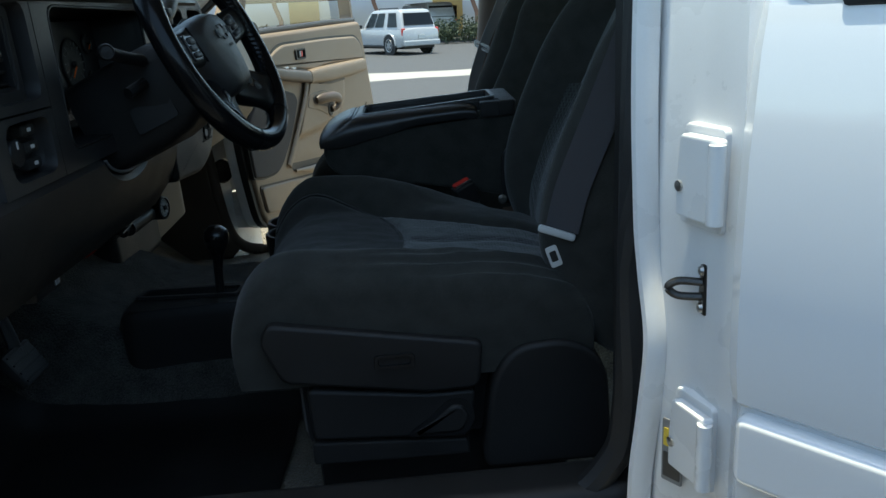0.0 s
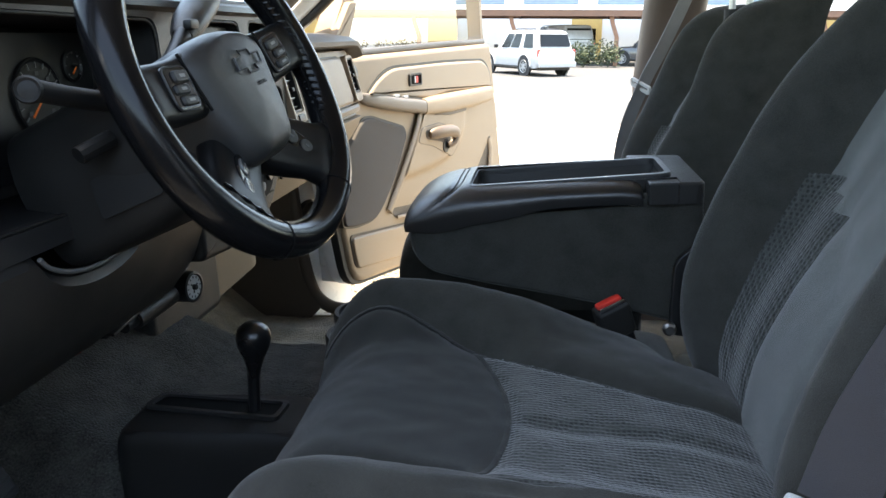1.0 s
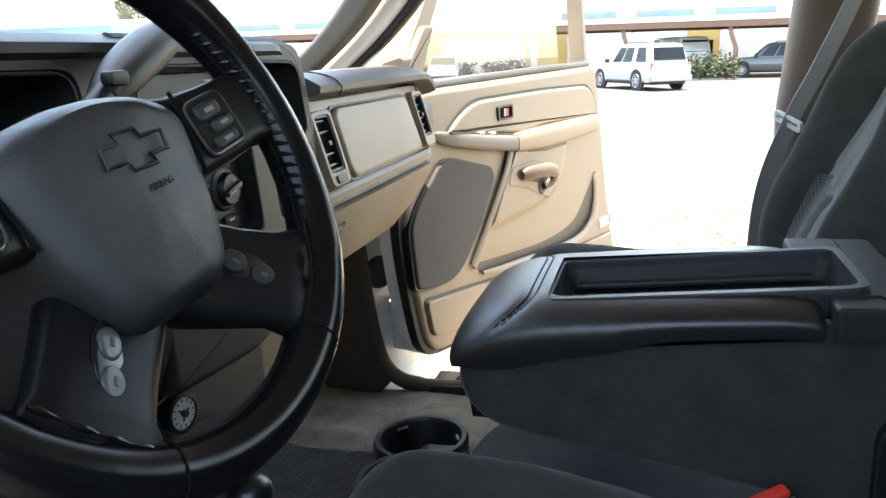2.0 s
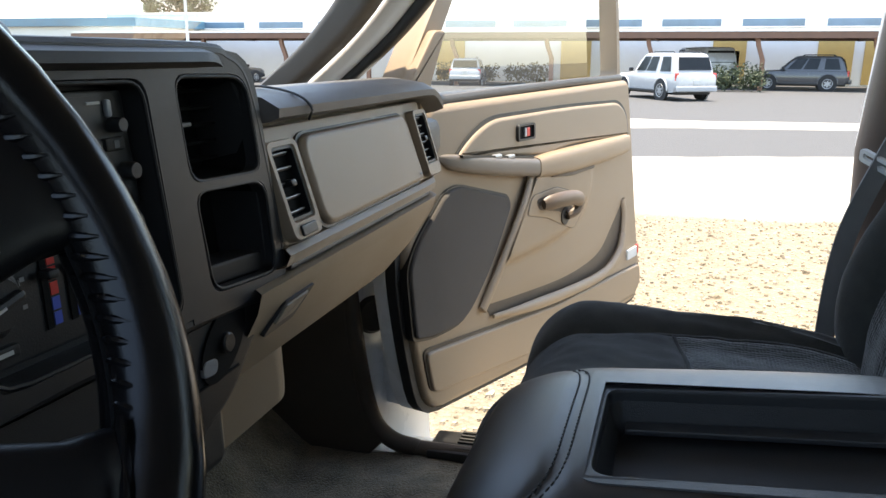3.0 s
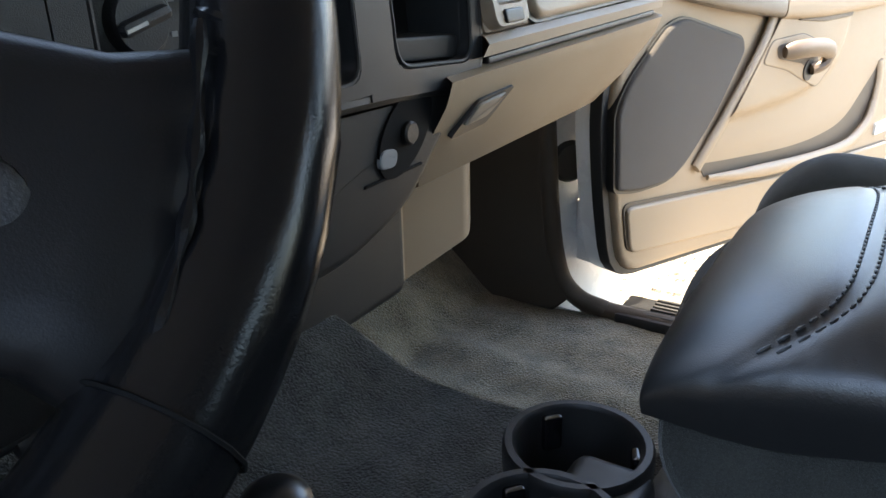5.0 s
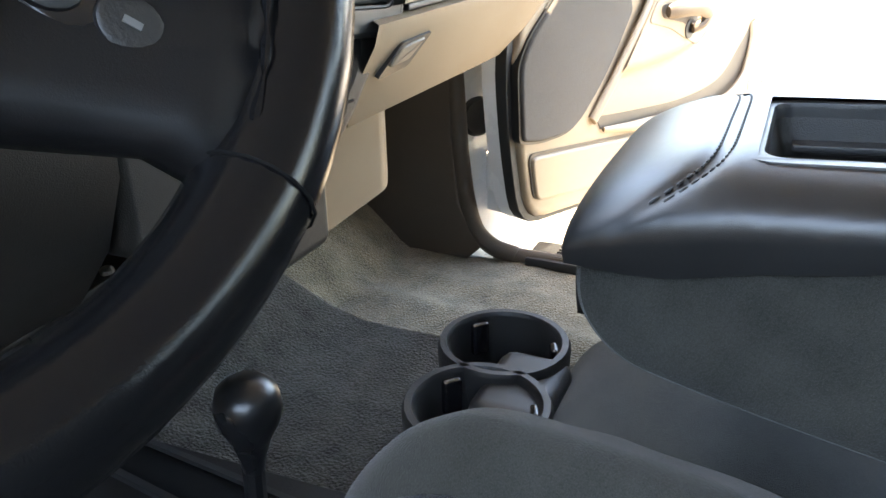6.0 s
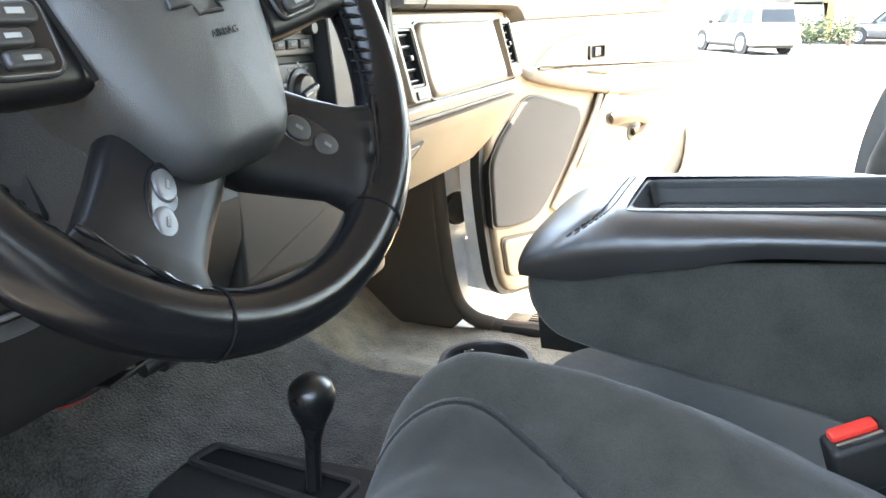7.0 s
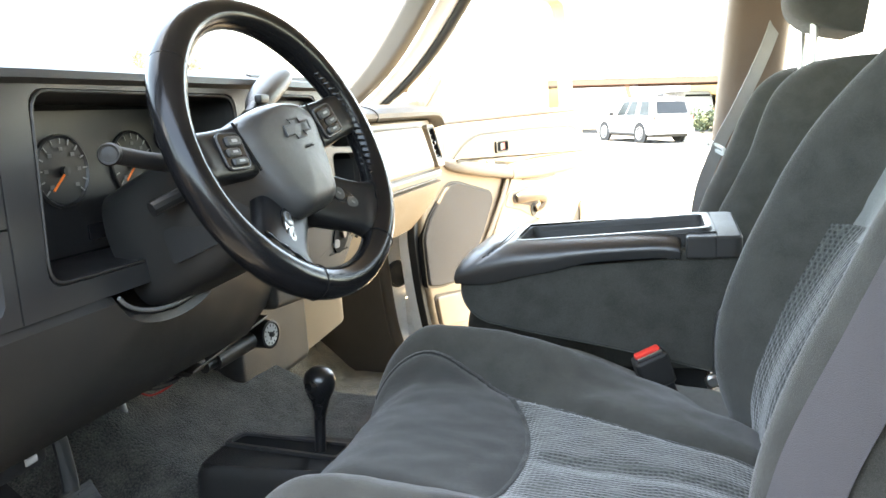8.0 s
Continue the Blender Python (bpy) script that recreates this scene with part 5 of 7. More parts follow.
wheel = thing("steering_wheel", "black leather steering wheel with four spokes", "steering wheel", WC)
R = 0.1392
rim = [(R * math.cos(a), R * math.sin(a), 0) for a in [2 * math.pi * k / 96 for k in range(96)]]
radii = [0.0150 + 0.0018 * (abs(math.sin(2 * math.pi * k / 96 * 2)) ** 3) + 0.0003 * noise.noise((k * 0.9, 1, 2)) for k in range(96)]
part("rim", tube(rim, radii, 18, closed=True, m=WH), LEATHER, wheel)
for a0, a1 in ((-52, 30), (150, 232)):
    for k in range(26):
        a = radians(a0 + (a1 - a0) * k / 25)
        p0 = Vector(((R - 0.0098) * math.cos(a - 0.026), (R - 0.0098) * math.sin(a - 0.026), 0.0108))
        p1 = Vector(((R - 0.0141) * math.cos(a), (R - 0.0141) * math.sin(a), 0.0050))
        p2 = Vector(((R - 0.0147) * math.cos(a + 0.028), (R - 0.0147) * math.sin(a + 0.028), -0.0035))
        part("stitch", tube(spline([p0, p1, p2], 3), [0.0006, 0.0012, 0.0016, 0.0017, 0.0016, 0.0012, 0.0006], 8, m=WH), LEATHER, wheel)
    cord = [((R - 0.0152) * math.cos(radians(a0 + (a1 - a0) * k / 60)), (R - 0.0152) * math.sin(radians(a0 + (a1 - a0) * k / 60)), 0.0015) for k in range(61)]
    part("stitch_seam", tube(cord, 0.0011, 6, m=WH), VOID, wheel)
for a in (-62, 44, 136, 242):
    a = radians(a)
    hoop = [((R + 0.0166 * math.cos(b)) * math.cos(a), (R + 0.0166 * math.cos(b)) * math.sin(a), 0.0166 * math.sin(b)) for b in [2 * math.pi * k / 16 for k in range(16)]]
    part("rim_seam", tube(hoop, 0.0005, 5, closed=True, m=WH), VOID, wheel)
# airbag cover: a shield with a flat middle and sloping flanks
hub = rounded([(-0.034, -0.068), (0.034, -0.068), (0.050, -0.038), (0.060, -0.004), (0.068, 0.026), (0.046, 0.041), (0.0, 0.048), (-0.046, 0.041), (-0.068, 0.026), (-0.060, -0.004), (-0.050, -0.038)], [0.016, 0.016, 0.03, 0.02, 0.012, 0.03, 0.03, 0.03, 0.012, 0.02, 0.03], 5)


def hub_ring(kx, ky, w):
    return [(p.x * kx, p.y * ky - 0.004 * (1 - ky), w + 0.0015 * math.cos(p.x * 30)) for p in hub]


part("airbag_cover", loft([hub_ring(0.97, 0.97, -0.05), hub_ring(1.0, 1.0, -0.018), hub_ring(0.99, 0.99, -0.007), hub_ring(0.955, 0.955, 0.000), hub_ring(0.88, 0.90, 0.0055), hub_ring(0.72, 0.84, 0.0105), hub_ring(0.62, 0.74, 0.0125), hub_ring(0.4, 0.5, 0.0145), hub_ring(0.15, 0.2, 0.0152)], m=WH), HUB, wheel, "grained grey airbag cover")
# emblem: a plain cross shape
EM = WH @ Matrix.Translation((0.006, 0.012, 0.0150))
cross = [(0.8 * x, 0.8 * y) for x, y in [(-0.026, -0.006), (-0.010, -0.006), (-0.008, -0.012), (0.012, -0.012), (0.010, -0.006), (0.026, -0.006), (0.028, 0.006), (0.010, 0.006), (0.008, 0.012), (-0.012, 0.012), (-0.010, 0.006), (-0.024, 0.006)]]
part("emblem_edge", tube([(x, y, 0.0006) for x, y in cross], 0.0012, 6, closed=True, m=EM, up=(0.2, 0.1, 1)), BLACK, wheel, "dark outlined cross emblem")
lettering(wheel, "airbag_text", "AIRBAG", 0.0052, BLACK, WH @ Matrix.Translation((0.010, -0.008, 0.0158)))


def spoke(stations, mat, name, label=""):
    """A flat moulded arm: stations of the upper and the lower edge, the depth of the face and the thickness."""
    secs = []
    for (xu, yu), (xl, yl), w, th in stations:
        up_, lo_ = Vector((xu, yu, w)), Vector((xl, yl, w))
        cen, half = (up_ + lo_) / 2, (up_ - lo_) / 2
        secs.append([cen + half * (abs(math.cos(a)) ** 0.45 * (1 if math.cos(a) > 0 else -1)) + Vector((0, 0, th * (abs(math.sin(a)) ** 0.6) * (1 if math.sin(a) > 0 else -1) - th)) for a in [2 * math.pi * k / 24 for k in range(24)]])
    return part(name, loft(secs, m=WH), mat, wheel, label, smooth=60)


for sg in (-1, 1):
    spoke([((sg * 0.040, 0.040), (sg * 0.040, -0.014), 0.000, 0.012), ((sg * 0.066, 0.036), (sg * 0.060, -0.014), 0.001, 0.012), ((sg * 0.090, 0.036), (sg * 0.088, -0.012), 0.003, 0.012), ((sg * 0.116, 0.037), (sg * 0.115, -0.008), 0.006, 0.011), ((sg * 0.130, 0.042), (sg * 0.134, -0.010), 0.008, 0.010), ((sg * 0.134, 0.044), (sg * 0.139, -0.012), 0.004, 0.006)], SPOKE, "upper_spoke")
    part("spoke_joint", tube([(sg * 0.0635, 0.036, 0.0022), (sg * 0.0625, 0.018, 0.0030), (sg * 0.058, -0.012, 0.0022)], 0.0013, 6, m=WH), VOID, wheel)
    BT = WH @ Matrix.Translation((sg * 0.0835, 0.0115, 0.0022)) @ Matrix.Scale(0.93, 4) @ pose(0, 0, 0, 0, sg * -4, sg * 6)
    bz = part("button_bezel", slab(rounded([(-0.0185, -0.0185), (0.0185, -0.0185), (0.0185, 0.0185), (-0.0185, 0.0185)], 0.008), -0.006, 0.0035, BT, 0.003), GLOSS, wheel, "button cluster on the upper spoke")
    part("bezel_ring", tube([(p.x, p.y, 0.0022) for p in rounded([(-0.0178, -0.0178), (0.0178, -0.0178), (0.0178, 0.0178), (-0.0178, 0.0178)], 0.008)], 0.0011, 6, closed=True, m=BT, up=(0.2, 0.1, 1)), BEZEL, bz)
    for bx, by, bw, bh in ((-0.0025 * sg, 0.0090, 0.0220, 0.0105), (0.0030 * sg, -0.0015, 0.0200, 0.0085), (-0.0010 * sg, -0.0110, 0.0220, 0.0085)):
        part("button", slab(rounded([(bx - bw / 2, by - bh / 2), (bx + bw / 2, by - bh / 2), (bx + bw / 2, by + bh / 2), (bx - bw / 2, by + bh / 2)], bh * 0.42), 0.0, 0.0062, BT, 0.0022, 3), BEZEL, bz)
        part("button_mark", rbox((bx, by, 0.0065), (bw * 0.36, bh * 0.26, 0.0005), 0, m=BT), GREYMARK, bz)
    # lower arm, sweeping out from below the cover to the rim
    spoke([((sg * 0.030, -0.018), (sg * -0.012, -0.058), -0.014, 0.012), ((sg * 0.052, -0.030), (sg * 0.012, -0.078), -0.010, 0.014), ((sg * 0.072, -0.046), (sg * 0.034, -0.092), -0.004, 0.013), ((sg * 0.092, -0.060), (sg * 0.052, -0.104), 0.003, 0.012), ((sg * 0.110, -0.066), (sg * 0.058, -0.119), 0.008, 0.010), ((sg * 0.118, -0.070), (sg * 0.064, -0.126), 0.004, 0.006)], SPOKE, "lower_spoke")
    fold = spline([(sg * 0.104, -0.062, 0.009), (sg * 0.090, -0.083, 0.0105), (sg * 0.078, -0.098, 0.0105), (sg * 0.060, -0.116, 0.008)], 5)
    part("leather_fold", tube(fold, [0.0012 + 0.0007 * math.sin(i * 1.7) for i in range(16)], 8, m=WH), LEATHER, wheel, "wrinkled leather edge at the spoke end")
    TB = WH @ Matrix.Translation((sg * 0.0545, -0.0685, -0.0060)) @ pose(0, 0, 0, 0, sg * -14, 0) @ Matrix.Scale(0.74, 4) @ pose(0, 0, 0, 0, 0, sg * -52)
    tz = part("thumb_bezel", slab([(0.030 * math.cos(a), 0.013 * math.sin(a)) for a in [2 * math.pi * k / 24 for k in range(24)]], -0.008, 0.004, TB, 0.003), GLOSS, wheel, "oval thumb switch")
    for ddx in (-0.0128, 0.0128):
        part("thumb_button", slab([(ddx + 0.0115 * math.cos(a), 0.0098 * math.sin(a)) for a in [2 * math.pi * k / 20 for k in range(20)]], 0, 0.0062, TB, 0.003), KEY_GLINT if sg < 0 else BLACK, tz)
        part("thumb_mark", rbox((ddx, 0, 0.0066), (0.006, 0.0025, 0.0005), 0, m=TB), DIMMARK, tz)
column = thing("steering_column", "charcoal steering column shroud with stalks", "steering column", WC - Vector((0.15, 0, 0.12)))
shape = rounded([(-0.055, -0.075), (0.055, -0.075), (0.068, 0.0), (0.052, 0.055), (-0.052, 0.055), (-0.068, 0.0)], 0.025, 4)
part("shroud", loft([[(p.x * k, p.y * k + dy, w) for p in shape] for w, k, dy in ((-0.030, 0.66, -0.005), (-0.040, 0.76, -0.005), (-0.075, 0.94, -0.01), (-0.11, 1.0, -0.012), (-0.20, 1.0, -0.012))], m=CM), CHARCOAL, column)
part("shroud_slots", slab(rounded([(-0.030, -0.020), (0.030, -0.020), (0.030, 0.012), (-0.026, 0.014)], 0.005), 0, 0.003, CM @ Matrix.Translation((-0.060, -0.04, -0.10)) @ pose(0, 0, 0, 0, -80, 0)), BLACK, column)
part("hub_boss", revolve([(0.042, -0.05), (0.046, -0.03), (0.05, -0.02), (0.0, -0.02)], CM, 24), BLACK, column)
part("stalk", tube(spline([(-0.262, -0.44, 1.572), (-0.272, -0.48, 1.580), (-0.278, -0.515, 1.588)], 4), [0.008] * 9, 12), BLACK, column, "turn signal stalk")
SK = flip(((0.85, 0.5, 0.1), (-0.08, 0, 1), (0.5, -0.86, 0.0), (-0.278, -0.515, 1.588)))
part("stalk_end", revolve([(0.008, -0.012), (0.0095, 0.0), (0.0100, 0.008), (0.0085, 0.012), (0.0065, 0.0105), (0.0, 0.0115)], SK, 20), CHARCOAL, column, "round charcoal stalk end")
part("tilt_lever", tube([(-0.262, -0.448, 1.545), (-0.275, -0.475, 1.535)], 0.007, 10), BLACK, column)
lever = thing("gear_lever", "grey column gear lever with a black grip", "gear lever", (-0.29, -0.33, 1.6))
part("stem", tube(spline([(-0.262, -0.345, 1.590), (-0.272, -0.30, 1.606), (-0.283, -0.25, 1.628)], 5), 0.009, 12), BLACK, lever)
part("grip", tube(spline([(-0.281, -0.262, 1.622), (-0.286, -0.225, 1.640), (-0.292, -0.185, 1.656), (-0.297, -0.150, 1.668)], 5), [0.011, 0.014, 0.016, 0.0175, 0.0185, 0.019, 0.0195, 0.020, 0.020, 0.020, 0.0195, 0.019, 0.018, 0.016, 0.013, 0.007], 14, flat=0.75), HUB, lever, "rounded grey grip")
part("tow_switch", rbox((-0.272, -0.258, 1.634), (0.010, 0.020, 0.010), 0.003), BLACK, lever)

# pedals and hood release
for x, y, w, z, nm in ((-0.61, -0.27, 0.085, 1.095, "brake_pedal"), (-0.61, -0.14, 0.06, 1.075, "throttle_pedal")):
    pe = thing(nm, "black rubber pedal pad on a black arm", "pedal", (x - 0.01, y, z - 0.08))
    PM = flip(((0, 1, 0), (-0.5, 0, 0.866), (0.866, 0, 0.5), (x, y, z)))
    part("pad", rbox((0, 0, 0), (w, 0.065, 0.018), 0.006, m=PM), RUBBER, pe)
    part("arm", tube(spline([(x - 0.005, y, z), (x - 0.02, y + 0.015, z + 0.05), (x - 0.05, y + 0.03, z + 0.13), (x - 0.09, y + 0.03, z + 0.22)], 5), 0.011, 10, flat=0.6), BLACK, pe)
    for i in range(4):
        part("pad_rib", rbox((0, -0.024 + i * 0.016, 0.010), (w - 0.012, 0.004, 0.004), 0.001, m=PM), RUBBER, pe)
rel = thing("hood_release", "black hood release handle with a white symbol", "handle", (-0.45, -0.56, 1.27))
part("grip", rbox((-0.40, -0.56, 1.318), (0.03, 0.075, 0.022), 0.006), BLACK, rel)
part("symbol", rbox((-0.3835, -0.545, 1.318), (0.002, 0.014, 0.007), 0.001), GREYMARK, rel)


# ---- seats ----
def through_points(pts, v):
    """The value at v of a smooth line through rising pairs (v, value)."""
    if v <= pts[0][0]:
        return pts[0][1]
    for i, ((v0, a), (v1, b)) in enumerate(zip(pts, pts[1:])):
        if v <= v1:
            t, h = (v - v0) / (v1 - v0), v1 - v0
            m0 = (b - pts[i - 1][1]) / (v1 - pts[i - 1][0]) if i else (b - a) / h
            m1 = (pts[i + 2][1] - a) / (pts[i + 2][0] - v0) if i + 2 < len(pts) else (b - a) / h
            return (2 * t ** 3 - 3 * t * t + 1) * a + (t ** 3 - 2 * t * t + t) * h * m0 + (3 * t * t - 2 * t ** 3) * b + (t ** 3 - t * t) * h * m1
    return pts[-1][1]


# side profiles of a backrest, height and place along the truck: the middle, and the crest of the bolsters
BACK_MIDDLE = [(1.16, 0.250), (1.20, 0.244), (1.26, 0.252), (1.30, 0.258), (1.334, 0.268), (1.38, 0.288), (1.43, 0.316), (1.49, 0.350), (1.55, 0.383), (1.62, 0.418), (1.68, 0.448), (1.74, 0.482)]
BACK_BOLSTER = [(1.16, 0.262), (1.20, 0.240), (1.24, 0.222), (1.28, 0.209), (1.32, 0.202), (1.364, 0.203), (1.44, 0.224), (1.525, 0.262), (1.58, 0.297), (1.638, 0.350), (1.69, 0.410), (1.74, 0.475)]
PASSENGER_BOLSTER = [(1.16, 0.262), (1.20, 0.245), (1.28, 0.214), (1.34, 0.209), (1.40, 0.222), (1.456, 0.248), (1.52, 0.277), (1.603, 0.309), (1.638, 0.331), (1.68, 0.366), (1.74, 0.45)]
SEAM_IN = [(0.0, 0.68), (0.20, 0.67), (0.30, 0.60), (0.40, 0.50), (0.55, 0.38), (0.79, 0.20), (1.0, 0.14)]
CREST_IN = [(0.0, 0.060), (0.25, 0.053), (0.42, 0.043), (0.565, 0.026), (0.667, 0.008), (0.78, -0.010), (0.90, -0.045), (1.0, -0.062)]
SEAM_OUT = [(0.0, 0.52), (0.20, 0.55), (0.45, 0.62), (0.70, 0.66), (1.0, 0.68)]


def build_seat(name, label, yc, group, outer, dx=0.0, hx=0.452, tall=0.53, wide=1.0, high=1.74, dz=0.0, bolster=BACK_BOLSTER, rim=4.5):
    """A bucket seat: cushion with bolsters, front lobe and knitted inserts, back, headrest. outer: the side of the door, -1 or 1."""
    seat = thing(name, label, "car seat", (0.08, yc, 0.96), group=group)
    W, L = 0.45, 0.46
    x0 = -0.172

    def seam_c(u, c):
        return through_points(SEAM_OUT if c * outer > 0 else SEAM_IN, u)

    def lobe_u(c):
        return 0.485 - 0.10 * min(1.0, abs(c - 0.15 * outer) / 0.68) ** 2

    def cush(u, v, k):
        # u along the length from the front, v across
        c = 2 * v - 1
        x = x0 - 0.006 * (1 - u) + L * u
        bol = smoothstep(0.46, 0.80, abs(c))
        top = 1.306 + 0.008 * (1 - u) - 0.016 * u
        top += (0.034 * (1 - 0.62 * u) if c * outer > 0 else through_points(CREST_IN, u)) * bol - 0.007 * (1 - abs(c) ** 2) * (0.3 + 0.7 * u)
        edge = seam_c(u, c)
        top -= 0.007 * groove(abs(c) - edge, 0.026)
        top += 0.006 * smoothstep(edge, edge + 0.12, abs(c)) * (1 - smoothstep(0.75, 0.9, abs(c)))
        if abs(c) < edge:
            fade = 1 - smoothstep(edge - 0.10, edge, abs(c))
            front = lobe_u(c)
            top -= 0.006 * fade * groove(u - front, 0.020)
            top += 0.009 * fade * math.exp(-((u - front * 0.55) / 0.20) ** 2)
            top -= 0.005 * groove(c - 0.15 * outer, 0.05) * smoothstep(front, front + 0.06, u) * (1 - smoothstep(0.85, 1.0, u))
        top += dz - 0.045 * max(0.0, 1 - u / 0.20) ** 2
        top += 0.0030 * noise.noise((x * 14, c * 4 + yc, 1.0)) + 0.0014 * noise.noise((x * 45, c * 12 + yc, 3.0))
        # worn creases along the door-side bolster
        if c * outer > 0.7:
            top += 0.0028 * math.sin(85 * (abs(c) - 0.7) + 7 * u + 2 * noise.noise((x * 9, c * 5, 2))) * smoothstep(0.30, 0.65, u) * (1 - smoothstep(0.93, 1.0, abs(c)))
        bottom = 1.17
        grow = 1.0 - 0.06 * (1 - k)
        y = yc + c * W / 2 * grow * (1 - 0.05 * (1 - u) ** 3)
        return (x0 + L / 2 + (x - x0 - L / 2) * grow, y, bottom + (top - bottom) * k)

    def cushion_cloth(u, v):
        c = 2 * v - 1
        if abs(c) > seam_c(u, c):
            return 0
        return 1 if u > lobe_u(c) else 2

    a, b, d = pad(cush, 120, 110, (4.5, 8.0), cushion_cloth, 3)
    part("cushion", a, VELOUR, seat, "charcoal velour cushion with bolsters", smooth=60)
    part("cushion_insert", b, INSERT, seat, "grey knitted cushion insert", smooth=60)
    part("cushion_lobe", d, LOBE_SHADED, seat, "grey brushed cloth front of the cushion", smooth=60)

    def seam_point(u, c):
        v = (c + 1) / 2
        k = max(0.0, 1 - abs(2 * u - 1) ** 4.5) ** (1 / 4.5) * max(0.0, 1 - abs(c) ** 8) ** (1 / 8)
        return Vector(cush(u, v, k)) + Vector((0, 0, 0.0004))

    for sg in (-1, 1):
        line = [seam_point(0.03 + 0.93 * i / 40, sg * seam_c(0.03 + 0.93 * i / 40, sg)) for i in range(41)]
        part("cushion_seam", tube(line, 0.0046, 8, flat=0.55), VELOUR_SIDE, seat)
    cs = [-0.66 + 1.32 * i / 50 for i in range(51)]
    part("lobe_seam", tube([seam_point(lobe_u(c), c) for c in cs if abs(c) < seam_c(lobe_u(c), c)], 0.0028, 8, flat=0.6), LOBE_SHADED, seat)

    # back, leaning
    def back(u, v, k):
        # u across, v upwards
        c = 2 * u - 1
        z = 1.165 + (high - 1.165) * v
        mid_x, bol_x = through_points(BACK_MIDDLE, z), through_points(bolster, z)
        bol = smoothstep(0.46, 0.84, abs(c))
        x = mid_x + (bol_x - mid_x) * bol
        edge = 0.62 - 0.10 * v
        x += 0.006 * groove(abs(c) - edge, 0.035)
        if abs(c) < edge:
            x += 0.004 * groove(abs(c) - 0.26, 0.03) * smoothstep(0.05, 0.15, v) * (1 - smoothstep(0.55, 0.62, v))
            x += 0.004 * groove(v - (0.56 - 0.12 * (1 - abs(c) / edge)), 0.02)
        x += 0.0025 * noise.noise((c * 4, v * 7 + yc, 5.0)) + 0.0012 * noise.noise((c * 14, v * 22, 7.0 + yc))
        grow = (1 - 0.05 * (1 - k)) * (1 - 0.13 * smoothstep(0.6, 1.0, v) ** 2)
        x = x * k + (mid_x + 0.115 - 0.05 * smoothstep(0.6, 1.0, v)) * (1 - k)
        return Vector((x + dx, yc + c * W / 2 * grow * wide, z))

    def back_cloth(u, v):
        c = abs(2 * u - 1)
        edge = 0.62 - 0.10 * v
        if c > edge or v > 0.93:
            return 0
        return 1 if v < 0.56 - 0.12 * (1 - c / edge) and c > 0.26 else 2

    a, b, d = pad(back, 60, 70, (4.5, rim), back_cloth, 3)
    part("backrest", a, VELOUR, seat, "charcoal velour backrest", smooth=60)
    part("back_insert", b, INSERT, seat, "grey knitted back insert", smooth=60)
    part("back_panel", d, BACK_CLOTH_LIT, seat, "grey brushed cloth middle of the backrest", smooth=60)
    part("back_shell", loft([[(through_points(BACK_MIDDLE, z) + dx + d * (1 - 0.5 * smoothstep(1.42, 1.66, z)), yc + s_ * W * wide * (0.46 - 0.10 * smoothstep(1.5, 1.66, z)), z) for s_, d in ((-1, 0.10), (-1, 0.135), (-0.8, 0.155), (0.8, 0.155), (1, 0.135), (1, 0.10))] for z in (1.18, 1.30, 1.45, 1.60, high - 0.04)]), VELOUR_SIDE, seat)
    # headrest
    top = Vector((hx, yc, 1.182 + tall))
    hup, hfw = Vector((0.16, 0, 0.987)), Vector((-0.987, 0, 0.16))

    def head(u, v, k):
        c = 2 * u - 1
        t = 0.080 - 0.01 * c * c
        return top + hup * (0.165 * v) + hfw * (t * k - 0.040 - 0.04 * (1 - k) ** 2) + Vector((0, c * 0.100 * (0.86 + 0.14 * k) * (1 - 0.1 * v * v), 0))

    hr = part("headrest", pad(head, 24, 24, 2.8), VELOUR, seat, "charcoal cloth headrest", smooth=60)
    for s in (-0.06, 0.06):
        part("headrest_post", tube([top + Vector((0.012, s, -0.09)), top + Vector((0.012, s, 0.05))], 0.006, 10), STEEL, hr)
        part("post_guide", tube([top + Vector((0.012, s, -0.105)), top + Vector((0.012, s, -0.060))], 0.014, 12), CHARCOAL, hr)
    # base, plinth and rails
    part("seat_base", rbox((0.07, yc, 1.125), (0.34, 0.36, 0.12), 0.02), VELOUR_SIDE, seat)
    part("plinth", rbox((0.08, yc, 1.02), (0.34, 0.32, 0.14), 0.015), CHARCOAL, seat)
    for s in (-0.15, 0.15):
        part("rail", rbox((0.09, yc + s, 0.962), (0.46, 0.035, 0.03), 0.005), DARKSTEEL, seat)
    # plastic side trim on the door side
    ys = yc + outer * (W / 2 - 0.012)
    sm = side(ys) if outer < 0 else flip(((1, 0, 0), (0, 0, 1), (0, -1, 0), (0, ys, 0)))
    d0, d1 = (-0.02, 0.014) if outer < 0 else (0.02, -0.014)
    up_trim = rounded([(-0.106, 1.186), (0.069, 1.157), (0.132, 1.158), (0.140, 1.219), (-0.116, 1.265), (-0.128, 1.24)], 0.012, 4)
    tr = part("side_trim", slab(up_trim, d0, d1, sm, 0.006, 3), CHARCOAL, seat, "charcoal plastic seat side trim")
    part("trim_handle", ring(rect(0.007, 1.196, 0.056, 1.214, 0.006), rect(0.012, 1.200, 0.051, 1.210, 0.004), 0.0, d1 + 0.003 * (1 if d1 > 0 else -1), sm, 0.001), BLACK, tr, "recessed handle")
    lo_trim = rounded([(-0.080, 1.100), (0.117, 1.088), (0.128, 1.152), (0.069, 1.152), (-0.082, 1.172)], 0.010, 4)
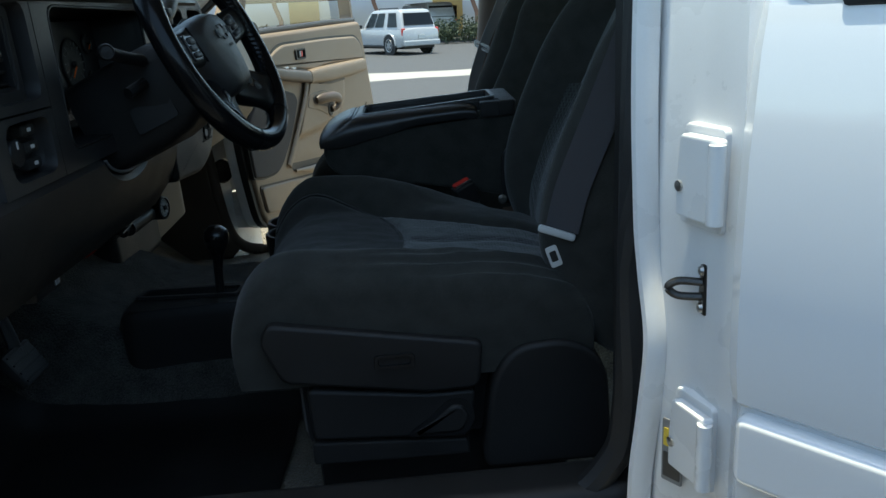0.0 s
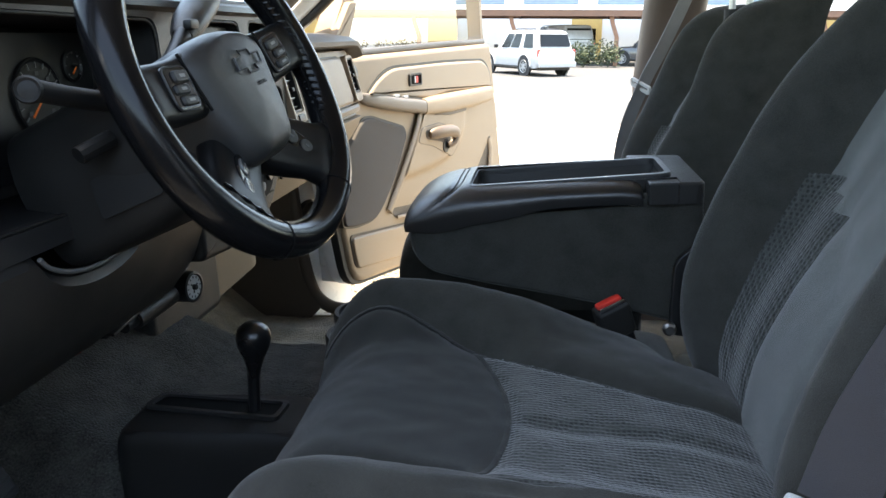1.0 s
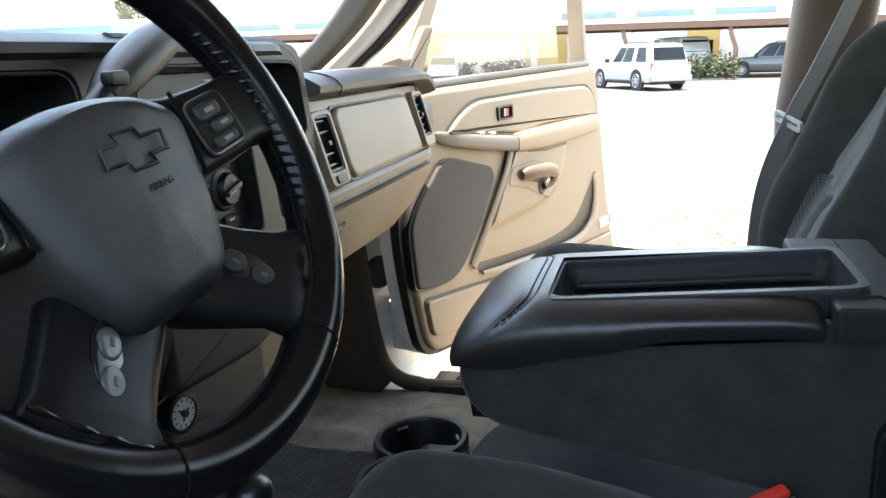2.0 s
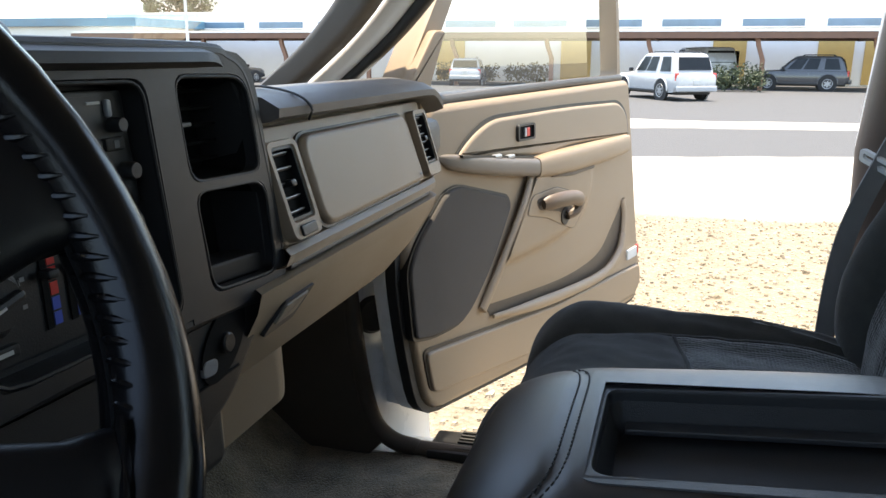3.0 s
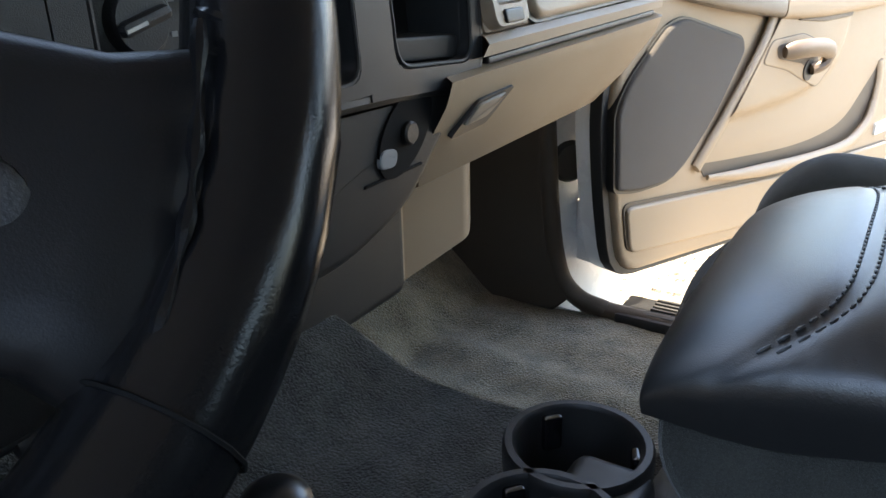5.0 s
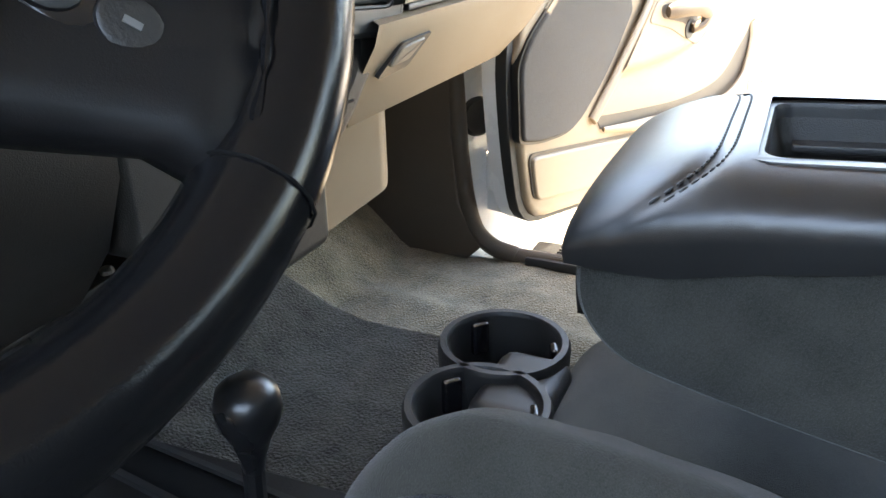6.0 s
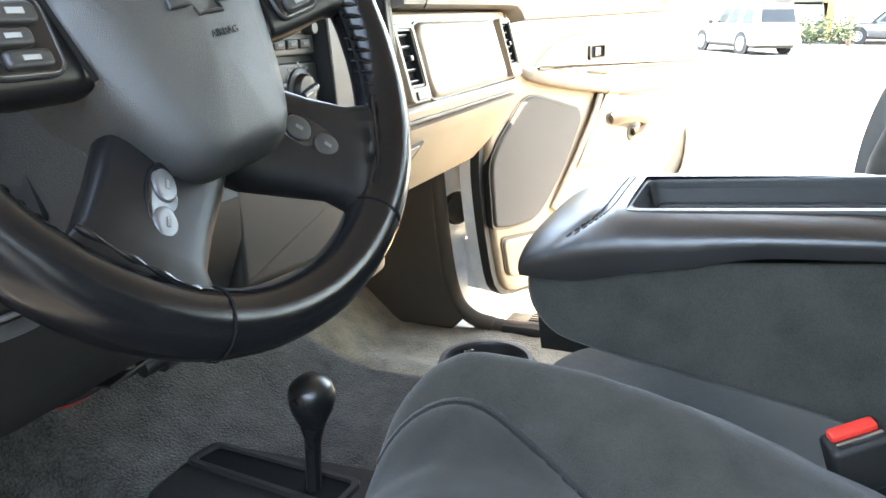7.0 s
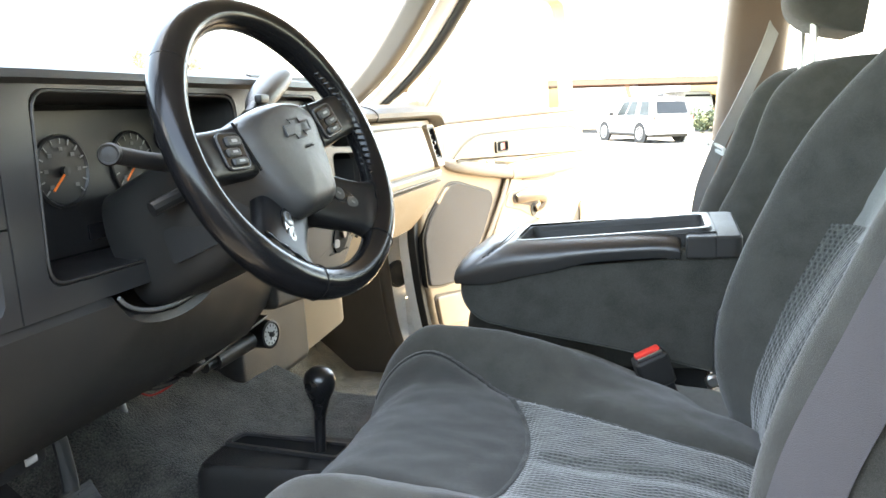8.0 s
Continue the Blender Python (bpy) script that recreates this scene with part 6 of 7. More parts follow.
    lt = part("lower_trim", slab(lo_trim, d0 - 0.03 * (1 if d1 > 0 else -1), d1 * 0.4, sm, 0.006, 3), CHARCOAL, seat)
    part("lower_rail_cover", slab(rounded([(-0.085, 1.064), (0.115, 1.060), (0.113, 1.083), (-0.084, 1.096)], 0.005), d0 - 0.03 * (1 if d1 > 0 else -1), d1 * 0.2, sm, 0.004), CHARCOAL, lt)
    part("recline_recess", slab(rounded([(0.034, 1.096), (0.110, 1.091), (0.125, 1.115), (0.117, 1.140), (0.094, 1.144), (0.070, 1.122)], 0.010, 4), 0, d1 * 0.55, sm), BLACK, lt)
    part("recline_lever", slab(rounded([(0.042, 1.099), (0.106, 1.097), (0.118, 1.118), (0.110, 1.134), (0.096, 1.137), (0.075, 1.118)], 0.010, 4), 0, d1 * 0.85, sm, 0.005, 3), CHARCOAL, lt, "rounded recline lever")
    hip = rounded([(0.128, 1.04), (0.295, 1.04), (0.292, 1.16), (0.276, 1.192), (0.239, 1.211), (0.177, 1.207), (0.147, 1.165)], [0.022, 0.022, 0.03, 0.03, 0.03, 0.03, 0.03], 5)
    part("hinge_cover", slab(hip, d0 - 0.03 * (1 if d1 > 0 else -1), d1 * 0.8, sm, 0.008, 4), CHARCOAL, seat, "rounded charcoal hinge cover")
    return seat


build_seat("driver_seat", "charcoal velour bucket seat with worn door-side bolster", -0.40, "front seats", -1)
build_seat("passenger_seat", "charcoal velour bucket seat beside the open door", 0.408, "front seats", 1, 0.0, 0.395, 0.520, 1.0, 1.652, -0.022, PASSENGER_BOLSTER, 7.0)
# rear bench
bench = thing("rear_bench", "dark cloth rear bench seat", "bench seat", (1.05, 0, 0.96))
part("cushion", pad(lambda u, v, k: (0.82 + 0.46 * u, -0.66 + 1.32 * v, 1.10 + (0.17 + 0.01 * math.sin(v * 9)) * k), 20, 40, 5), VELOUR, bench, smooth=60)
part("backrest", pad(lambda u, v, k: (1.33 + 0.12 * v - 0.11 * k, -0.66 + 1.32 * u, 1.22 + 0.52 * v + 0.02 * k), 40, 20, 5), VELOUR, bench, smooth=60)
part("bench_base", rbox((1.06, 0, 1.03), (0.42, 1.28, 0.15), 0.02), VELOUR_SIDE, bench)

# ---- centre console, folded down as an armrest ----
con = thing("centre_console", "charcoal fold-down centre armrest with padded vinyl lid and tray", "armrest", (0.08, -0.01, 1.27))
body = rounded([(-0.082, 1.405), (-0.084, 1.366), (-0.062, 1.339), (-0.006, 1.326), (0.13, 1.302), (0.252, 1.272), (0.262, 1.36), (0.256, 1.428), (0.19, 1.432), (0.01, 1.424), (-0.05, 1.412)], [0.006, 0.02, 0.03, 0.06, 0.05, 0.02, 0.03, 0.01, 0.02, 0.05, 0.02], 5)
core = [Vector((p[0], min(p[1], 1.405))) for p in body]
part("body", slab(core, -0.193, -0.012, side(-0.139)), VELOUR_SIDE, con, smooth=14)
for w0, w1 in ((-0.014, 0.0), (-0.205, -0.191)):
    part("side_panel", slab(body, w0, w1, side(-0.139), 0.006, 3), VELOUR, con, "dark cloth console side", smooth=14)
LX, LY, LL, LW = -0.092, -0.149, 0.284, 0.215


def lid_seam(v):
    return 0.235 - 0.16 * abs(2 * v - 1) ** 6


def lid(u, v, k):
    x = LX + LL * u
    y = LY + LW * v
    top = 1.437 + 0.012 * u - 0.020 * max(0.0, 1 - u / 0.30) ** 2.2 + 0.003 * math.sin(math.pi * v)
    side_drop = 0.005 * (abs(2 * v - 1) ** 4)
    low_ = 1.390 + 0.030 * smoothstep(0.10, 0.75, u) + 0.003 * noise.noise((u * 5, v * 3, 4))
    seam = 0.0030 * groove(u - lid_seam(v), 0.014)
    # small puckers in the vinyl along the side below the seam
    wr = 0.0005 * math.sin(150 * u + 5 * noise.noise((u * 12, k * 4, 2))) * smoothstep(0.12, 0.2, u) * (1 - smoothstep(0.45, 0.7, u)) * math.sin(math.pi * min(1.0, k)) * (1 if v < 0.5 else 0)
    gx, gy = 1 - 0.035 * (1 - k), 1 - 0.05 * (1 - k)
    yc_ = LY + LW / 2
    return (0.05 + (x - 0.05) * gx, yc_ + (y - yc_) * gy - wr, low_ + (top - side_drop - low_ - seam) * k)


def in_tray(u, v):
    x, y = LX + LL * u, LY + LW * v
    return -0.010 < x and -0.108 < y < 0.002


a, b = pad(lid, 70, 50, (6.5, 5.0), in_tray)
b.free()
part("lid", a, VINYL, con, "padded black vinyl lid", smooth=60)
def lid_at(u, v):
    return Vector(lid(u, v, max(0.0, 1 - abs(2 * v - 1) ** 5.0) ** (1 / 5.0) * max(0.0, 1 - abs(2 * u - 1) ** 6.5) ** (1 / 6.5)))


for off in (-0.011, 0.011):
    run = [lid_at(lid_seam(0.05 + 0.9 * k / 90) + off, 0.05 + 0.9 * k / 90) + Vector((0, 0, 0.0004)) for k in range(91)]
    for k in range(0, 89, 2):
        part("stitch", tube([run[k], run[k].lerp(run[k + 1], 0.5), run[k + 1].lerp(run[k + 2], 0.3)], [0.0004, 0.0008, 0.0004], 6), BEZEL, con)
tilt = Matrix.Translation((0.1005, -0.053, 1.4415)) @ pose(0, 0, 0, 0, -3.2, 0)
part("tray_rim", ring(rect(-0.118, -0.064, 0.124, 0.062, 0.016, 6), rect(-0.109, -0.055, 0.116, 0.053, 0.013, 6), -0.014, 0.0045, tilt, 0.003), BEZEL, con, "satin black tray rim")
pts_t, pts_b = rect(-0.110, -0.056, 0.117, 0.054, 0.013), rect(-0.103, -0.049, 0.110, 0.047, 0.010)
part("tray", loft([[(p.x, p.y, 0.0) for p in pts_t], [(p.x, p.y, -0.024) for p in pts_b]], caps=False, m=tilt), CHARCOAL, con, "recessed black tray")
part("tray_floor", slab(rect(-0.106, -0.052, 0.113, 0.050, 0.011), -0.028, -0.0225, tilt), CHARCOAL, con)
part("tray_surround", ring(rect(-0.119, -0.066, 0.129, 0.066, 0.004, 6), rect(-0.116, -0.062, 0.122, 0.060, 0.016, 6), -0.016, -0.0005, tilt, 0.001), CHARCOAL, con)
part("tray_step", rbox((0.0, 0.040, -0.016), (0.198, 0.012, 0.004), 0.001, m=tilt), BEZEL, con)
# hinge block: one moulding round the tray's rear end
bm = slab(rounded([(0.2255, -0.1445), (0.257, -0.143), (0.260, 0.062), (0.2255, 0.0635)], [0.003, 0.012, 0.012, 0.003], 4), 1.422, 1.4465, Matrix.Identity(4), 0.004, 3)
slab(rounded([(0.194, -0.147), (0.229, -0.1455), (0.229, -0.117), (0.194, -0.117)], 0.004, 3), 1.422, 1.4463, Matrix.Identity(4), 0.003, 3, bm)
slab(rounded([(0.188, 0.011), (0.229, 0.011), (0.229, 0.0645), (0.188, 0.066)], 0.004, 3), 1.422, 1.4463, Matrix.Identity(4), 0.003, 3, bm)
part("tail_block", bm, CHARCOAL, con, "charcoal hinge block")
part("tail_skirt", rbox((0.2385, -0.041, 1.431), (0.034, 0.196, 0.026), 0.003), CHARCOAL, con)
mid = thing("centre_cushion", "dark cloth middle seat cushion under the armrest", "seat cushion", (0.05, -0.01, 1.1))
part("cushion", pad(lambda u, v, k: (-0.145 + 0.41 * u, -0.165 + 0.32 * v, 1.13 + (0.105 - 0.065 * smoothstep(0.35, 0.85, u) - 0.03 * max(0.0, 1 - u / 0.2) ** 2 + 0.006 * math.sin(3 * v)) * k), 30, 24, 4), VELOUR, mid, smooth=60)
part("base", rbox((0.08, -0.01, 1.06), (0.36, 0.28, 0.16), 0.02), VELOUR_SIDE, mid)
# buckles
def buckle(x, y, z, lean, owner_label):
    bk = thing("belt_buckle", owner_label, "buckle", (x, y, z - 0.08), group="belt buckles")
    M = Matrix.Translation((x, y, z)) @ pose(0, 0, 0, 8, lean, 20)
    part("case", rbox((0, 0, -0.022), (0.040, 0.024, 0.042), 0.005, 3, m=M), CHARCOAL, bk)
    part("boot", rbox((0, 0, -0.058), (0.034, 0.020, 0.036), 0.005, 3, m=M), BLACK, bk)
    part("release", rbox((0, 0.003, 0.0005), (0.031, 0.011, 0.007), 0.003, 2, m=M), RED, bk, "red release button")
    part("slot", rbox((0, -0.008, 0.0015), (0.030, 0.003, 0.004), 0.001, m=M), STEEL, bk)
    part("stalk", strap([M @ Vector((0, 0, -0.06)), M @ Vector((0.01, 0, -0.12))], 0.03, 0.006, (1, 0, 0)), BLACK, bk)


buckle(0.150, -0.186, 1.317, -20, "black belt buckle with a red button beside the console")
clip = thing("console_bolt", "small steel bolt on the console pivot", "bolt", (0.215, -0.15, 1.27))
part("head", revolve([(0.008, 0), (0.008, 0.005), (0.005, 0.008), (0, 0.008)], pose(0.222, -0.15, 1.275, 90, 0, 0), 10), STEEL, clip)
arm = thing("console_pivot", "black console pivot arm", "bracket", (0.24, -0.15, 1.3))
part("arm", slab(rounded([(0.222, 1.265), (0.262, 1.26), (0.262, 1.365), (0.245, 1.372), (0.225, 1.355)], 0.012), 0, 0.008, side(-0.14), 0.003), BLACK, arm)

# ---- belts ----
db = thing("seat_belt", "grey driver seat belt hanging over the backrest edge", "seat belt", (0.33, -0.69, 1.3), group="seat belts")
dpath = spline([(0.415, -0.665, 1.80), (0.362, -0.642, 1.66), (0.322, -0.617, 1.548), (0.288, -0.610, 1.465), (0.258, -0.608, 1.395), (0.243, -0.610, 1.345)], 8)
part("webbing", strap(dpath, 0.040, 0.0025, (0.92, -0.38, -0.1)), BELT, db)
part("tongue", rbox((0, 0, 0), (0.046, 0.008, 0.009), 0.003, m=Matrix.Translation((0.236, -0.614, 1.343)) @ pose(0, 0, 0, 0, 22, 0)), WHITEMARK, db, "steel belt tongue")
part("tongue_tip", ring(rect(-0.007, -0.026, 0.007, 0.0, 0.003), rect(-0.004, -0.020, 0.004, -0.006, 0.0015), -0.001, 0.0015, flip(((0.95, 0, 0.3), (-0.3, 0, 0.95), (0, -1, 0), (0.226, -0.624, 1.330))), 0.0005), WHITEMARK, db)
pb = thing("seat_belt", "passenger seat belt hanging by the pillar, daylight put into its colour", "seat belt", (0.28, 0.62, 1.3), group="seat belts")
part("webbing", strap(spline([(0.43, 0.735, 1.96), (0.405, 0.71, 1.80), (0.375, 0.69, 1.70), (0.318, 0.66, 1.580), (0.277, 0.64, 1.502), (0.238, 0.64, 1.385), (0.225, 0.66, 1.20)], 8), 0.027, 0.0025, (0.55, 0.2, -0.5)), BELT_LIT, pb)
part("ring", ring(rect(-0.032, -0.008, 0.032, 0.010, 0.006), rect(-0.026, -0.002, 0.026, 0.005, 0.002), -0.003, 0.003, facing(0.272, 0.638, 1.500, 0) @ pose(0, 0, 0, 0, 30, 20)), WHITEMARK, pb, "pale belt ring")

# ---- cup holder and transfer lever ----
cups = thing("cup_holder", "black twin cup holder ahead of the middle seat", "cup holder", (-0.17, 0, 1.07))
for x, y in ((-0.172, -0.040), (-0.184, 0.048)):
    part("cup", revolve([(0.046, -0.115), (0.0535, -0.02), (0.054, -0.004), (0.052, 0.0), (0.047, 0.0), (0.044, -0.004), (0.040, -0.075), (0.0, -0.076)], pose(x, y, 1.222), 32), BEZEL, cups, "round black cup")
    for a in (20, 140, 260):
        part("cup_finger", rbox((0.041, 0, -0.02), (0.008, 0.016, 0.03), 0.003, m=pose(x, y, 1.222, 0, 0, a)), GLOSS, cups)
part("bridge", rbox((-0.155, 0.008, 1.185), (0.06, 0.09, 0.06), 0.012, 3), BEZEL, cups)
part("foot", rbox((-0.13, 0.005, 1.11), (0.10, 0.20, 0.10), 0.012), BLACK, cups)
tc = thing("transfer_lever", "black shift lever in a charcoal floor housing", "gear lever", (-0.36, -0.12, 1.06))
hous = rounded([(-0.475, -0.205), (-0.215, -0.195), (-0.225, -0.072), (-0.475, -0.082)], 0.03, 4)
part("housing", loft([[(p.x + 0.0 * k, p.y, z) for p in hous] for z, k in ((0.955, 0),)] + [[(-0.345 + (p.x + 0.345) * k, -0.135 + (p.y + 0.135) * k, z) for p in hous] for k, z in ((1.0, 1.10), (0.98, 1.125), (0.93, 1.138), (0.86, 1.142))]), CHARCOAL, tc, "charcoal housing")
# Black slab over the housing top: the slot's depth shade put into colour.
part("slot", slab(rounded([(-0.452, -0.128), (-0.272, -0.150), (-0.270, -0.112), (-0.445, -0.098)], 0.008), 1.10, 1.1435), VOID, tc, "black slab standing for the shaded slot")
part("slot_rim", ring(rounded([(-0.462, -0.134), (-0.264, -0.158), (-0.262, -0.106), (-0.453, -0.091)], 0.010), rounded([(-0.452, -0.128), (-0.272, -0.150), (-0.270, -0.112), (-0.445, -0.098)], 0.008), 1.135, 1.147), BEZEL, tc)
part("stem", tube([(-0.325, -0.128, 1.12), (-0.318, -0.132, 1.20)], 0.008, 10), BLACK, tc)
part("knob", revolve([(0.0075, 0.0), (0.009, 0.012), (0.014, 0.030), (0.021, 0.046), (0.0225, 0.058), (0.020, 0.069), (0.012, 0.076), (0.0, 0.078)], Matrix.Translation((-0.319, -0.1315, 1.175)) @ pose(0, 0, 0, 4, 6, 0), 24), KNOB, tc, "pear-shaped satin black knob", smooth=70)
for o in tc.children_recursive:
    if o.name.split(".")[0] in ("stem", "knob"):
        o.data.transform(Matrix.Translation((0.020, -0.002, 0.018)))


# ---- the lot beyond ----
WALL = material("white_stucco", (0.78, 0.76, 0.72), 0.9, vary=0.06, scale=0.6, grain=0.5, grain_scale=40)
FASCIA = material("brown_fascia", (0.16, 0.085, 0.055), 0.7, vary=0.2, scale=2)
POST = material("brown_post", (0.20, 0.10, 0.06), 0.7, vary=0.2, scale=5)
DOORS = material("ochre_door", (0.55, 0.36, 0.12), 0.7, vary=0.1, scale=2)
SHADE_GLASS = material("blue_window", (0.10, 0.17, 0.24), 0.15, vary=0.2, scale=1)
LEAF = material("hedge_leaf", (0.040, 0.056, 0.026), 0.7, vary=0.5, scale=3)
BARK = material("bark", (0.13, 0.10, 0.07), 0.9, vary=0.3, scale=20, grain=0.6, grain_scale=80)
SUVPAINT = material("silver_white_paint", (0.34, 0.35, 0.36), 0.22, vary=0.03, coat=0.5)
DARKPAINT = material("dark_grey_paint", (0.05, 0.052, 0.055), 0.2, vary=0.1, coat=0.5)
TYRE = material("tyre_rubber", (0.018, 0.018, 0.018), 0.85, vary=0.2)
CARGLASS = material("tinted_glass", (0.015, 0.018, 0.02), 0.06, vary=0.1)
LAMP = material("red_lamp", (0.5, 0.04, 0.03), 0.25, vary=0.1)


def vehicle(name, label, at, heading, length, width, height, paint, clear=0.30, van=False):
    """A parked car: body with hood and flared arches, inset cabin, windows, wheels, lamps, bumpers. Local x runs to the nose."""
    car = thing(name, label, "car", at)
    M = Matrix.Translation(at) @ Matrix.Rotation(heading, 4, "Z")
    L, W, H = length, width, height
    h = W / 2
    belt = clear + (H - clear) * (0.50 if not van else 0.48)
    x_a, x_b, x_c, x_d = (0.20 * L, 0.05 * L, -0.41 * L, -0.475 * L) if not van else (0.36 * L, 0.24 * L, -0.44 * L, -0.48 * L)
    tyre = 0.215 * H if not van else 0.34

    def sec(x, zb, zt, w):
        return [(x, -w * 0.95, zb), (x, -w, zb + 0.25 * (zt - zb)), (x, -w, zb + 0.72 * (zt - zb)), (x, -w * 0.95, zt - 0.05), (x, -w * 0.80, zt), (x, 0, zt + 0.02), (x, w * 0.80, zt), (x, w * 0.95, zt - 0.05), (x, w, zb + 0.72 * (zt - zb)), (x, w, zb + 0.25 * (zt - zb)), (x, w * 0.95, zb)]

    part("body", loft([sec(0.5 * L, clear + 0.12, belt - 0.26, h * 0.78), sec(0.485 * L, clear + 0.04, belt - 0.14, h * 0.90), sec(0.44 * L, clear, belt - 0.07, h * 0.97), sec(0.30 * L, clear, belt - 0.02, h), sec(x_a, clear, belt + 0.01, h), sec(-0.3 * L, clear, belt + 0.01, h), sec(-0.45 * L, clear + 0.03, belt + 0.01, h * 0.98), sec(-0.49 * L, clear + 0.08, belt - 0.01, h * 0.95), sec(-0.5 * L, clear + 0.14, belt - 0.05, h * 0.90)], m=M), paint, car, smooth=50)

    def ring_at(x0, x1, k, z):
        return [(p.x, p.y, z) for p in rounded([(x0, -h * k), (x1, -h * k), (x1, h * k), (x0, h * k)], 0.16, 3)]

    part("cabin", loft([ring_at(x_d, x_a, 0.93, belt - 0.03), ring_at(x_c - 0.035 * L, x_b + 0.5 * (x_a - x_b), 0.865, (belt + H) / 2), ring_at(x_c - 0.01 * L, x_b + 0.08 * (x_a - x_b), 0.80, H - 0.10), ring_at(x_c + 0.005 * L, x_b - 0.01 * L, 0.76, H - 0.035), ring_at(x_c + 0.05 * L, x_b - 0.05 * L, 0.66, H)], m=M), paint, car, smooth=50)

    def wall(t):
        return 0.93 - 0.13 * t - 0.01 * math.sin(math.pi * t)

    def pane(name_, corners, thick=0.012):
        bm = bmesh.new()
        bm.faces.new([bm.verts.new(M @ Vector(p)) for p in corners])
        bmesh.ops.solidify(bm, geom=bm.faces[:], thickness=thick)
        part(name_, bm, CARGLASS, car, smooth=0)

    for sg in (-1, 1):
        spans = [(0.10, 0.31), (0.34, 0.56), (0.66, 0.90)] if not van else [(0.02, 0.25)]
        for f0, f1 in spans:
            def at_side(f, t):
                xa, xb = x_a + (x_d - x_a) * f, x_b + (x_c - x_b) * f
                zz = belt + 0.06 + (H - 0.19 - belt) * t
                tt = (zz - belt) / (H - belt)
                return (xa + (xb - xa) * tt, sg * (h * wall(tt) + 0.016), zz)
            pane("side_window", [at_side(f, t) for f, t in ((f0, 0), (f1, 0), (f1, 1), (f0, 1))])
    for xa, xb, sg, t0 in ((x_d, x_c - 0.01 * L, -1, 0.16), (x_a, x_b, 1, 0.06)):
        pane("rear_window" if sg < 0 else "windscreen", [(xa + (xb - xa) * t + sg * 0.02, s_ * h * wall(t) * 0.86, belt + (H - belt) * t) for t, s_ in ((t0, -1), (t0, 1), (0.80, 1), (0.80, -1))])
    part("bumper", rbox((-0.5 * L - 0.03, 0, clear + 0.17), (0.16, W * 0.94, 0.22), 0.05, 3, m=M), paint, car)
    part("underside", rbox((-0.02 * L, 0, clear + 0.02), (0.90 * L, W * 0.80, 0.16), 0.04, m=M), BLACK, car)
    part("front_bumper", rbox((0.49 * L, 0, clear + 0.14), (0.14, W * 0.88, 0.20), 0.05, 3, m=M), paint, car)
    for sg in (-1, 1):
        part("tail_lamp", rbox((-0.482 * L, sg * h * 0.87, belt - 0.14), (0.10, 0.17, 0.30), 0.03, m=M), LAMP, car, "red tail lamp")
        part("head_lamp", rbox((0.478 * L, sg * h * 0.70, belt - 0.26), (0.08, 0.32, 0.15), 0.03, m=M), CHROME, car)
        part("mirror", rbox((x_a - 0.16, sg * (h + 0.08), belt + 0.10), (0.12, 0.18, 0.15), 0.04, m=M), BLACK, car)
        part("sill", rbox((0.0, sg * (h - 0.01), clear + 0.05), (0.40 * L, 0.07, 0.11), 0.03, m=M), BLACK, car)
        for xx in (0.31 * L, -0.29 * L):
            AX = M @ Matrix.Translation((xx, sg * (h - 0.005), tyre)) @ pose(0, 0, 0, -90 * sg, 0, 0)
            part("wheel_arch", revolve([(0.0, 0), (tyre + 0.075, 0), (tyre + 0.075, 0.018), (0.0, 0.018)], AX, 28), TYRE, car)
            part("arch_flare", tube([AX @ Vector(((tyre + 0.085) * math.cos(a), -(tyre + 0.085) * math.sin(a) * 1.0, 0.012)) for a in [math.pi * k / 18 for k in range(19)]], 0.032, 8), paint, car)
            WM = M @ Matrix.Translation((xx, sg * (h - 0.07), tyre)) @ pose(0, 0, 0, -90 * sg, 0, 0)
            wh = part("wheel", revolve([(0.0, -0.11), (tyre - 0.07, -0.11), (tyre - 0.01, -0.08), (tyre, 0.0), (tyre - 0.01, 0.08), (tyre - 0.10, 0.105), (0.0, 0.09)], WM, 28), TYRE, car)
            r_ = tyre - 0.12
            part("rim", revolve([(r_, 0.09), (r_ - 0.01, 0.112), (r_ - 0.05, 0.098), (0.06, 0.105), (0.0, 0.112)], WM, 24), SILVER, wh, "alloy rim")
            for k in range(6):
                part("rim_gap", rbox((r_ * 0.62, 0, 0.108), (r_ * 0.42, 0.055, 0.012), 0.005, 1, m=WM @ pose(0, 0, 0, 0, 0, 60 * k)), BLACK, wh)
    part("number_plate", rbox((-0.5 * L - 0.02, 0, clear + 0.42), (0.02, 0.32, 0.16), 0.01, m=M), WHITEMARK, car)
    if not van:
        for sg in (-1, 1):
            part("roof_rail", tube([M @ Vector((x_b - 0.35, sg * h * 0.62, H - 0.02)), M @ Vector((x_b - 0.45, sg * h * 0.62, H + 0.05)), M @ Vector((x_c + 0.35, sg * h * 0.62, H + 0.05)), M @ Vector((x_c + 0.25, sg * h * 0.62, H - 0.02))], 0.022, 8), BLACK, car)
    return car


f = Vector((-0.55, 0.835, 0))
vehicle("suv", "silver-white four-door SUV parked on the asphalt", Vector((-0.69, 31.5, 0)) + Vector((0.835, 0.55, 0)) * 0.8 + f * 1.39 - Vector((0.05, 0, 0)), math.atan2(f.y, f.x), 4.75, 1.87, 1.80, SUVPAINT)
vehicle("dark_suv", "dark grey SUV parked under the carport", Vector((5.6, 43.6, 0)), math.pi - 0.10, 4.6, 1.85, 1.72, DARKPAINT)
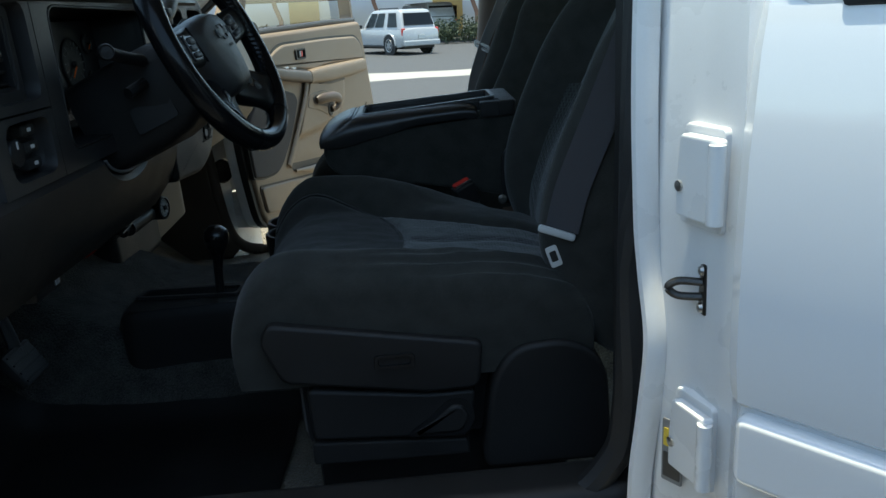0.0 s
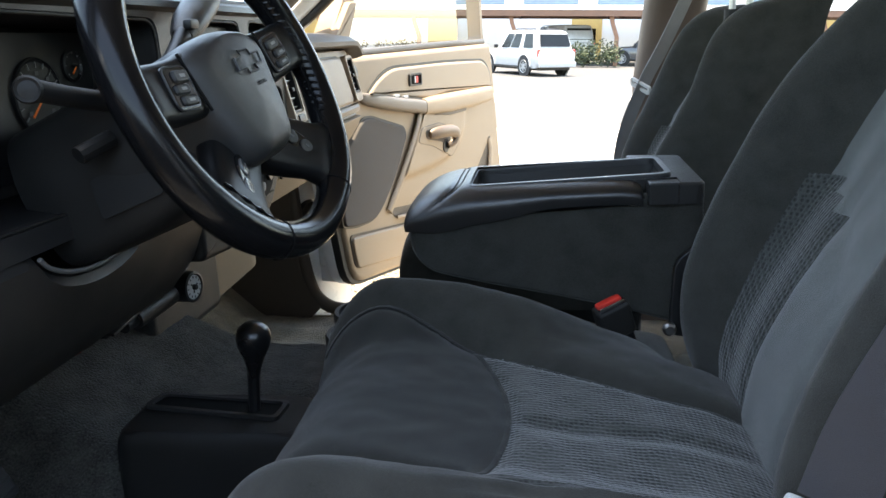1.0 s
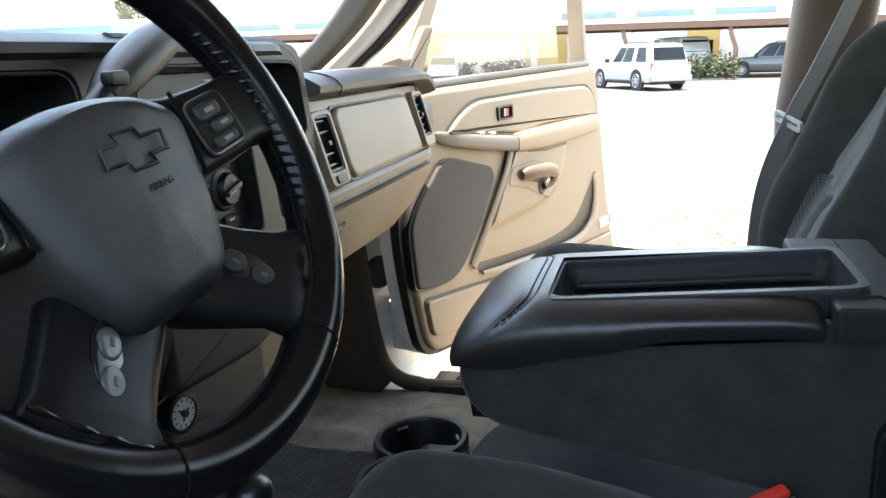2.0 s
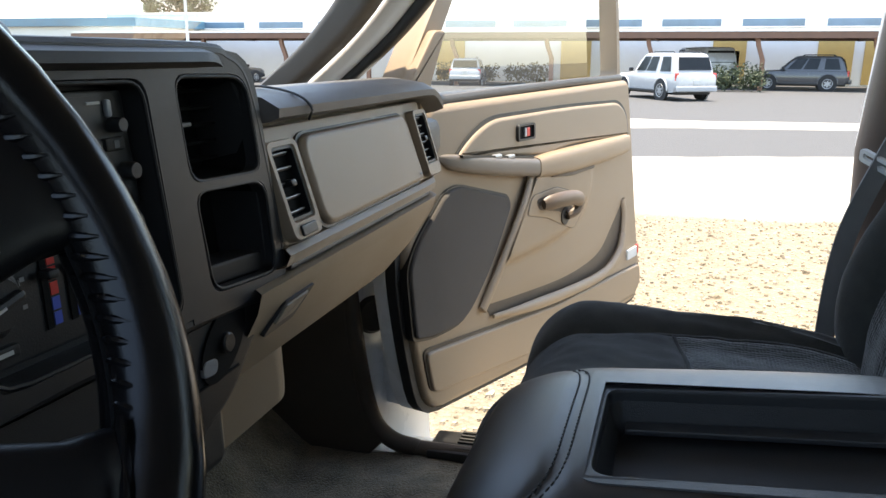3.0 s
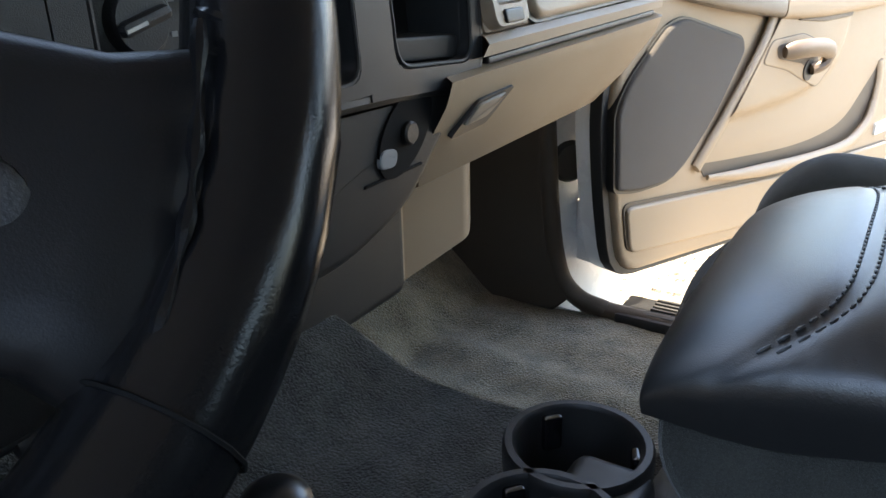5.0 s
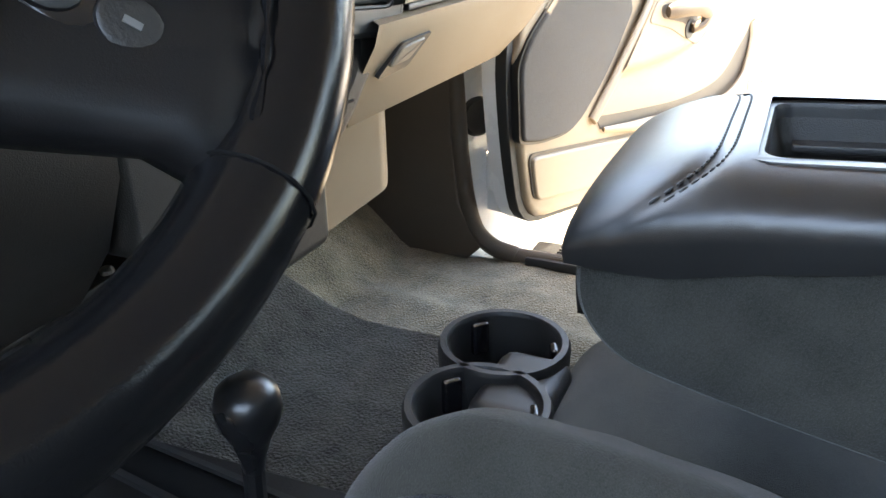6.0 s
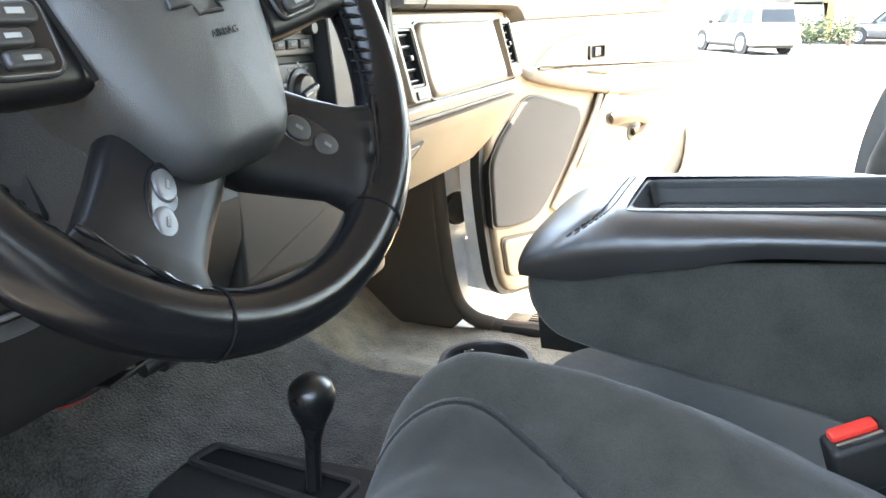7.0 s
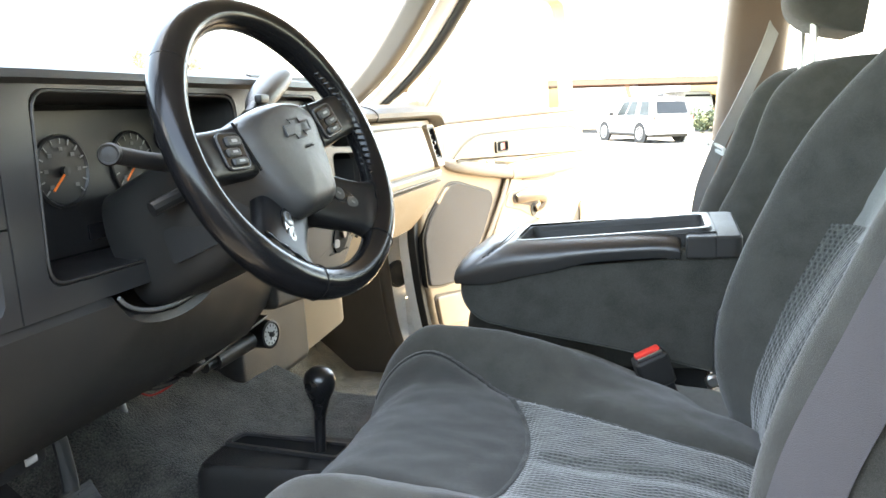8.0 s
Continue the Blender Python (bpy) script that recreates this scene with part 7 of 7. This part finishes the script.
vehicle("van", "white van parked under the carport", Vector((0.9, 46.5, 0)), math.radians(112), 5.2, 2.0, 2.15, SUVPAINT, van=True)
vehicle("parked_car", "pale car parked by the long building", Vector((-12.0, 44.0, 0)), math.radians(100), 4.6, 1.8, 1.5, SUVPAINT)
vehicle("parked_car", "dark car parked beside the lamp post", Vector((-25.5, 40.0, 0)), math.radians(75), 4.6, 1.8, 1.5, DARKPAINT)

# carport
cp = thing("carport", "long brown carport with slanting posts", "carport", (0, 44, 0))
part("fascia", rbox((-8, 42.0, 2.72), (60, 0.12, 0.34), 0.02), FASCIA, cp, "brown timber fascia")
part("roof", rbox((-8, 45.2, 2.92), (60, 6.6, 0.10), 0.02), WALL, cp, "pale flat roof")
part("beam", rbox((-8, 47.8, 2.66), (60, 0.15, 0.30), 0.02), FASCIA, cp)
for i in range(12):
    x = 3.7 + 5.3 * (2 - i)
    part("post", loft([[(x + dx + sx * 0.11, 42.25 + sy * 0.11, z) for sx, sy in ((-1, -1), (1, -1), (1, 1), (-1, 1))] for dx, z in ((0.0, 0.0), (0.0, 1.5), (-0.25, 2.2), (-0.32, 2.58))]), POST, cp)
    part("rafter", rbox((x, 45.0, 2.60), (0.12, 5.8, 0.22), 0.01), FASCIA, cp)
# building with ochre doors behind, and its upper storey
hs = thing("building", "long white stucco building with ochre doors", "building", (0, 52, 0))
part("wall", rbox((-5, 50.5, 2.2), (74, 0.4, 4.4), 0.02), WALL, hs)
part("upper_wall", rbox((-5, 55.0, 4.4), (74, 0.4, 8.8), 0.02), WALL, hs)
part("roof", rbox((-5, 52.8, 4.45), (74, 5.2, 0.18), 0.04), WALL, hs)
for i in (0, 2, 3, 5, 8, 11):
    x = 4.3 + 2.45 * (5 - i) - (i // 2) * 0.9
    d = part("door", rbox((x, 50.26, 1.35), (1.9, 0.10, 2.5), 0.03), DOORS, hs, "ochre door")
    part("door_frame", rbox((x, 50.28, 2.66), (2.1, 0.12, 0.12), 0.02), WALL, d)
for i in range(14):
    x = 14 - i * 4.6
    w_ = part("window", rbox((x, 50.28, 3.62), (3.4, 0.10, 0.42), 0.02), SHADE_GLASS, hs, "blue strip window")
    part("window_sill", rbox((x, 50.26, 3.36), (3.5, 0.14, 0.08), 0.02), WALL, w_)
# Flat black panel paints the shaded recess behind the van.
part("dark_bay", rbox((1.5, 50.26, 1.0), (3.2, 0.10, 2.0), 0.02), BLACK, hs, "flat black panel standing for a shaded recess")
# far left: low building with blue roof band, seen over the dashboard
lb = thing("low_building", "low pale building with a blue roof band", "building", (-44, 46, 0))
part("wall", rbox((-52, 47.5, 1.7), (36, 9, 3.4), 0.05), WALL, lb)
part("roof_band", rbox((-52, 47.4, 3.6), (37, 9.6, 0.55), 0.05), material("blue_roof", (0.10, 0.22, 0.30), 0.5, vary=0.1, scale=1), lb, "blue roof band")
for i in range(7):
    part("window", rbox((-36.5 - i * 4.6, 42.96, 1.7), (1.8, 0.10, 1.3), 0.02), SHADE_GLASS, lb)
# lamp post
lp = thing("lamp_post", "slim pale parking lot lamp post", "street lamp", (-25.2, 36, 0))
part("pole", tube([(-25.2, 36, 0), (-25.2, 36, 7.5)], [0.09, 0.06], 10), WALL, lp)
part("base", rbox((-25.2, 36, 0.4), (0.5, 0.5, 0.8), 0.06), WALL, lp)
part("lamp_head", rbox((-25.2, 35.5, 7.5), (0.35, 1.1, 0.18), 0.05), WALL, lp)


def leaves(name, spots, size, seed, mat, parent=None, label="", per=40):
    """Many small leaf blades scattered through balls of foliage."""
    rnd = random.Random(seed)
    verts, faces = [], []
    for (cx, cy, cz, r) in spots:
        for _ in range(per):
            d = Vector((rnd.gauss(0, 1), rnd.gauss(0, 1), rnd.gauss(0, 1))).normalized() * r * rnd.random() ** 0.35
            p = Vector((cx, cy, cz)) + d
            if p.z < 0.02:
                continue
            a = Vector((rnd.gauss(0, 1), rnd.gauss(0, 1), rnd.gauss(0, 1))).normalized()
            b = a.cross(Vector((rnd.gauss(0, 1), rnd.gauss(0, 1), rnd.gauss(0, 1)))).normalized()
            s = size * rnd.uniform(0.6, 1.3)
            n = len(verts)
            verts += [p - a * s, p + b * s * 0.4, p + a * s, p - b * s * 0.4]
            faces.append((n, n + 1, n + 2, n + 3))
    me = bpy.data.meshes.new(name)
    me.from_pydata([tuple(v) for v in verts], [], faces)
    me.materials.append(mat)
    ob = new(name, me)
    if parent:
        ob.parent = parent
        ob.matrix_parent_inverse = Matrix.Translation(parent.location).inverted()
    if label:
        ob["label"] = label
    return ob


rnd = random.Random(4)
hedge = [(1.4 + 2.2 * rnd.random(), 40.2 + 0.9 * rnd.random(), 0.35 + 0.75 * rnd.random(), 0.38) for _ in range(46)]
tagged(leaves("hedge", hedge, 0.09, 5, LEAF), "low clipped green hedge before the carport", "hedge", kind="stuff")
hedge = [(-15.0 + 7 * rnd.random(), 47 + 1.5 * rnd.random(), 0.3 + 0.6 * rnd.random(), 0.45) for _ in range(40)]
tagged(leaves("shrubs", hedge, 0.12, 6, material("dry_shrub", (0.16, 0.13, 0.055), 0.8, vary=0.4, scale=3)), "dry yellowish shrubs by the building", "shrub", kind="stuff")


def tree(x, y, h, seed):
    rnd = random.Random(seed)
    t = thing("tree", "green broadleaf tree behind the low building", "tree", (x, y, 0), group="trees")
    bmk = tube(spline([(x, y, 0), (x + 0.1, y, h * 0.3), (x - 0.1, y, h * 0.6)], 5), [0.30 - 0.018 * i for i in range(11)], 10)
    spots = []
    for k in range(9):
        a, e = rnd.uniform(0, 6.28), rnd.uniform(0.4, 1.1)
        tip = Vector((x + math.cos(a) * h * 0.26, y + math.sin(a) * h * 0.26, h * (0.55 + 0.38 * rnd.random())))
        bmk = tube([(x, y, h * (0.28 + 0.3 * k / 9)), (Vector((x, y, h * 0.5)) + tip) / 2, tip], [0.12, 0.08, 0.03], 6, bm=bmk)
        for _ in range(7):
            spots.append((tip.x + rnd.gauss(0, h * 0.07), tip.y + rnd.gauss(0, h * 0.07), tip.z + rnd.gauss(0, h * 0.06), h * rnd.uniform(0.05, 0.10)))
    part("trunk", bmk, BARK, t)
    leaves("crown", spots, 0.16, seed, LEAF, t, "uneven green crown", 70)


tree(-38, 54, 9.0, 3)
tree(-30, 62, 7.5, 8)

# loose stones near the open door
def stones():
    rnd = random.Random(11)
    verts, faces = [], []
    for _ in range(9000):
        x, y = rnd.uniform(-1.6, 3.6), 0.95 + 6.8 * rnd.random() ** 1.3
        s = rnd.uniform(0.006, 0.022) * (1.6 if rnd.random() < 0.06 else 1)
        n = len(verts)
        a = rnd.uniform(0, 6.28)
        for k in range(5):
            b = a + 6.283 * k / 5
            q = s * rnd.uniform(0.7, 1.2)
            verts.append((x + q * math.cos(b), y + q * math.sin(b), -0.002))
        for k in range(5):
            b = a + 0.3 + 6.283 * k / 5
            q = s * rnd.uniform(0.45, 0.8)
            verts.append((x + q * math.cos(b), y + q * math.sin(b), s * rnd.uniform(0.5, 0.9)))
        for k in range(5):
            j = (k + 1) % 5
            faces.append((n + k, n + j, n + 5 + j, n + 5 + k))
        faces.append(tuple(n + 5 + k for k in range(5)))
    me = bpy.data.meshes.new("gravel")
    me.from_pydata(verts, [], faces)
    m = material("gravel_stone", (0.24, 0.19, 0.13), 0.9, vary=0.3, scale=30)
    nt = m.node_tree
    geo = nt.nodes.new("ShaderNodeNewGeometry")
    ramp = nt.nodes.new("ShaderNodeValToRGB")
    ramp.color_ramp.elements[0].color, ramp.color_ramp.elements[1].color = (0.15, 0.115, 0.072, 1), (0.36, 0.30, 0.215, 1)
    nt.links.new(geo.outputs["Random Per Island"], ramp.inputs[0])
    nt.links.new(ramp.outputs[0], nt.nodes["Principled BSDF"].inputs["Base Color"])
    me.materials.append(m)
    tagged(new("gravel", me), "scattered pale brown gravel beside the truck", "gravel", kind="stuff")


stones()

# the far side of the lot lies on the slope
SLOPE = Matrix.Translation((-2, 0, 0)) @ Matrix.Rotation(math.atan(0.042), 4, "Y") @ Matrix.Translation((2, 0, 0))
for top in [o for o in scene.objects if o.parent is None and o.name.split(".")[0] in ("suv", "dark_suv", "van", "parked_car", "carport", "building", "low_building", "lamp_post", "hedge", "shrubs", "tree")]:
    for o in (top, *top.children_recursive):
        if o.data:
            o.data.transform(SLOPE)
